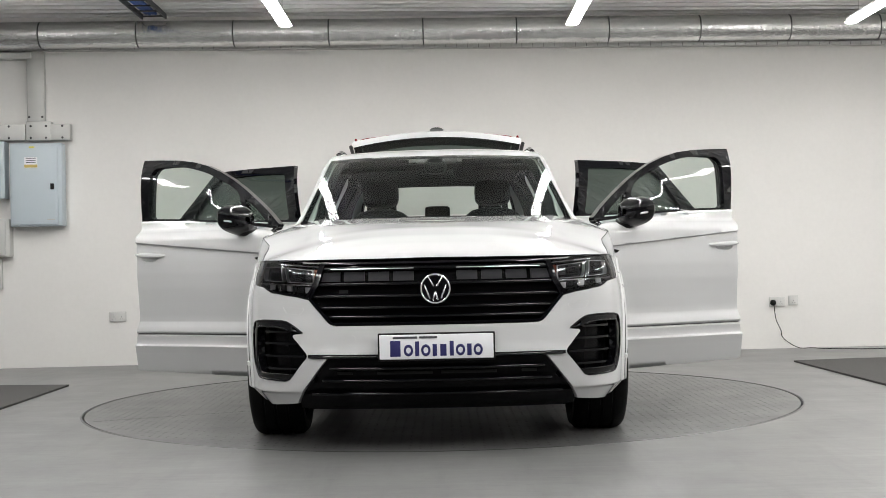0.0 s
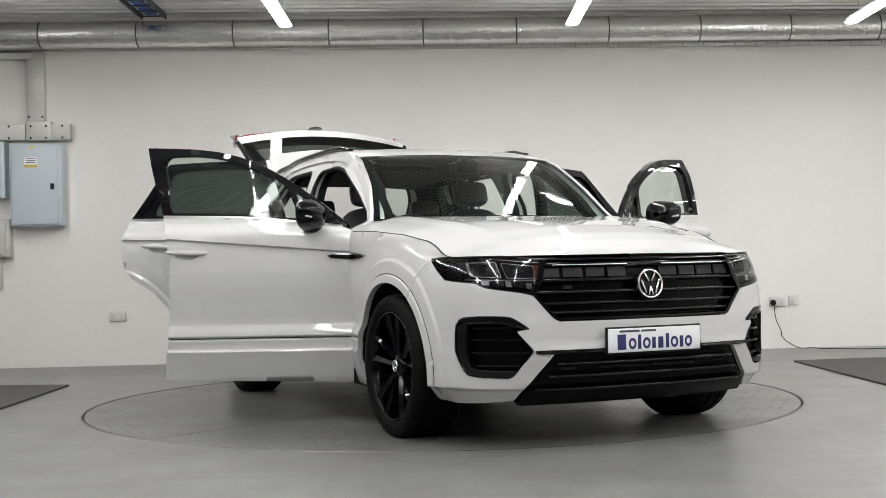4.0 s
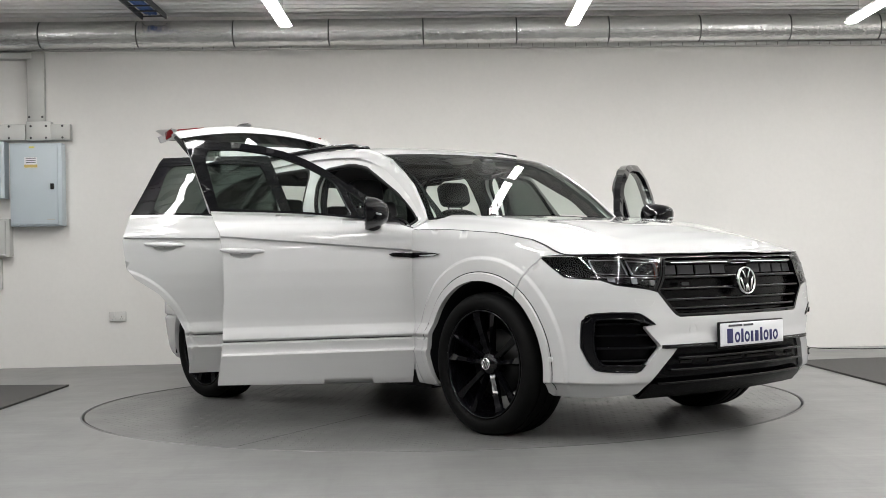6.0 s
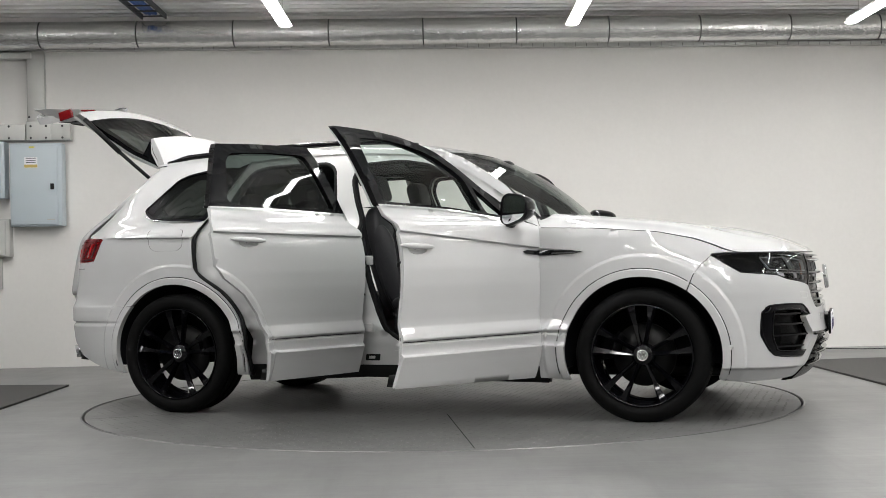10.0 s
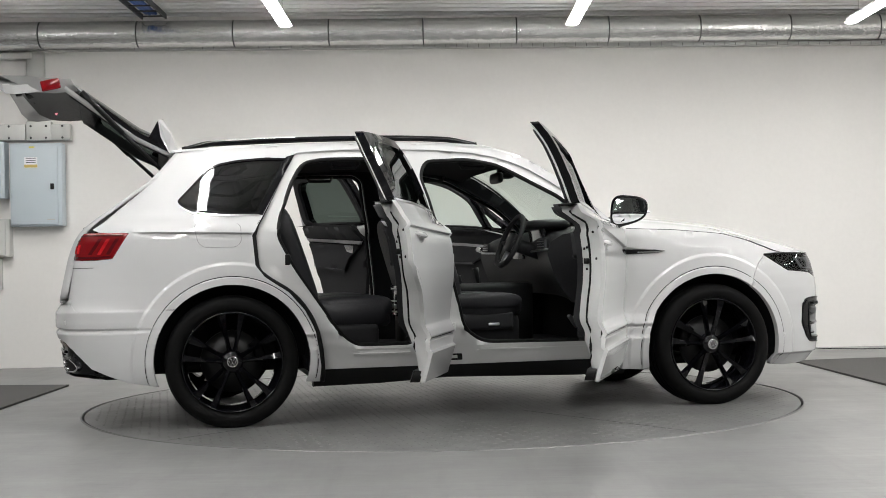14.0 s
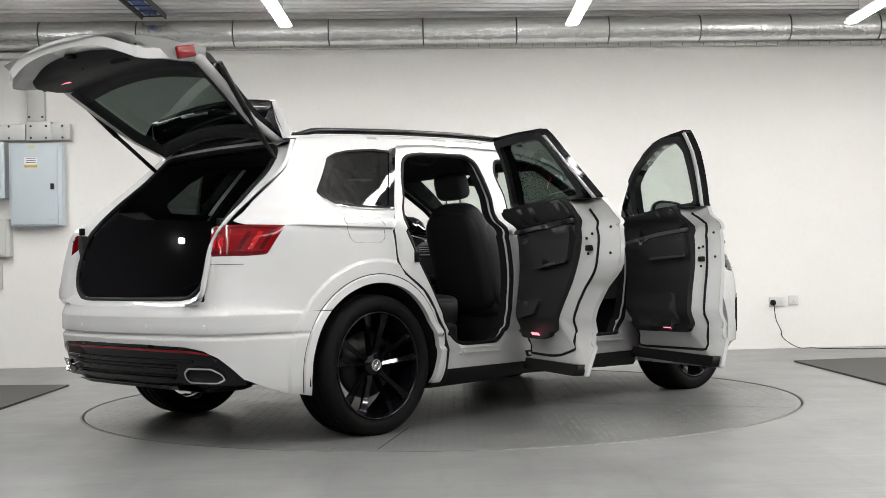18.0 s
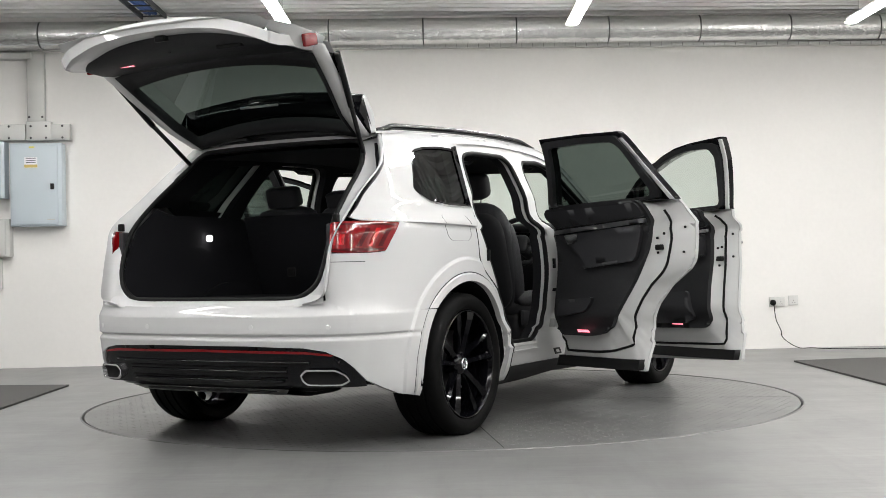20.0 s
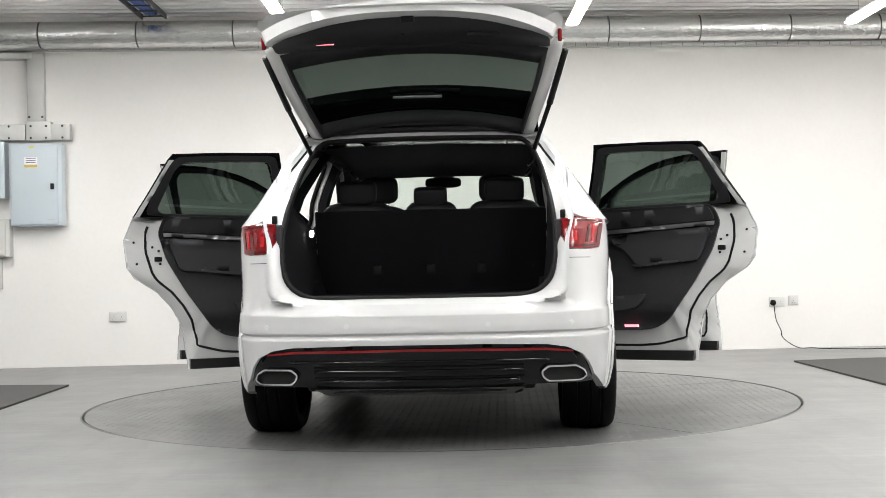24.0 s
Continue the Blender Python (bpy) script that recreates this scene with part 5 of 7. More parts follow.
# ---------------------------------------------------------------- rear bumper and lamps
def rear_bumper():
    half = [(U_END, 0.700)] + RE([(0.40, 0.700), (0.60, 0.706), (0.705, 0.7255), (0.74, 0.7135), (0.80, 0.6695)]) + S([(-2.10, 0.6615), (-1.93, 0.6665)]) + S(arc(-HUB_X, HUB_Z, ARCH_R, 136.5, 197, 18)) + S([(-1.91, 0.248), (-2.02, 0.265), (-2.12, 0.300)])
    half += RE([(0.855, 0.345), (0.82, 0.405), (0.775, 0.452), (0.70, 0.487), (0.60, 0.503), (0.30, 0.511)]) + [(U_END, 0.513)]
    wl = [(U_END - u, z) for u, z in half[1:-1]]
    lines = [(w, z) for z in FOLD_ZR for w in np.arange(-1.6, 1.6, 0.025)]
    lines += [(s * (U_END - u_x(-HUB_X + r * math.cos(a))), HUB_Z + r * math.sin(a)) for r in FOLD_R for s in (1, -1) for a in np.linspace(2.3, 3.5, 80)]
    sh = panel(Shape(), wl + [(-w, z) for w, z in wl[::-1]], fmap=skin_rear, step=0.025, thick=0.035, off=0.0008, fine=0.25, extra=lines)
    b = part("rear_bumper", sh, M_PAINT, CAR)
    dif = [(0.0, 0.513), (0.30, 0.511), (0.60, 0.503), (0.70, 0.487), (0.775, 0.452), (0.82, 0.405), (0.855, 0.345), (0.862, 0.315), (0.80, 0.315), (0.52, 0.315), (0.40, 0.285), (0.0, 0.280)]
    d = panel(Shape(), RW(dif[1:-1]) + RW([(-y, z) for y, z in dif[1:-1][::-1]]), fmap=skin_rear, step=0.03, thick=0.03, off=-0.012)
    df = part("diffuser", d, M_GLOSSBLACK, CAR, "gloss black rear diffuser")
    for s in (1, -1):
        bar = [(s * u_r(y), z) for y, z in ((0.0, 0.480), (0.60, 0.474), (0.73, 0.463), (0.735, 0.471), (0.60, 0.486), (0.0, 0.492))]
        part("reflector_strip", panel(Shape(), bar, step=0.03, thick=0.01, off=-0.006), M_RED, df, "thin red reflector strip")
        ex = [(0.575, 0.375), (0.605, 0.402), (0.745, 0.402), (0.79, 0.375), (0.805, 0.345), (0.775, 0.325), (0.61, 0.325), (0.585, 0.345)]
        e1 = [(s * u, z) for u, z in rounded(RE(ex), 0.012)]
        c = np.mean(e1, 0)
        e2 = [tuple(c + (np.array(q) - c) * np.array((0.925, 0.80))) for q in e1]
        part("exhaust_trim", panel(Shape(), e1, [e2], step=0.03, thick=0.05, off=0.012), M_CHROME, df, "chrome exhaust surround")
        part("exhaust_recess", panel(Shape(), e2, step=0.04, thick=0.01, off=-0.010), M_GAP, df)
        for y in (0.33, 0.72):
            ctr = [(s * u_r(y) + 0.012 * math.cos(a), 0.602 + 0.012 * math.sin(a)) for a in np.linspace(0, 2 * math.pi, 13)[:-1]]
            part("parking_sensor", panel(Shape(), ctr, step=0.01, thick=0.006, off=0.0025), M_INNERWHITE, b)
    for z0, z1, w in ((0.405, 0.411, 0.50), (0.355, 0.360, 0.50)):
        for s in (1, -1):
            bar = [(s * u_r(y), z) for y, z in ((0.0, z0), (w, z0), (w, z1), (0.0, z1))]
            part("diffuser_rib", panel(Shape(), bar, step=0.04, thick=0.012, off=-0.004), M_SATINBLACK, df)
    for z, w in ((0.432, 0.62), (0.388, 0.50), (0.342, 0.48)):
        q = np.array(RW([(y, z) for y in np.linspace(-w, w, 41)]))
        P, _ = skin_rear(q[:, 0], q[:, 1], -0.008)
        part("diffuser_edge", Shape().tube(P, 0.007, 10), M_GLOSSBLACK, df)
    lo = Shape()
    rows = [[(-2.40 + 0.05 * abs(y), y, 0.305) for y in np.linspace(-0.5, 0.5, 9)], [(-2.33, y, 0.278) for y in np.linspace(-0.45, 0.45, 9)], [(-2.15, y, 0.25) for y in np.linspace(-0.45, 0.45, 9)]]
    part("skid_plate", lo.loft(rows), mat("skid_grey", (0.09, 0.09, 0.088), 0.45, stain=0.1, stain_scale=6), df, "dark grey skid plate")


rear_bumper()


def tail_lamp(s):
    lp = S([(-2.008, 1.093)]) + S([(-2.20, 1.100)]) + RE([(0.80, 1.098), (0.722, 1.092), (0.718, 0.952), (0.80, 0.948)]) + S([(-2.20, 0.948), (-2.10, 0.955)])
    o = [(s * u, z) for u, z in rounded(lp, 0.012)]
    t = part("tail_lamp", panel(Shape(), o, step=0.025, thick=0.03, off=0.002), M_RED, CAR, "red tail lamp with slanted light bars")
    def bar(pts, m, off=0.0045, nm="light_bar"):
        part(nm, panel(Shape(), [(s * u, z) for u, z in pts], step=0.03, thick=0.004, off=off), m, t)
    bar(S([(-2.030, 1.086), (-2.20, 1.092)]) + RE([(0.735, 1.086), (0.735, 1.078)]) + S([(-2.20, 1.082), (-2.045, 1.078)]), M_REDDARK)
    bar(S([(-2.20, 0.968)]) + RE([(0.735, 0.968), (0.735, 0.957)]) + S([(-2.20, 0.955), (-2.115, 0.960), (-2.110, 0.970)]), M_REDDARK)
    for k, x in enumerate((-2.06, -2.115, -2.17)):
        bar(S([(x, 1.066), (x - 0.022, 1.066), (x - 0.080, 0.978), (x - 0.058, 0.978)]), M_REDLIT if k == 1 else M_REDDARK)
    bar(RE([(0.79, 1.064), (0.745, 1.064), (0.745, 1.056), (0.79, 1.056)]), M_REDDARK)
    bar(RE([(0.80, 1.035), (0.775, 1.035), (0.768, 0.985), (0.792, 0.985)]), M_REDLIT)
    bar(RE([(0.760, 1.030), (0.742, 1.030), (0.742, 0.985), (0.752, 0.985)]), M_REDLIT)


for s_ in (1, -1):
    tail_lamp(s_)

# ---------------------------------------------------------------- doors
F_HINGE, R_HINGE = (0.870, 0.930), (-0.200, 0.930)
F_OPEN, R_OPEN = 62.5, 65.5
F_LOW = [(0.850, 0.236), (-0.215, 0.262), (-0.196, 0.42), (-0.186, 0.52), (-0.176, 0.75), (-0.176, 0.95), (-0.195, 1.08), (-0.232, 1.188), (0.05, 1.180), (0.30, 1.168), (0.58, 1.140), (0.80, 1.112), (0.866, 1.085), (0.868, 0.9), (0.862, 0.5)]
F_FRAME = [(-0.232, 1.188), (-0.365, 1.605), (-0.24, 1.600), (-0.08, 1.590), (0.05, 1.572), (0.18, 1.538), (0.30, 1.492), (0.40, 1.438), (0.49, 1.382), (0.60, 1.305), (0.69, 1.238), (0.80, 1.150), (0.866, 1.090), (0.80, 1.110), (0.58, 1.138), (0.30, 1.166), (0.05, 1.178)]
F_GLASS = [(-0.190, 1.212), (-0.255, 1.50), (-0.235, 1.545), (-0.08, 1.548), (0.05, 1.530), (0.18, 1.496), (0.30, 1.450), (0.40, 1.396), (0.465, 1.350), (0.545, 1.165), (0.30, 1.190), (0.05, 1.204)]
F_SAIL = [(0.575, 1.165), (0.515, 1.315), (0.60, 1.255), (0.73, 1.150)]
F_CARD = [(0.79, 1.075), (0.58, 1.150), (0.05, 1.192), (-0.10, 1.195), (-0.085, 1.00), (-0.055, 0.75), (-0.06, 0.52), (-0.02, 0.46), (0.62, 0.445), (0.70, 0.47), (0.76, 0.60)]
R_LOW = [(-0.235, 0.264), (-0.925, 0.262), (-0.925, 0.32), (-0.952, 0.52), (-1.010, 0.64), (-1.100, 0.745), (-1.235, 0.835), (-1.285, 0.90), (-1.305, 1.07), (-1.255, 1.212), (-0.90, 1.208), (-0.60, 1.200), (-0.255, 1.188), (-0.222, 1.08), (-0.206, 0.95), (-0.206, 0.75), (-0.216, 0.52), (-0.226, 0.42)]
R_FRAME = [(-0.255, 1.188), (-0.60, 1.200), (-0.90, 1.208), (-1.255, 1.212), (-1.17, 1.36), (-1.065, 1.555), (-1.04, 1.586), (-0.75, 1.598), (-0.388, 1.602)]
R_GLASS = [(-0.330, 1.215), (-0.445, 1.545), (-0.70, 1.548), (-0.975, 1.535), (-1.025, 1.49), (-1.115, 1.26), (-1.09, 1.235), (-0.70, 1.226)]
R_CARD = [(-0.33, 1.195), (-1.08, 1.215), (-1.115, 1.12), (-1.06, 0.95), (-0.95, 0.76), (-0.80, 0.54), (-0.72, 0.475), (-0.62, 0.455), (-0.36, 0.455), (-0.31, 0.50)]


def door(s, front):
    hx, hy = F_HINGE if front else R_HINGE
    low, frame_o, glass_o, card = (F_LOW, F_FRAME, F_GLASS, F_CARD) if front else (R_LOW, R_FRAME, R_GLASS, R_CARD)
    hinge = (hx, s * hy, 0.0)
    hx0, hz = (-0.075, 0.975) if front else (-1.06, 1.035)
    cup = [(s * u_x(hx0) + 0.066 * math.cos(a), hz - 0.010 + 0.027 * math.sin(a)) for a in np.linspace(0, 2 * math.pi, 25)[:-1]]
    d = part("front_door" if front else "rear_door", panel(Shape(), S(low, s), [cup], step=0.03, thick=0.022, folds=True), M_PAINT, CAR, "white door, open, with dark inner card", origin=hinge)
    d.rotation_euler = (0, 0, radians((F_OPEN if front else R_OPEN) * -s))
    # shut face: slopes in from the skin's edge to the seal and on to the card
    cen = np.mean(card, 0)

    def at_angles(poly, n=120, mid=cen):
        """Where rays from a middle meet an outline."""
        q = np.array(poly) - mid
        out = []
        for a in np.linspace(0, 2 * math.pi, n + 1)[:-1]:
            dx, dz = math.cos(a), math.sin(a)
            best = 0.0
            for p0, p1 in zip(q, np.roll(q, -1, 0)):
                e = p1 - p0
                det = dx * -e[1] + dz * e[0]
                if abs(det) > 1e-9:
                    r = (p0[0] * -e[1] + p0[1] * e[0]) / det
                    w = (dx * p0[1] - dz * p0[0]) / det
                    if r > 0 and -1e-6 <= w <= 1 + 1e-6:
                        best = max(best, r)
            out.append(mid + best * np.array((dx, dz)))
        return np.array(out)

    rim, inn = at_angles(low), at_angles(rounded(card, 0.04))
    mid = inn + (rim - inn) * 0.50
    rings = []
    for loop, depth in ((rim + (inn - rim) * 0.02, -0.020), (inn + (rim - inn) * 0.58, -0.078), (mid, -0.084), (inn + (rim - inn) * 0.42, -0.088), (inn, -0.132)):
        P, _ = skin(np.array([s * u_x(x) for x, z in loop]), loop[:, 1], depth)
        rings.append([tuple(p) for p in P])
    part("inner_panel", Shape().loft(rings, True, flip=(s < 0)), M_INNERWHITE, d, "white painted shut face")
    sealp = [p for p, q in zip(rings[2], mid) if q[1] < 1.165]
    k0 = max(range(len(sealp)), key=lambda i: (Vector(sealp[i]) - Vector(sealp[i - 1])).length)
    part("seal", Shape().tube(sealp[k0:] + sealp[:k0], 0.008, 6), M_SEAL, d)
    edge = [(-0.240, 1.188), (-0.362, 1.590), (-0.335, 1.590), (-0.215, 1.188)] if front else [(-1.250, 1.212), (-1.163, 1.36), (-1.060, 1.55), (-1.032, 1.55), (-1.135, 1.36), (-1.218, 1.212)]
    part("frame_flange", panel(Shape(), S(edge, s), step=0.03, thick=0.010, off=-0.0455), M_INNERWHITE, d, "white flange beside the window frame")
    pad = [(0.58, 1.150), (0.05, 1.192), (-0.10, 1.195), (-0.232, 1.186), (0.05, 1.176), (0.58, 1.138)] if front else [(-0.33, 1.195), (-1.08, 1.213), (-1.24, 1.210), (-0.90, 1.206), (-0.34, 1.186)]
    k = [rounded(S(glass_o, s), 0.03)]
    if front:
        k.append(rounded(S(F_SAIL, s), 0.015))
    fr = part("window_frame", panel(Shape(), S(frame_o, s), k, step=0.03, thick=0.045, off=-0.002), M_GLOSSBLACK, d, "black window frame")
    # inner side of the frame: a white flange round a matt lining
    gc = np.mean(glass_o, 0)
    far_r, near_r = at_angles(frame_o, 96, gc), at_angles(rounded(glass_o, 0.03), 96, gc)
    def between(f, most):
        out = []
        for a, b in zip(near_r, far_r):
            l = np.linalg.norm(b - a)
            q = a + (b - a) * min(f, (0.022 if front and b[0] > 0.50 else most) / max(l, 1e-6))
            out.append((q[0], max(q[1], 1.205 if not front else 1.16)))
        return S(out, s)
    part("frame_lining", panel(Shape(), between(0.62, 0.07), [k[0]], step=0.04, thick=0.026, off=-0.0485), M_TRIM, d, "matt black frame lining")
    part("window", panel(Shape(), k[0], step=0.04, thick=0, off=-0.018), M_GLASS if front else M_TINTR, d, "tinted door glass")
    if front:
        part("sail_window", panel(Shape(), k[1], step=0.04, thick=0, off=-0.018), M_GLASS, d)
    # bright strip along the belt
    belt = [q for q in low if q[1] > 1.07 and q[0] > -1.26 and (front or q[0] < -0.24)]
    belt = sorted([q for q in belt if (q[1] > 1.10)], key=lambda q: q[0])
    bs = belt + [(x, z + 0.010) for x, z in belt[::-1]]
    part("belt_strip", panel(Shape(), S(bs, s), step=0.03, thick=0.012, off=0.006), M_ALU, d, "satin silver belt strip")
    # inner side: card with layers
    part("door_card", panel(Shape(), rounded(S(card, s), 0.04), step=0.04, thick=0.040, off=-0.122), M_TRIM, d, "black door card")
    part("belt_pad", panel(Shape(), S(pad, s), step=0.04, thick=0.085, off=-0.046), M_TRIM, d)
    if front:
        up = [(0.78, 1.075), (0.58, 1.138), (0.05, 1.178), (-0.085, 1.18), (-0.078, 1.09), (0.05, 1.07), (0.62, 1.02), (0.76, 1.02)]
        strip = [(0.74, 1.012), (0.30, 1.052), (-0.07, 1.072), (-0.068, 1.052), (0.30, 1.030), (0.74, 0.992)]
        arm = [(0.72, 0.985), (0.30, 1.022), (-0.05, 1.045), (-0.045, 0.905), (0.36, 0.885), (0.50, 0.94)]
        armtop = [(0.42, 0.900), (-0.045, 0.918), (-0.045, 0.902), (0.40, 0.882)]
        pocket = [(0.66, 0.66), (0.10, 0.69), (0.05, 0.52), (0.14, 0.485), (0.60, 0.475), (0.66, 0.52)]
        hd = [(0.54, 1.012), (0.44, 1.020), (0.45, 0.985), (0.52, 0.965)]
        lampx, latch, latz = 0.22, -0.165, 0.885
    else:
        up = [(-0.34, 1.178), (-1.065, 1.20), (-1.09, 1.125), (-0.34, 1.085)]
        strip = [(-0.34, 1.072), (-1.085, 1.115), (-1.078, 1.092), (-0.34, 1.048)]
        arm = [(-0.36, 1.035), (-1.06, 1.082), (-0.985, 0.885), (-0.60, 0.850), (-0.52, 0.95)]
        armtop = [(-0.565, 0.862), (-0.985, 0.90), (-0.975, 0.884), (-0.58, 0.845)]
        pocket = [(-0.36, 0.66), (-0.66, 0.68), (-0.60, 0.60), (-0.36, 0.56)]
        hd = [(-0.43, 1.040), (-0.55, 1.048), (-0.53, 1.000), (-0.45, 0.985)]
        lampx, latch, latz = -0.55, -1.10, 0.935
    part("card_upper", panel(Shape(), rounded(S(up, s), 0.02), step=0.04, thick=0.022, off=-0.158), M_TRIM2, d)
    part("trim_strip", panel(Shape(), S(strip, s), step=0.03, thick=0.018, off=-0.166), M_ALU, d, "brushed silver trim strip")
    part("armrest", panel(Shape(), rounded(S(arm, s), 0.03), step=0.04, thick=0.028, off=-0.158), M_TRIM2, d)
    part("armrest_line", panel(Shape(), S(armtop, s), step=0.03, thick=0.006, off=-0.185), M_TRIM2, d)
    part("pocket", panel(Shape(), rounded(S(pocket, s), 0.03), step=0.05, thick=0.025, off=-0.158), M_TRIM2, d)
    part("inner_handle", panel(Shape(), rounded(S(hd, s), 0.012), step=0.03, thick=0.014, off=-0.178), M_CHROME, d, "chrome inner handle")
    z0 = 0.475
    part("door_lamp", panel(Shape(), S([(lampx - 0.045, z0), (lampx + 0.045, z0), (lampx + 0.045, z0 + 0.016), (lampx - 0.045, z0 + 0.016)], s), step=0.03, thick=0.006, off=-0.161), M_DOORLAMP, d, "red glowing door lamp")
    x0, x1 = (0.84, -0.20) if front else (-0.25, -0.915)
    part("lower_guard", panel(Shape(), S([(x0, 0.268), (x1, 0.268), (x1, 0.328), (x0, 0.328)], s), step=0.05, thick=0.050, off=-0.030), M_BLACKPL, d, "black lower guard strip")
    # dark joint above the lower moulding
    xa, xb = (0.862, -0.186) if front else (-0.216, -0.945)
    part("moulding_joint", panel(Shape(), S([(xa, 0.4912), (xb, 0.4912), (xb, 0.4948), (xa, 0.4948)], s), step=0.04, thick=0.003, off=0.0016), M_SEAL, d)
    # latch and bolts on the shut face
    def on_face(ang_z, f):
        j = min(range(len(inn)), key=lambda i: abs(inn[i][1] - ang_z) + (9 if inn[i][0] > cen[0] else 0))
        q0, q1 = Vector(rings[4][j]), Vector(rings[3][j])
        return q0 + (q1 - q0) * f
    part("latch", Shape().box(on_face(latz, 0.55), (0.045, 0.030, 0.030), 0.006), M_BLACKPL, d)
    for dz, f in ((0.055, 0.35), (0.055, 0.75), (-0.045, 0.55)):
        part("bolt", Shape().box(on_face(latz + dz, f), (0.014, 0.012, 0.014), 0.004), M_BLACKPL, d)
    for z_ in (1.02, 0.90, 0.34):
        j = min(range(len(mid)), key=lambda i: abs(mid[i][1] - z_) + (9 if mid[i][0] > cen[0] else 0))
        part("plug", Shape().box((Vector(rings[0][j]) + Vector(rings[1][j])) / 2, (0.014, 0.012, 0.014), 0.005), M_BLACKPL, d)
    # outer handle: a flat bar over a dish pressed into the skin
    rows = []
    for f, o in ((1.0, 0.0), (0.93, -0.006), (0.72, -0.016), (0.40, -0.0195), (0.05, -0.020)):
        cc = np.mean(cup, 0)
        r = cc + (np.array(cup) - cc) * f
        P, _ = skin(r[:, 0], r[:, 1], o)
        rows.append([tuple(p) for p in P])
    part("handle_dish", Shape().loft(rows, True, flip=(s < 0)), M_PAINT, d)
    rows = []
    for q in np.linspace(-0.118, 0.118, 17):
        e = max(1 - abs(q / 0.118) ** 3.5, 0.0)
        zc = hz + 0.006 - 0.04 * q
        row = []
        for dz, dd in ((0.014, 0.012), (0.010, 0.022), (-0.002, 0.026), (-0.012, 0.022), (-0.016, 0.012), (-0.008, 0.006), (0.008, 0.006)):
            P, _ = skin(np.array([s * u_x(hx0 + q)]), np.array([zc + dz * (0.35 + 0.65 * e)]), -0.002 + (dd + 0.004) * (0.10 + 0.90 * e))
            row.append(tuple(P[0]))
        rows.append(row)
    hb = Shape().loft(rows, True, flip=(s > 0))
    for r in (rows[0], rows[-1]):
        hb.add(r, [list(range(7))])
    part("handle", hb, M_PAINT, d, "white door handle")
    if front:
        # dark trim piece that runs over onto the fender
        part("side_badge", panel(Shape(), S([(0.862, 0.925), (0.74, 0.935), (0.72, 0.948), (0.75, 0.956), (0.862, 0.952)], s), step=0.03, thick=0.008, off=0.008), M_GLOSSBLACK, d, "gloss black badge strip")
        part("side_badge_line", panel(Shape(), S([(0.862, 0.950), (0.75, 0.955), (0.75, 0.959), (0.862, 0.956)], s), step=0.03, thick=0.006, off=0.010), M_CHROME, d)
        mirror(s, d)
    for z in (0.52, 0.92):
        part("door_hinge", Shape().box((hx + 0.002, s * (hy - 0.050), z), (0.085, 0.050, 0.055), 0.008), M_INNERWHITE, CAR, "white painted door hinge")
    part("check_strap", Shape().box((hx - 0.02, s * (hy - 0.035), 0.72), (0.10, 0.05, 0.018), 0.004, Matrix.Rotation(radians(-31 * s), 3, "Z")), M_BLACKPL, CAR, "black door check strap")
    return d


def blob(c, size, power=2.6, n=20, m=14, rot=None):
    """A rounded box."""
    rows = []
    for i in range(m + 1):
        a = math.pi * (i / m - 0.5)
        row = []
        for j in range(n):
            b = 2 * math.pi * j / n
            f = lambda v: math.copysign(abs(v) ** (2 / power), v)
            v = Vector((size[0] * f(math.cos(a)) * f(math.cos(b)), size[1] * f(math.cos(a)) * f(math.sin(b)), size[2] * f(math.sin(a))))
            row.append(Vector(c) + ((rot @ v) if rot else v))
        rows.append(row)
    return Shape().loft(rows, True)


def mirror(s, d):
    cx, cy, cz = 0.630, 1.012, 1.178
    rows = []
    # front of the housing to the glass, as closed rings
    for x, sy, sz, dz in ((0.085, 0.02, 0.02, -0.01), (0.075, 0.065, 0.045, -0.006), (0.045, 0.088, 0.064, 0), (0.005, 0.104, 0.078, 0), (-0.035, 0.109, 0.082, 0), (-0.045, 0.106, 0.079, 0), (-0.040, 0.096, 0.068, 0)):
        row = []
        for j in range(28):
            a = 2 * math.pi * j / 28
            f = lambda v: math.copysign(abs(v) ** 0.62, v)
            y, z = f(math.cos(a)) * sy, f(math.sin(a)) * sz
            z *= 1.04 - 0.20 * y / 0.109
            row.append((cx + x - 0.015 * (y / 0.12), s * (cy + y + 0.08 * z), cz + z + dz + 0.10 * y * (1 if z < 0 else 0.1)))
        rows.append(row)
    part("mirror_housing", Shape().loft(rows, True, flip=(s > 0)), M_GLOSSBLACK, d, "gloss black mirror housing")
    part("mirror_glass", Shape().add(rows[-1], [list(range(28))], flip=(s < 0)), mat("mirror_silver", (0.85, 0.86, 0.87), 0.02, metal=1.0), d, "mirror glass")
    part("mirror_indicator", Shape().tube([(cx + 0.062, s * (cy - 0.03), cz - 0.022), (cx + 0.045, s * (cy + 0.06), cz - 0.020), (cx + 0.0, s * (cy + 0.115), cz - 0.012)], 0.006, 6), M_ALU, d)
    part("mirror_foot", Shape().loft([[(cx + x + 0.04 * math.cos(a) * w, s * y, z + 0.028 * math.sin(a) * w) for a in np.linspace(0, 2 * math.pi, 13)[:-1]] for x, y, z, w in ((0.025, 0.850, 1.105, 1.2), (0.020, 0.900, 1.092, 1.1), (0.010, 0.945, 1.100, 1.0), (0.0, 0.985, 1.125, 1.0))], True, flip=(s < 0)), M_BLACKPL, d, "black mirror foot")


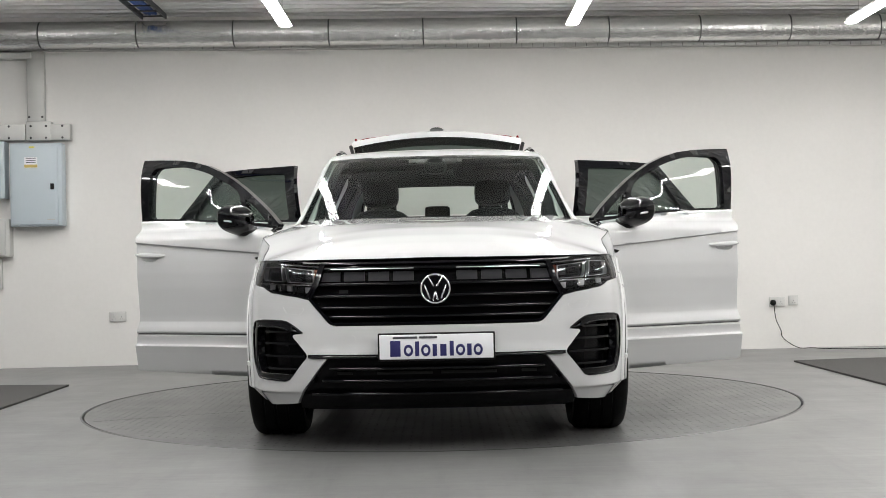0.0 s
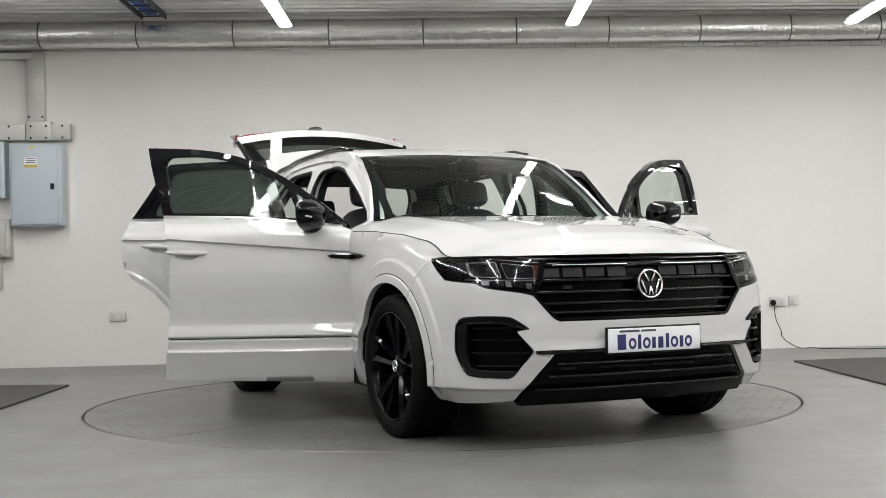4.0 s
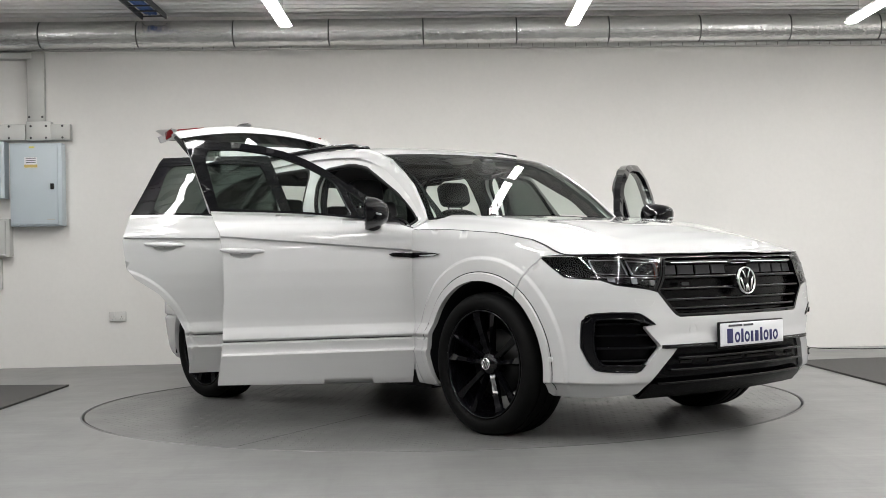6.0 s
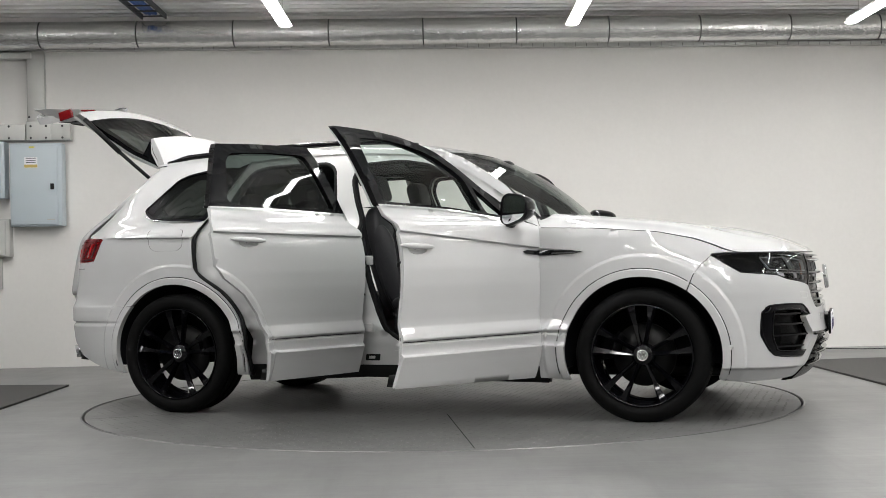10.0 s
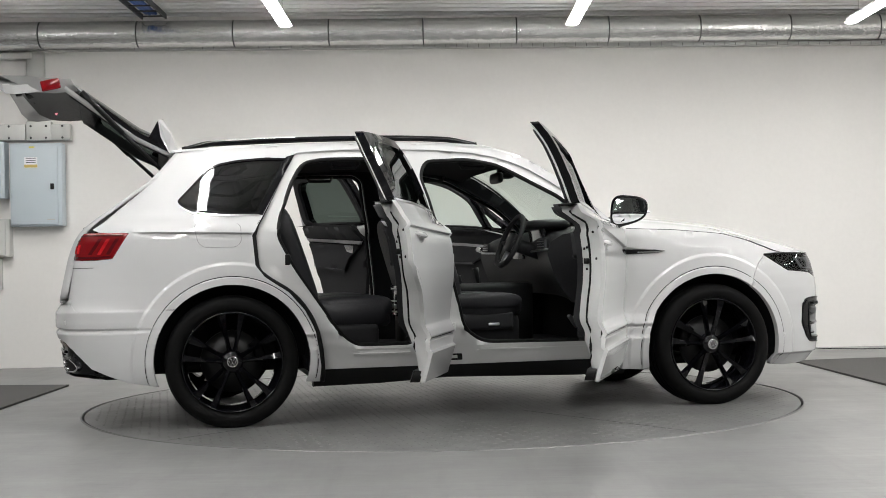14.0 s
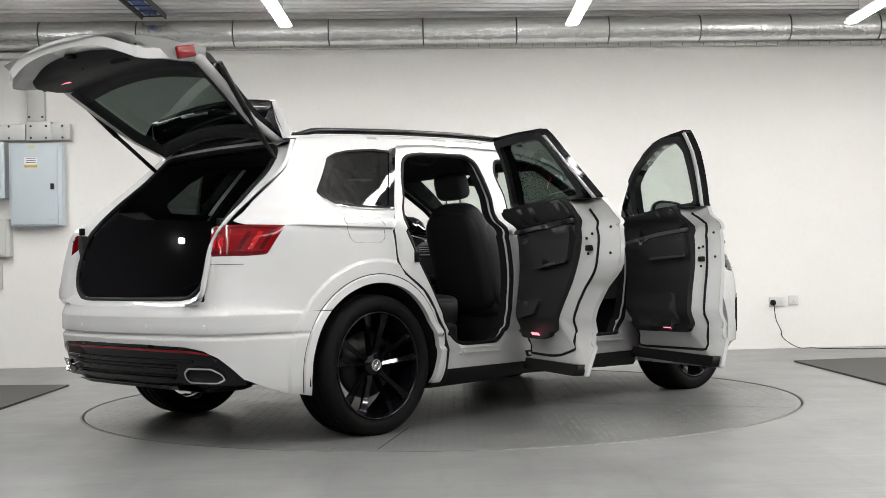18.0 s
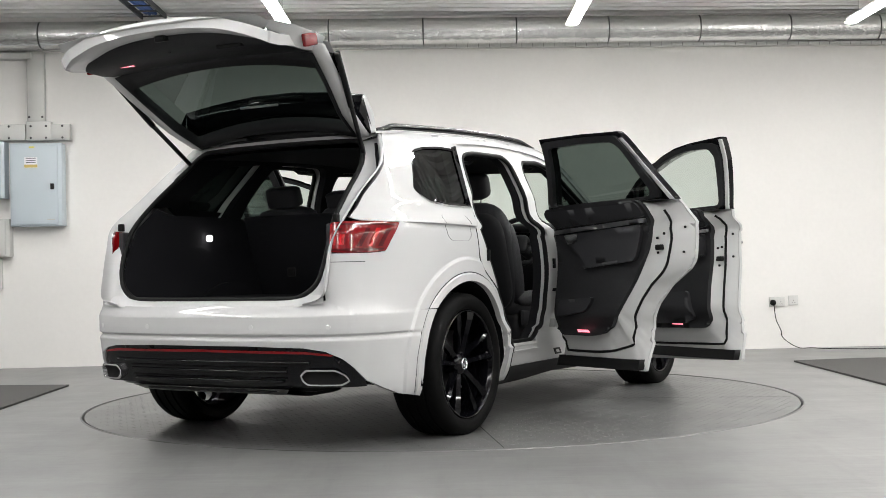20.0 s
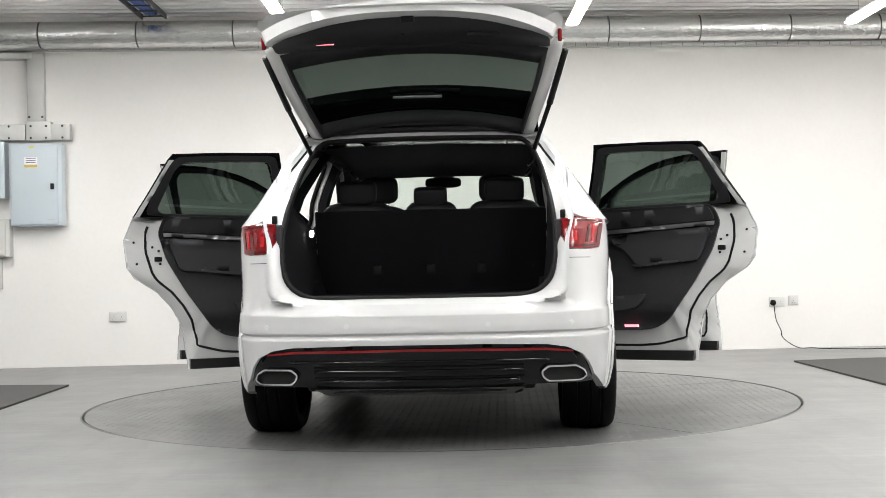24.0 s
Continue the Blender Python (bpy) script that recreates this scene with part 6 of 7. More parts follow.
for s_ in (1, -1):
    door(s_, True)
    door(s_, False)
    f_ = [o for o in CAR.children if o.name.startswith("front_fender")][0 if s_ > 0 else 1]
    part("side_badge", panel(Shape(), S([(0.878, 0.924), (0.878, 0.954), (1.07, 0.950), (1.135, 0.942), (1.08, 0.930)], s_), step=0.03, thick=0.008, off=0.008), M_GLOSSBLACK, f_, "gloss black badge strip")
    part("side_badge_line", panel(Shape(), S([(0.96, 0.932), (0.96, 0.938), (1.13, 0.943), (1.08, 0.931)], s_), step=0.03, thick=0.006, off=0.010), M_CHROME, f_)


# ---------------------------------------------------------------- tailgate
GATE_HINGE = (-1.70, 0.0, 1.612)
GATE_OPEN = 76.5


def gate_pt(v, t, d=0.0):
    """Upper gate (window): v 0 at the belt to 1 at the roof, t -1..1; d moves inwards."""
    z = 1.115 + (1.565 - 1.115) * v
    x = float(np.interp(z, [1.10, 1.255, 1.405, 1.57], [-2.225, -2.045, -1.870, -1.735]))
    y = float(np.interp(z, [1.10, 1.255, 1.405, 1.57], [0.722, 0.680, 0.625, 0.585]))
    bow = (0.080 - 0.005 * v) * (1 - t * t)
    lift = 0.030 * v * (1 - abs(t) ** 2.2)
    return (x - bow + 0.70 * d, t * (y - 0.25 * d), z + lift - 0.72 * d)


def gate():
    lowr = [(0.40, 1.125), (0.705, 1.112), (0.705, 0.80), (0.685, 0.748), (0.58, 0.718), (0.30, 0.710)]
    def gate_map(w, z, off=0.0):
        """The gate curves in a little more towards its corners."""
        w = np.asarray(w, float)
        return skin_rear(w, z, off - 0.060 * np.clip(np.abs(w) / 0.72, 0, 1) ** 3)
    g = panel(Shape(), RW(lowr) + RW([(-y, z) for y, z in lowr[::-1]]), fmap=gate_map, step=0.03, thick=0.05)
    gt = part("tailgate", g, M_PAINT, CAR, "white tailgate, raised open", origin=GATE_HINGE)
    gt.rotation_euler = (0, radians(GATE_OPEN), 0)
    gt.location.z -= 0.045
    def ring(v0, v1, e, d, n=12, m=16):
        """A loop of points round the gate's upper half."""
        out = [gate_pt(v0, t, d) for t in np.linspace(-e, e, m)[:-1]]
        out += [gate_pt(v, e, d) for v in np.linspace(v0, v1, n)[:-1]]
        out += [gate_pt(v1, t, d) for t in np.linspace(e, -e, m)[:-1]]
        return out + [gate_pt(v, -e, d) for v in np.linspace(v1, v0, n)[:-1]]

    part("window_side", Shape().loft([ring(0.10, 1.0, 1.0, 0.004), ring(0.10, 1.02, 1.0, 0.030)], True), M_GLOSSBLACK, gt)
    part("gate_frame", Shape().loft([ring(-0.03, 1.02, 1.0, 0.030), ring(-0.03, 1.07, 1.0, 0.050), ring(0.0, 1.015, 0.925, 0.062), ring(0.03, 1.00, 0.90, 0.056)], True), M_INNERWHITE, gt, "white painted gate frame")
    part("gate_shoulder", Shape().loft([[gate_pt(v, t, 0.0) for t in np.linspace(-1, 1, 25)] for v in (0.0, 0.07, 0.14)]), M_PAINT, gt)
    part("rear_window", Shape().loft([[gate_pt(v, t, 0.002) for t in np.linspace(-0.995, 0.995, 25)] for v in np.linspace(0.14, 0.97, 14)]), M_TINT, gt, "dark rear window")
    part("window_border", Shape().loft([ring(0.14, 0.97, 0.995, 0.006), ring(0.19, 0.93, 0.91, 0.006)], True), M_GLOSSBLACK, gt, "black window border")
    part("window_surround", Shape().loft([ring(0.02, 1.01, 0.915, 0.062), ring(0.04, 0.995, 0.90, 0.072), ring(0.17, 0.90, 0.875, 0.066), ring(0.16, 0.91, 0.885, 0.010)], True), M_TRIM, gt, "black window surround")
    part("high_lettering", Shape().box(Vector(gate_pt(0.70, 0.02, 0.012)), (0.012, 0.25, 0.010), 0.002, Matrix.Rotation(radians(-45), 3, "Y")), M_ALU, gt, "small grey lettering bar on the glass")
    inner = Shape()
    # lower card
    rows = []
    for z, x, w in ((1.135, -2.165, 0.645), (1.0, -2.185, 0.645), (0.90, -2.215, 0.64), (0.83, -2.255, 0.62), (0.80, -2.315, 0.59)):
        rows.append([(x - 0.03 * (1 - t * t), t * w, z - 0.02 * (1 - t * t)) for t in np.linspace(-1, 1, 17)])
    inner.loft(rows)
    part("gate_card", inner, M_TRIM, gt, "black inner gate card")
    rim = Shape()
    rows = [[(x - 0.03 * (1 - t * t), t * w, z - 0.02 * (1 - t * t)) for t in np.linspace(-1, 1, 17)] for z, x, w in ((0.80, -2.312, 0.60), (0.765, -2.340, 0.655), (0.715, -2.372, 0.62))]
    rim.loft(rows)
    for s in (1, -1):
        rim.loft([[(-2.17, 0.645 * s, 1.135), (-2.19, 0.645 * s, 1.0), (-2.22, 0.64 * s, 0.90), (-2.312, 0.595 * s, 0.80)], [(-2.235, 0.70 * s, 1.115), (-2.27, 0.70 * s, 1.0), (-2.31, 0.70 * s, 0.88), (-2.345, 0.67 * s, 0.75)]], flip=(s > 0))
    part("gate_rim", rim, M_INNERWHITE, gt, "white painted lower gate edge")
    part("gate_handle_recess", Shape().box((-2.255, -0.34, 0.86), (0.02, 0.15, 0.05), 0.008), M_GAP, gt)
    part("gate_pull", Shape().tube([(-2.262, 0.03, 0.845), (-2.275, 0.045, 0.875), (-2.275, 0.085, 0.885), (-2.262, 0.10, 0.855)], 0.007, 8), M_TRIM2, gt, "grey pull strap")
    for y in (-0.46, 0.46):
        part("rim_plug", Shape().box((-2.350, y, 0.748), (0.012, 0.016, 0.016), 0.005), M_BLACKPL, gt)
    part("gate_lock", Shape().box((-2.33, 0.0, 0.775), (0.03, 0.06, 0.04), 0.006), M_BLACKPL, gt)
    part("gate_lamp", Shape().box((-2.222, 0.40, 0.945), (0.012, 0.085, 0.028), 0.004), M_DOORLAMP, gt, "red glowing gate lamp")
    for s in (1, -1):
        lp = RW([(0.700, 1.055), (0.42, 1.050), (0.46, 0.955), (0.700, 0.945)])
        part("gate_tail_lamp", panel(Shape(), [(s * u, z) for u, z in rounded(lp, 0.012)], fmap=gate_map, step=0.03, thick=0.05, off=0.006), M_RED, gt, "red tail lamp on the gate")
        part("light_bar", panel(Shape(), [(s * u, z) for u, z in RW([(0.69, 1.030), (0.47, 1.022), (0.48, 1.00), (0.69, 1.008)])], fmap=gate_map, step=0.03, thick=0.004, off=0.0085), M_RED, gt)
    for s in (1, -1):
        part("gate_lamp_end", Shape().box((-2.232, s * 0.690, 1.000), (0.060, 0.020, 0.105), 0.008), M_RED, gt, "red end of the gate lamp")
    part("gate_badge", Shape().lathe([(0.0, 0.006), (0.055, 0.006), (0.06, 0.0)], 32, Matrix.Translation((-2.345, 0, 0.99)) @ Matrix.Rotation(radians(90), 4, "Z")), M_CHROME, gt, "round chrome emblem")
    # roof spoiler: white top, black underside and sides
    sp = Shape()
    ts = np.linspace(-1, 1, 21)
    def sp_pt(k, t, dz=0.0):
        x, z, y = ((-1.715, 1.590, 0.600), (-1.82, 1.578, 0.605), (-1.915, 1.548, 0.590))[k]
        return (x - 0.05 * (1 - t * t) * k / 2, t * y, z + 0.026 * (1 - abs(t) ** 2.2) + dz)
    sp.loft([[sp_pt(k, t) for t in ts] for k in (0, 1, 2)], flip=True)
    for s in (1, -1):
        sp.add([sp_pt(0, s, 0), sp_pt(1, s, 0), sp_pt(2, s, 0), sp_pt(2, s, -0.022), sp_pt(1, s, -0.062), sp_pt(0, s, -0.050)], [[0, 1, 2, 3, 4, 5]], flip=(s > 0), flat=True)
    part("spoiler", sp, M_PAINT, gt, "white roof spoiler")
    su = Shape()
    su.loft([[sp_pt(2, t) for t in ts], [sp_pt(2, t, -0.022) for t in ts], [sp_pt(1, t, -0.050) for t in ts], [sp_pt(0, t, -0.030) for t in ts]], flip=True)
    for s in (1, -1):
        su.add([sp_pt(0, s, -0.05), sp_pt(1, s, -0.062), sp_pt(2, s, -0.022), (-1.83, s * 0.60, 1.45)], [[0, 1, 2, 3]], flip=(s > 0))
    part("spoiler_underside", su, M_GLOSSBLACK, gt, "gloss black spoiler side and underside")
    part("brake_light", Shape().box((-1.955, 0, 1.560), (0.02, 0.30, 0.010), 0.003), mat("smoked_red", (0.025, 0.002, 0.003), 0.15), gt, "smoked high brake light")
    part("rear_wiper", Shape().tube([(-1.935, -0.20, 1.548), (-1.945, 0.0, 1.556), (-1.935, 0.16, 1.550)], 0.013, 8, flatten=0.5), M_BLACKPL, gt, "black rear wiper under the spoiler")
    # struts belong to the car, from the frame to the raised gate
    for s in (1, -1):
        part("gate_strut", Shape().tube([(-1.80, s * 0.570, 1.450), (-2.04, s * 0.656, 1.683)], 0.012, 8), M_BLACKPL, CAR, "black gas strut").name = "gate_strut"
        part("gate_strut_rod", Shape().tube([(-2.03, s * 0.652, 1.672), (-2.25, s * 0.725, 1.900)], 0.016, 8), M_BLACKPL, CAR, "black gas strut")
        part("gate_buffer", Shape().box((-2.24, s * 0.695, 1.115), (0.03, 0.025, 0.04), 0.006), M_BLACKPL, CAR)


gate()


# ---------------------------------------------------------------- wheels
def wheel(x, s, steer=0.0):
    w = empty("wheel", "black alloy wheel with a low-profile tyre", "")
    w.parent = CAR
    w.location = (x, s * 0.835, HUB_Z)
    ORIGIN[w.name] = (0, 0, 0)
    f = 1 if s > 0 else -1
    fl = Matrix.Diagonal((1, -f, 1, 1))      # profiles are drawn with the outside at negative y
    R = 0.372
    prof = [(0.284, -0.118), (0.289, -0.128), (0.306, -0.139), (0.325, -0.141), (0.345, -0.136), (0.358, -0.126), (0.367, -0.110), (0.371, -0.085)]
    grooves = []
    for y in (-0.06, 0.0, 0.06):
        grooves += [(0.3715, y - 0.012), (0.364, y - 0.010), (0.364, y + 0.002), (0.3715, y + 0.004)]
    prof += grooves + [(0.371, 0.085), (0.367, 0.110), (0.345, 0.136), (0.306, 0.138), (0.284, 0.118)]
    ty = Shape().lathe(prof, 72, fl)
    if f > 0:
        ty.f = [q[::-1] for q in ty.f]
    part("tyre", ty, M_TYRE, w, angle=35)
    rimp = [(0.284, -0.118), (0.283, -0.127), (0.277, -0.130), (0.272, -0.122), (0.267, -0.09), (0.254, -0.05), (0.250, 0.06), (0.277, 0.118)]
    rm = Shape().lathe(rimp, 72, fl)
    rim = part("rim", rm, M_RIM, w, "gloss black rim")
    for i in range(5):
        for d in (-1, 1):
            a = 2 * math.pi * i / 5 + math.pi / 2
            sh = Shape()
            rows = []
            for q, (r, wd, y, dep) in enumerate(((0.045, 0.016, -0.080, 0.03), (0.085, 0.012, -0.090, 0.034), (0.15, 0.012, -0.100, 0.036), (0.21, 0.016, -0.112, 0.032), (0.250, 0.022, -0.119, 0.028), (0.275, 0.028, -0.118, 0.026))):
                ang = a + d * (0.25 - 0.03 * (r / 0.258))
                rad, tan = Vector((math.cos(ang), 0, math.sin(ang))), Vector((-math.sin(ang), 0, math.cos(ang)))
                c = rad * r
                ridge = tan * (wd * 0.45 * d)
                rows.append([c + tan * wd + Vector((0, y + 0.010, 0)), c + ridge + Vector((0, y - 0.007, 0)), c - tan * wd + Vector((0, y + 0.010, 0)), c - tan * wd * 0.8 + Vector((0, y + dep, 0)), c + tan * wd * 0.8 + Vector((0, y + dep, 0))])
            sh.loft([[fl @ v for v in row] for row in rows], True, flip=(f < 0))
            part("spoke", sh, M_RIM, w, angle=30)
    part("hub", Shape().lathe([(0.0, -0.100), (0.030, -0.100), (0.036, -0.096), (0.050, -0.092), (0.062, -0.080), (0.066, -0.04)], 30, fl), M_RIM, w)
    part("hub_cap", Shape().lathe([(0.0, -0.104), (0.020, -0.104), (0.0305, -0.103), (0.0315, -0.098)], 30, fl), M_GLOSSBLACK, w)
    st = Shape().lathe([(0.025, -0.1035), (0.026, -0.107), (0.030, -0.107), (0.031, -0.1035)], 30, fl)
    for (a0, b0), (a1, b1) in (((-0.013, 0.021), (-0.001, 0.002)), ((0.013, 0.021), (0.001, 0.002)), ((-0.022, 0.008), (-0.008, -0.021)), ((-0.008, -0.021), (0.0, -0.002)), ((0.0, -0.002), (0.008, -0.021)), ((0.008, -0.021), (0.022, 0.008))):
        st.tube([fl @ Vector((a0, -0.105, b0)), fl @ Vector((a1, -0.105, b1))], 0.0024, 5)
    part("cap_emblem", st, M_CHROME, w, "silver emblem on the hub cap")
    part("brake_disc", Shape().lathe([(0.06, -0.022), (0.175, -0.022), (0.175, 0.004), (0.06, 0.004)], 48, fl), M_DISC, w, "grey brake disc")
    ca = math.radians(160 if x > 0 else 20)
    cal = Shape()
    rows = [[(rr * math.cos(a), y, rr * math.sin(a)) for rr, y in ((0.13, -0.045), (0.19, -0.045), (0.195, 0.02), (0.13, 0.02))] for a in np.linspace(ca - 0.42, ca + 0.42, 8)]
    cal.loft([[fl @ Vector(v) for v in r] for r in rows], True)
    part("brake_caliper", cal, M_SATINBLACK, w)
    # liner over the wheel
    ln = Shape()
    yi, yo = s * 0.60, s * 0.945
    ring = arc(x, HUB_Z, ARCH_R + 0.012, -10, 190, 28)
    ln.loft([[(px, yi, pz) for px, pz in ring], [(px, yo, pz) for px, pz in ring]])
    ln.add([(x, yi, HUB_Z)] + [(px, yi, pz) for px, pz in ring], [[0, i, i + 1] for i in range(1, len(ring))])
    part("wheel_liner", ln, M_CARPET, CAR, "black wheel arch liner")
    return w


for x_ in (HUB_X, -HUB_X):
    for s_ in (1, -1):
        wheel(x_, s_)


def underbody():
    b = Shape()
    b.box((0.0, 0, 0.265), (1.95, 1.60, 0.09), 0.02)
    part("underbody", b, M_BLACKPL, CAR, "black underbody")
    part("front_undertray", Shape().box((1.55, 0, 0.25), (1.35, 1.10, 0.06), 0.02), M_BLACKPL, CAR)
    part("rear_undertray", Shape().box((-1.60, 0, 0.33), (1.25, 1.10, 0.10), 0.02), M_BLACKPL, CAR)
    part("front_axle", Shape().tube([(1.45, -0.75, 0.34), (1.45, 0.75, 0.34)], 0.05, 10), M_BLACKPL, CAR)
    part("rear_axle", Shape().tube([(-1.45, -0.75, 0.34), (-1.45, 0.75, 0.34)], 0.06, 10), M_BLACKPL, CAR)
    part("silencer", Shape().box((-2.05, 0, 0.32), (0.30, 1.0, 0.14), 0.05), M_BLACKPL, CAR)


underbody()


# ---------------------------------------------------------------- number plate
def number_plate():
    p, n = skin(np.array([0.0]), np.array([0.508]))
    x = 2.425
    pl = part("number_plate", Shape().box((x, 0, 0.507), (0.012, 0.524, 0.113), 0.004), M_PLATEW, CAR, "white show plate with blue lettering")
    part("plate_frame", Shape().box((x - 0.006, 0, 0.507), (0.014, 0.540, 0.129), 0.006), M_BLACKPL, pl)
    part("plate_bracket", Shape().box((x - 0.028, 0, 0.507), (0.04, 0.42, 0.09), 0.006), M_BLACKPL, pl)

    # the show name, as plain shapes of its letters' size
    yy = -0.222
    for w, h in ((0.066, 0.072), (0.043, 0.054), (0.026, 0.068), (0.043, 0.054), (0.028, 0.054), (0.040, 0.054), (0.026, 0.068), (0.043, 0.054), (0.028, 0.054), (0.042, 0.054)):
        z = 0.464 + h / 2
        if w > 0.041 and h < 0.06:
            m = Matrix.Translation((x + 0.0066, yy + w / 2, z)) @ Matrix.Rotation(radians(90), 4, "Z") @ Matrix.Diagonal((w / 0.054, 1, 1, 1))
            part("show_name_mark", Shape().lathe([(0.014, 0), (0.014, -0.001), (0.027, -0.001), (0.027, 0)], 24, m), M_INK, pl)
        else:
            part("show_name_mark", Shape().box((x + 0.0068, yy + w / 2, z), (0.001, w * 0.72, h), 0.0004), M_INK, pl)
        yy += w + 0.0055
    # small line above: bars, too fine to letter
    yy = -0.20
    for w in (0.112, 0.002, 0.082):
        if w > 0.01:
            part("name_bar", Shape().box((x + 0.0068, yy + w / 2, 0.550), (0.001, w, 0.010)), M_INKGREY, pl)
        yy += w + 0.004


number_plate()
# ---------------------------------------------------------------- interior
def seat(x, y, name, label, back_h=0.60):
    st = part(name, blob((x, y, 0.62), (0.27, 0.26, 0.085), 3.5), M_SEAT, CAR, label)
    lean = Matrix.Rotation(radians(-16), 3, "Y")
    part("backrest", blob((x - 0.30, y, 0.92), (0.085, 0.245, 0.36), 3.2, rot=lean), M_SEAT, st)
    for e in (-1, 1):
        part("bolster", blob((x - 0.255, y + e * 0.205, 0.88), (0.075, 0.045, 0.27), 2.6, rot=lean), M_SEAT, st)
        part("cushion_bolster", blob((x, y + e * 0.225, 0.655), (0.24, 0.045, 0.055), 2.6), M_SEAT, st)
        part("headrest_post", Shape().tube([(x - 0.385, y + e * 0.06, 1.22), (x - 0.40, y + e * 0.06, 1.33)], 0.006, 6), M_CHROME, st)
    part("headrest", blob((x - 0.405, y, 1.37), (0.050, 0.122, 0.085), 4.2, rot=lean), M_SEAT, st)
    part("backrest_shell", blob((x - 0.345, y, 0.90), (0.06, 0.225, 0.32), 4, rot=lean), M_TRIM, st)
    part("seat_base", Shape().box((x, y, 0.47), (0.46, 0.44, 0.20), 0.04), M_TRIM, st)
    for e in (-1, 1):
        part("seat_valance", Shape().box((x - 0.02, y + e * 0.235, 0.535), (0.40, 0.03, 0.11), 0.02), M_TRIM2, st)
        part("adjuster", Shape().box((x + 0.05, y + e * 0.255, 0.515), (0.07, 0.012, 0.018), 0.005), M_ALU, st)
    return st


def interior():
    part("cabin_floor", Shape().box((-0.05, 0, 0.335), (1.95, 1.52, 0.06), 0.01), M_CARPET, CAR, "black carpet")
    part("bulkhead", Shape().box((0.93, 0, 0.70), (0.05, 1.66, 0.76), 0.01), M_CARPET, CAR)
    for y, nm in ((-0.38, "driver"), (0.38, "passenger")):
        seat(0.10, y, "front_seat", "black leather front seat")
    # rear bench with three headrests
    lean = Matrix.Rotation(radians(-18), 3, "Y")
    b = part("rear_bench", blob((-0.72, 0, 0.60), (0.27, 0.66, 0.10), 5), M_SEAT, CAR, "black rear bench")
    for y, w in ((-0.42, 0.235), (0.0, 0.17), (0.42, 0.235)):
        part("bench_backrest", blob((-1.06, y, 0.92), (0.08, w, 0.34), 4.5, rot=lean), M_SEAT, b)
        part("bench_headrest", blob((-1.175, y, (1.305 if y else 1.275)), (0.045, 0.112 if y else 0.095, 0.062 if y else 0.048), 6, rot=lean), M_SEAT, b)
        part("bench_cushion", blob((-0.70, y, 0.635), (0.24, w - 0.01, 0.075), 4), M_SEAT, b)
    part("bench_shell", Shape().box((-1.165, 0, 0.90), (0.03, 1.30, 0.62), 0.01, Matrix.Rotation(radians(-18), 3, "Y")), M_CARPET, b)
    part("bench_base", Shape().box((-0.78, 0, 0.45), (0.42, 1.36, 0.18), 0.03), M_TRIM, b)
    # dashboard
    d = Shape()
    rows = []
    for x, z in ((0.90, 1.075), (0.72, 1.095), (0.55, 1.075), (0.47, 1.03), (0.45, 0.95), (0.50, 0.80), (0.60, 0.66)):
        rows.append([(x + 0.06 * (1 - t * t), t * 0.80, z + 0.02 * (1 - t * t) - 0.02 * abs(t) ** 4) for t in np.linspace(-1, 1, 21)])
    dash = part("dashboard", d.loft(rows), M_TRIM, CAR, "black dashboard with wide screens")
    for s in (1, -1):
        part("dash_end", Shape().add([(0.90, s * 0.80, 1.055), (0.72, s * 0.80, 1.075), (0.55, s * 0.80, 1.055), (0.47, s * 0.80, 1.01), (0.45, s * 0.80, 0.93), (0.50, s * 0.80, 0.78), (0.60, s * 0.80, 0.64), (0.90, s * 0.80, 0.64)], [list(range(8))], flip=(s > 0)), M_TRIM, dash)
        part("air_vent", Shape().box((0.462, s * 0.66, 1.0), (0.02, 0.13, 0.06), 0.006), M_TRIM2, dash)
        for k in range(3):
            part("vent_slat", Shape().box((0.450, s * 0.66, 0.984 + k * 0.016), (0.006, 0.12, 0.003)), M_ALU, dash)
    part("centre_screen", Shape().box((0.50, 0.10, 1.000), (0.02, 0.36, 0.18), 0.006, Matrix.Rotation(radians(-14), 3, "Y")), M_SCREEN, dash, "wide black screen")
    part("cluster_screen", Shape().box((0.52, -0.38, 1.06), (0.02, 0.32, 0.13), 0.006, Matrix.Rotation(radians(-10), 3, "Y")), M_SCREEN, dash)
    part("cluster_hood", blob((0.57, -0.38, 1.125), (0.14, 0.20, 0.035), 3), M_TRIM, dash)
    for s in (1, -1):
        part("dash_strip", Shape().tube([(0.462, s * 0.30, 0.955), (0.455, s * 0.78, 0.965)], 0.007, 6), M_ALU, dash)
    # steering wheel on the right
    m = Matrix.Translation((0.335, -0.38, 1.02)) @ Matrix.Rotation(radians(24), 4, "Y")
    rim = [m @ Vector((0, 0.185 * math.cos(a), 0.180 * math.sin(a) + (0.018 if math.sin(a) < -0.85 else 0))) for a in np.linspace(0, 2 * math.pi, 41)[:-1]]
    sw = part("steering_wheel", Shape().tube(rim, 0.017, 10, closed=True), M_TRIM, CAR, "black leather steering wheel")
    part("wheel_boss", blob(m @ Vector((0.015, 0, 0)), (0.03, 0.075, 0.065), 3, rot=m.to_3x3()), M_TRIM, sw)
    for a in (0, 180, 262, 278):
        e = radians(a)
        part("wheel_spoke", Shape().tube([m @ Vector((0.012, 0.05 * math.cos(e), 0.05 * math.sin(e))), m @ Vector((0.004, 0.178 * math.cos(e), 0.172 * math.sin(e)))], 0.013, 6), M_ALU if a > 200 else M_TRIM, sw)
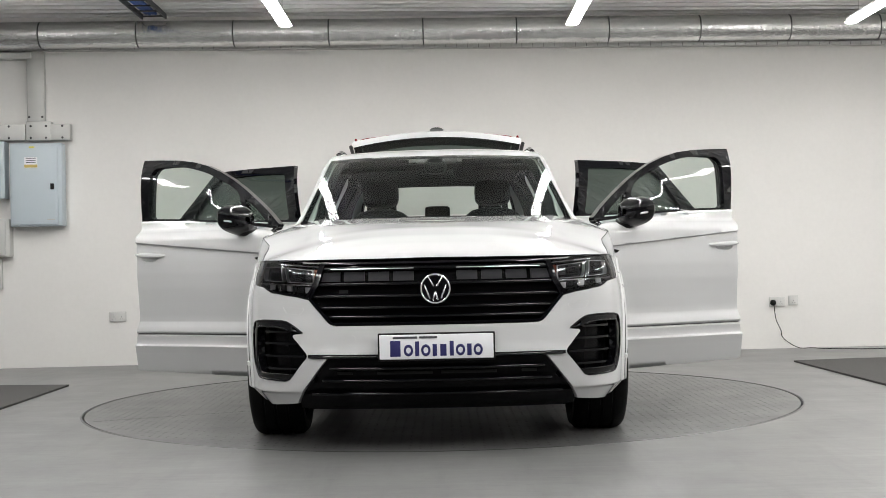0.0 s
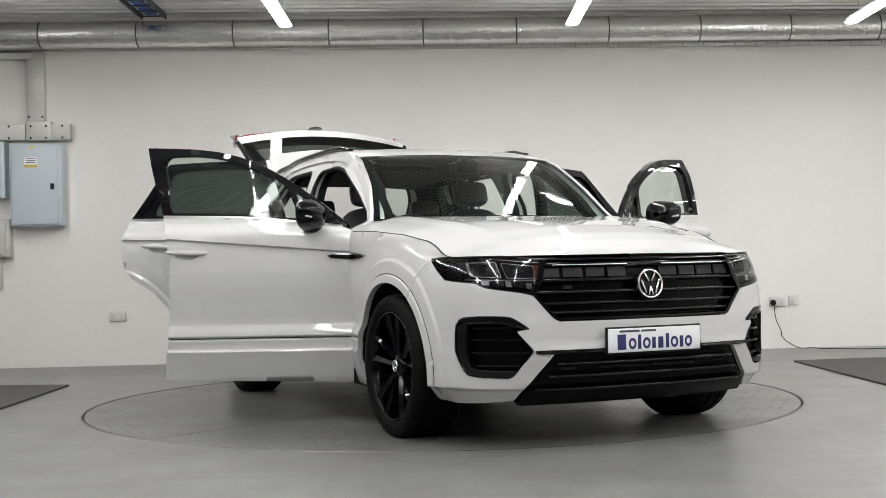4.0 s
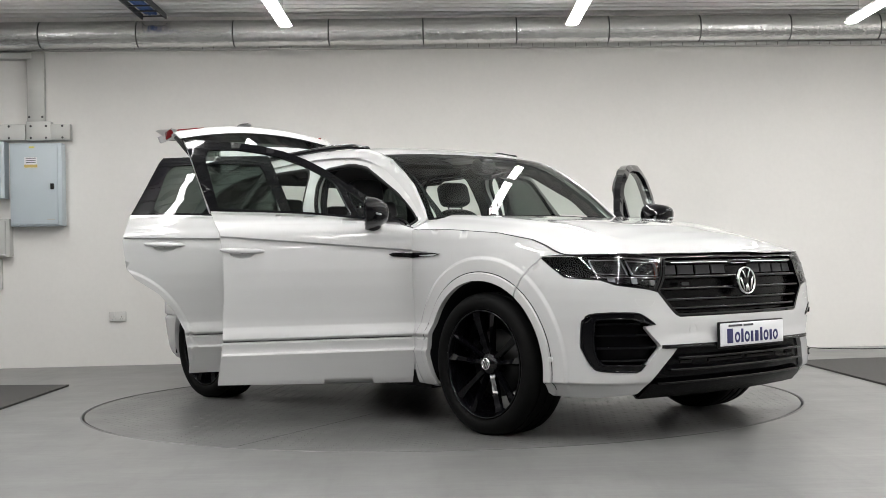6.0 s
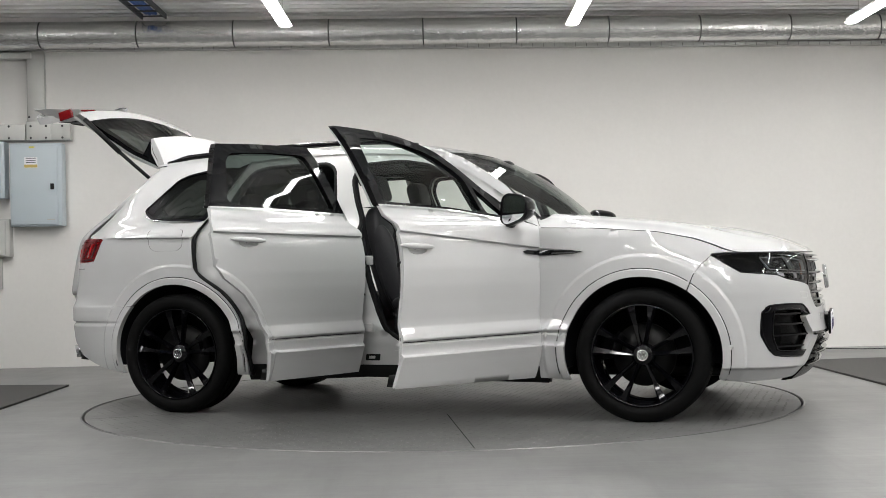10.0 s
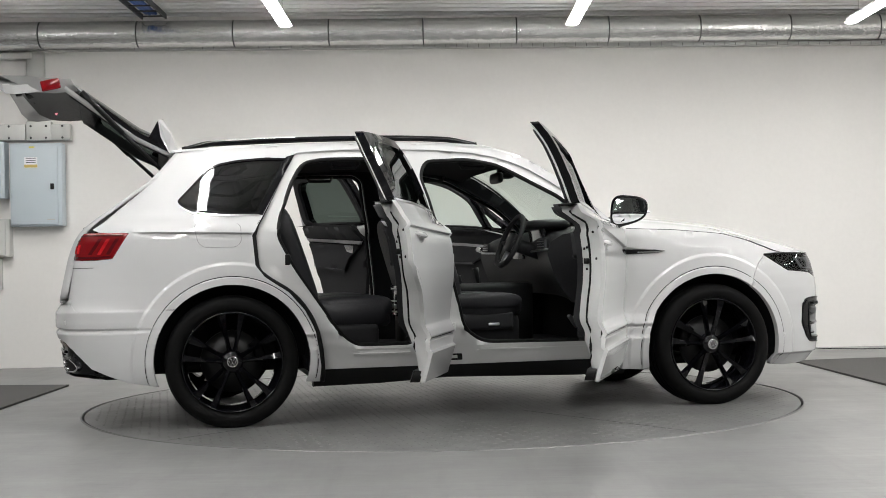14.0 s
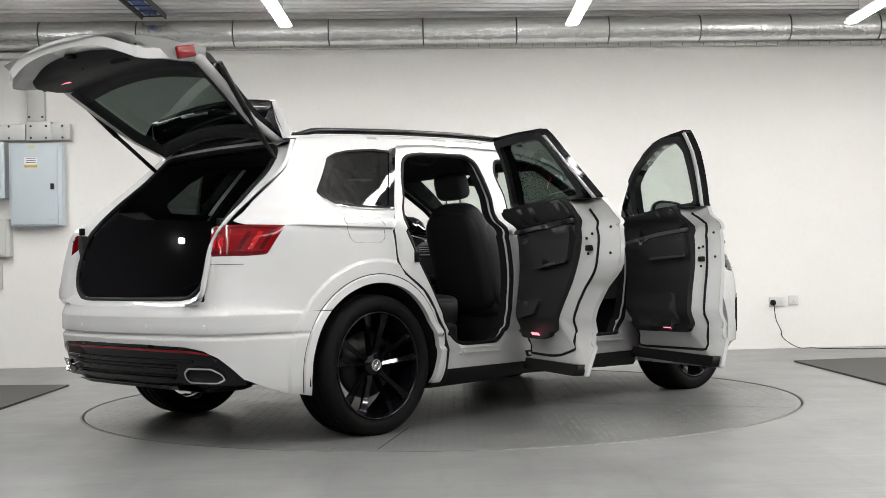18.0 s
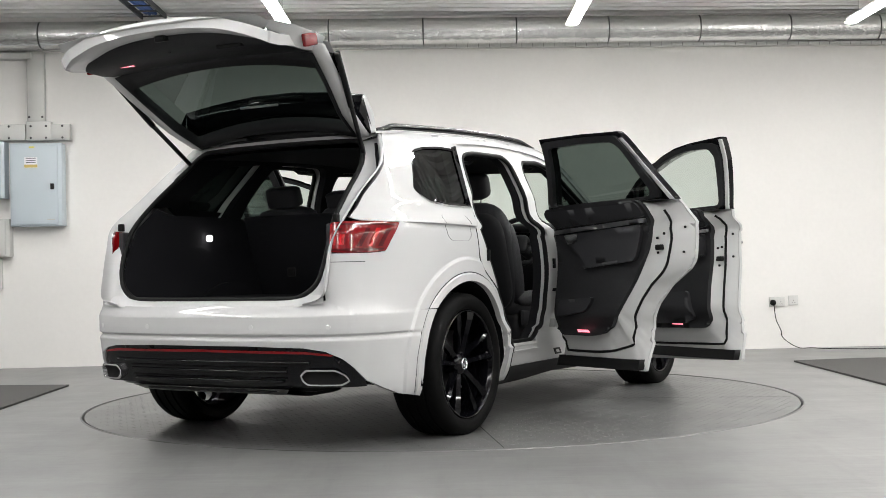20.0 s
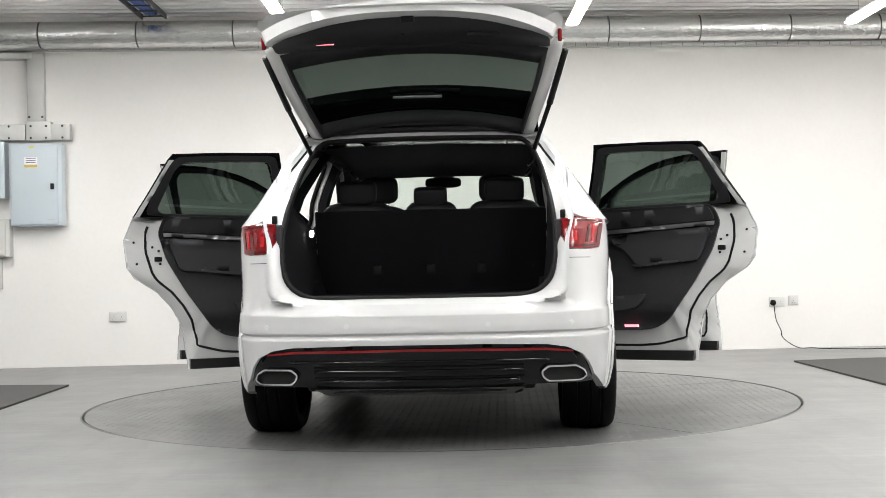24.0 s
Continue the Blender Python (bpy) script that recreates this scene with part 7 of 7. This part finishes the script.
    part("steering_column", Shape().tube([m @ Vector((0.02, 0, 0)), (0.60, -0.38, 0.92)], 0.045, 10), M_TRIM, sw)
    # centre console and pedals
    c = part("centre_console", Shape().box((0.12, 0, 0.56), (0.90, 0.24, 0.40), 0.04), M_TRIM, CAR, "black centre console")
    rv = part("rear_vent_panel", Shape().box((-0.338, 0, 0.66), (0.02, 0.21, 0.20), 0.008), M_SCREEN, c, "black rear vent panel")
    for z in (0.735, 0.655, 0.585):
        part("vent_trim", Shape().box((-0.350, 0, z), (0.008, 0.19, 0.010), 0.003), M_ALU, rv)
    for y in (-0.06, 0.06):
        part("vent_knob", Shape().tube([(-0.345, y, 0.62), (-0.362, y, 0.62)], 0.016, 12), M_ALU, rv)
    part("console_armrest", Shape().box((-0.08, 0, 0.785), (0.34, 0.20, 0.07), 0.03), M_SEAT, c)
    part("gear_lever", Shape().tube([(0.22, -0.01, 0.75), (0.20, -0.01, 0.86)], [0.012, 0.022], 10), M_TRIM2, c)
    part("rear_vents", Shape().box((-0.335, 0, 0.62), (0.01, 0.16, 0.10), 0.004), M_SCREEN, c)
    for k in range(2):
        part("vent_frame", Shape().box((-0.342, 0, 0.645 - k * 0.055), (0.006, 0.15, 0.006)), M_ALU, c)
    for y in (-0.28, -0.40):
        part("pedal", Shape().box((0.78, y, 0.50), (0.02, 0.06, 0.10), 0.008, Matrix.Rotation(radians(-35), 3, "Y")), M_ALU, c)
    # rear-view mirror, visors, grab handles
    r = part("cabin_mirror", blob((0.36, 0.0, 1.455), (0.022, 0.125, 0.036), 4), M_BLACKPL, CAR, "black rear-view mirror")
    part("sensor_box", blob((0.43, 0.0, 1.50), (0.06, 0.07, 0.05), 3), M_BLACKPL, r)
    for s in (1, -1):
        part("sun_visor", Shape().box((0.25, s * 0.36, 1.535), (0.16, 0.38, 0.015), 0.006, Matrix.Rotation(radians(18), 3, "Y")), M_HEAD, CAR)
        for x in (0.05, -0.75):
            part("grab_handle", Shape().tube([(x + 0.09, s * 0.60, 1.51), (x + 0.07, s * 0.57, 1.48), (x - 0.07, s * 0.57, 1.48), (x - 0.09, s * 0.60, 1.51)], 0.011, 6), M_TRIM2, CAR)
    # boot
    part("boot_floor", Shape().box((-1.76, 0, 0.715), (1.12, 1.26, 0.03), 0.005), M_CARPET, CAR, "black boot carpet")
    for s in (1, -1):
        w = Shape()
        rows = [[(x, s * y, z) for x, y, z in col] for col in (((-2.30, 0.62, 0.73), (-2.28, 0.645, 0.86), (-2.24, 0.65, 0.98), (-2.18, 0.645, 1.10), (-2.04, 0.63, 1.22)), ((-1.9, 0.60, 0.73), (-1.9, 0.62, 0.86), (-1.9, 0.63, 0.98), (-1.9, 0.63, 1.10), (-1.9, 0.66, 1.19)), ((-1.15, 0.62, 0.73), (-1.15, 0.64, 0.86), (-1.15, 0.66, 0.98), (-1.15, 0.68, 1.10), (-1.15, 0.76, 1.19)))]
        part("boot_side", w.loft(rows, flip=(s < 0)), M_CARPET, CAR, "black boot side lining")
        # dark lining of the rear pillar round the side window
        ol = [(-1.18, 1.17), (-1.62, 1.17), (-1.80, 1.24), (-2.03, 1.23), (-1.88, 1.385), (-1.76, 1.52), (-1.40, 1.555), (-1.04, 1.56), (-1.10, 1.42)]
        part("pillar_lining", panel(Shape(), S(ol, s), [rounded(S([(-1.66, 1.285), (-1.60, 1.235), (-1.24, 1.225), (-1.10, 1.515), (-1.42, 1.485), (-1.54, 1.41)], s), 0.02)], step=0.05, thick=0.02, off=-0.050), M_HEAD, CAR, "dark pillar lining")
    part("boot_lamp", Shape().box((-1.63, 0.612, 1.062), (0.034, 0.022, 0.034), 0.008), M_BOOTLAMP, CAR, "small lit boot lamp")
    part("boot_sill_trim", Shape().box((-2.295, 0, 0.735), (0.06, 1.10, 0.012), 0.004), M_BLACKPL, CAR)
    for y in (0.30, 0.0, -0.28):
        part("tie_down", Shape().box((-1.275, y, 0.86), (0.012, 0.05, 0.05), 0.004), M_BLACKPL, CAR)


interior()


def motions():
    turn = [(0.0, -90.17), (0.5, -88.83), (1.0, -86.88), (1.5, -84.24), (2.0, -80.93), (2.5, -77.07), (4.5, -61.3), (6, -49.9), (8, -34.45), (10, -18.79), (12, -3.0), (14, 12.85), (16, 28.69), (18, 44.45), (20, 60.04), (21.5, 71.58), (22.0, 75.8), (22.5, 79.58), (23.0, 82.81), (23.5, 85.26), (24.0, 87.05)]
    rows = [(t, pose(0, 0, 0, 0, 0, a)) for t, a in turn]
    walk(TABLE, rows)
    walk(CAR, [(t, m @ Matrix.Translation(CAR_OFF)) for t, m in rows])


motions()
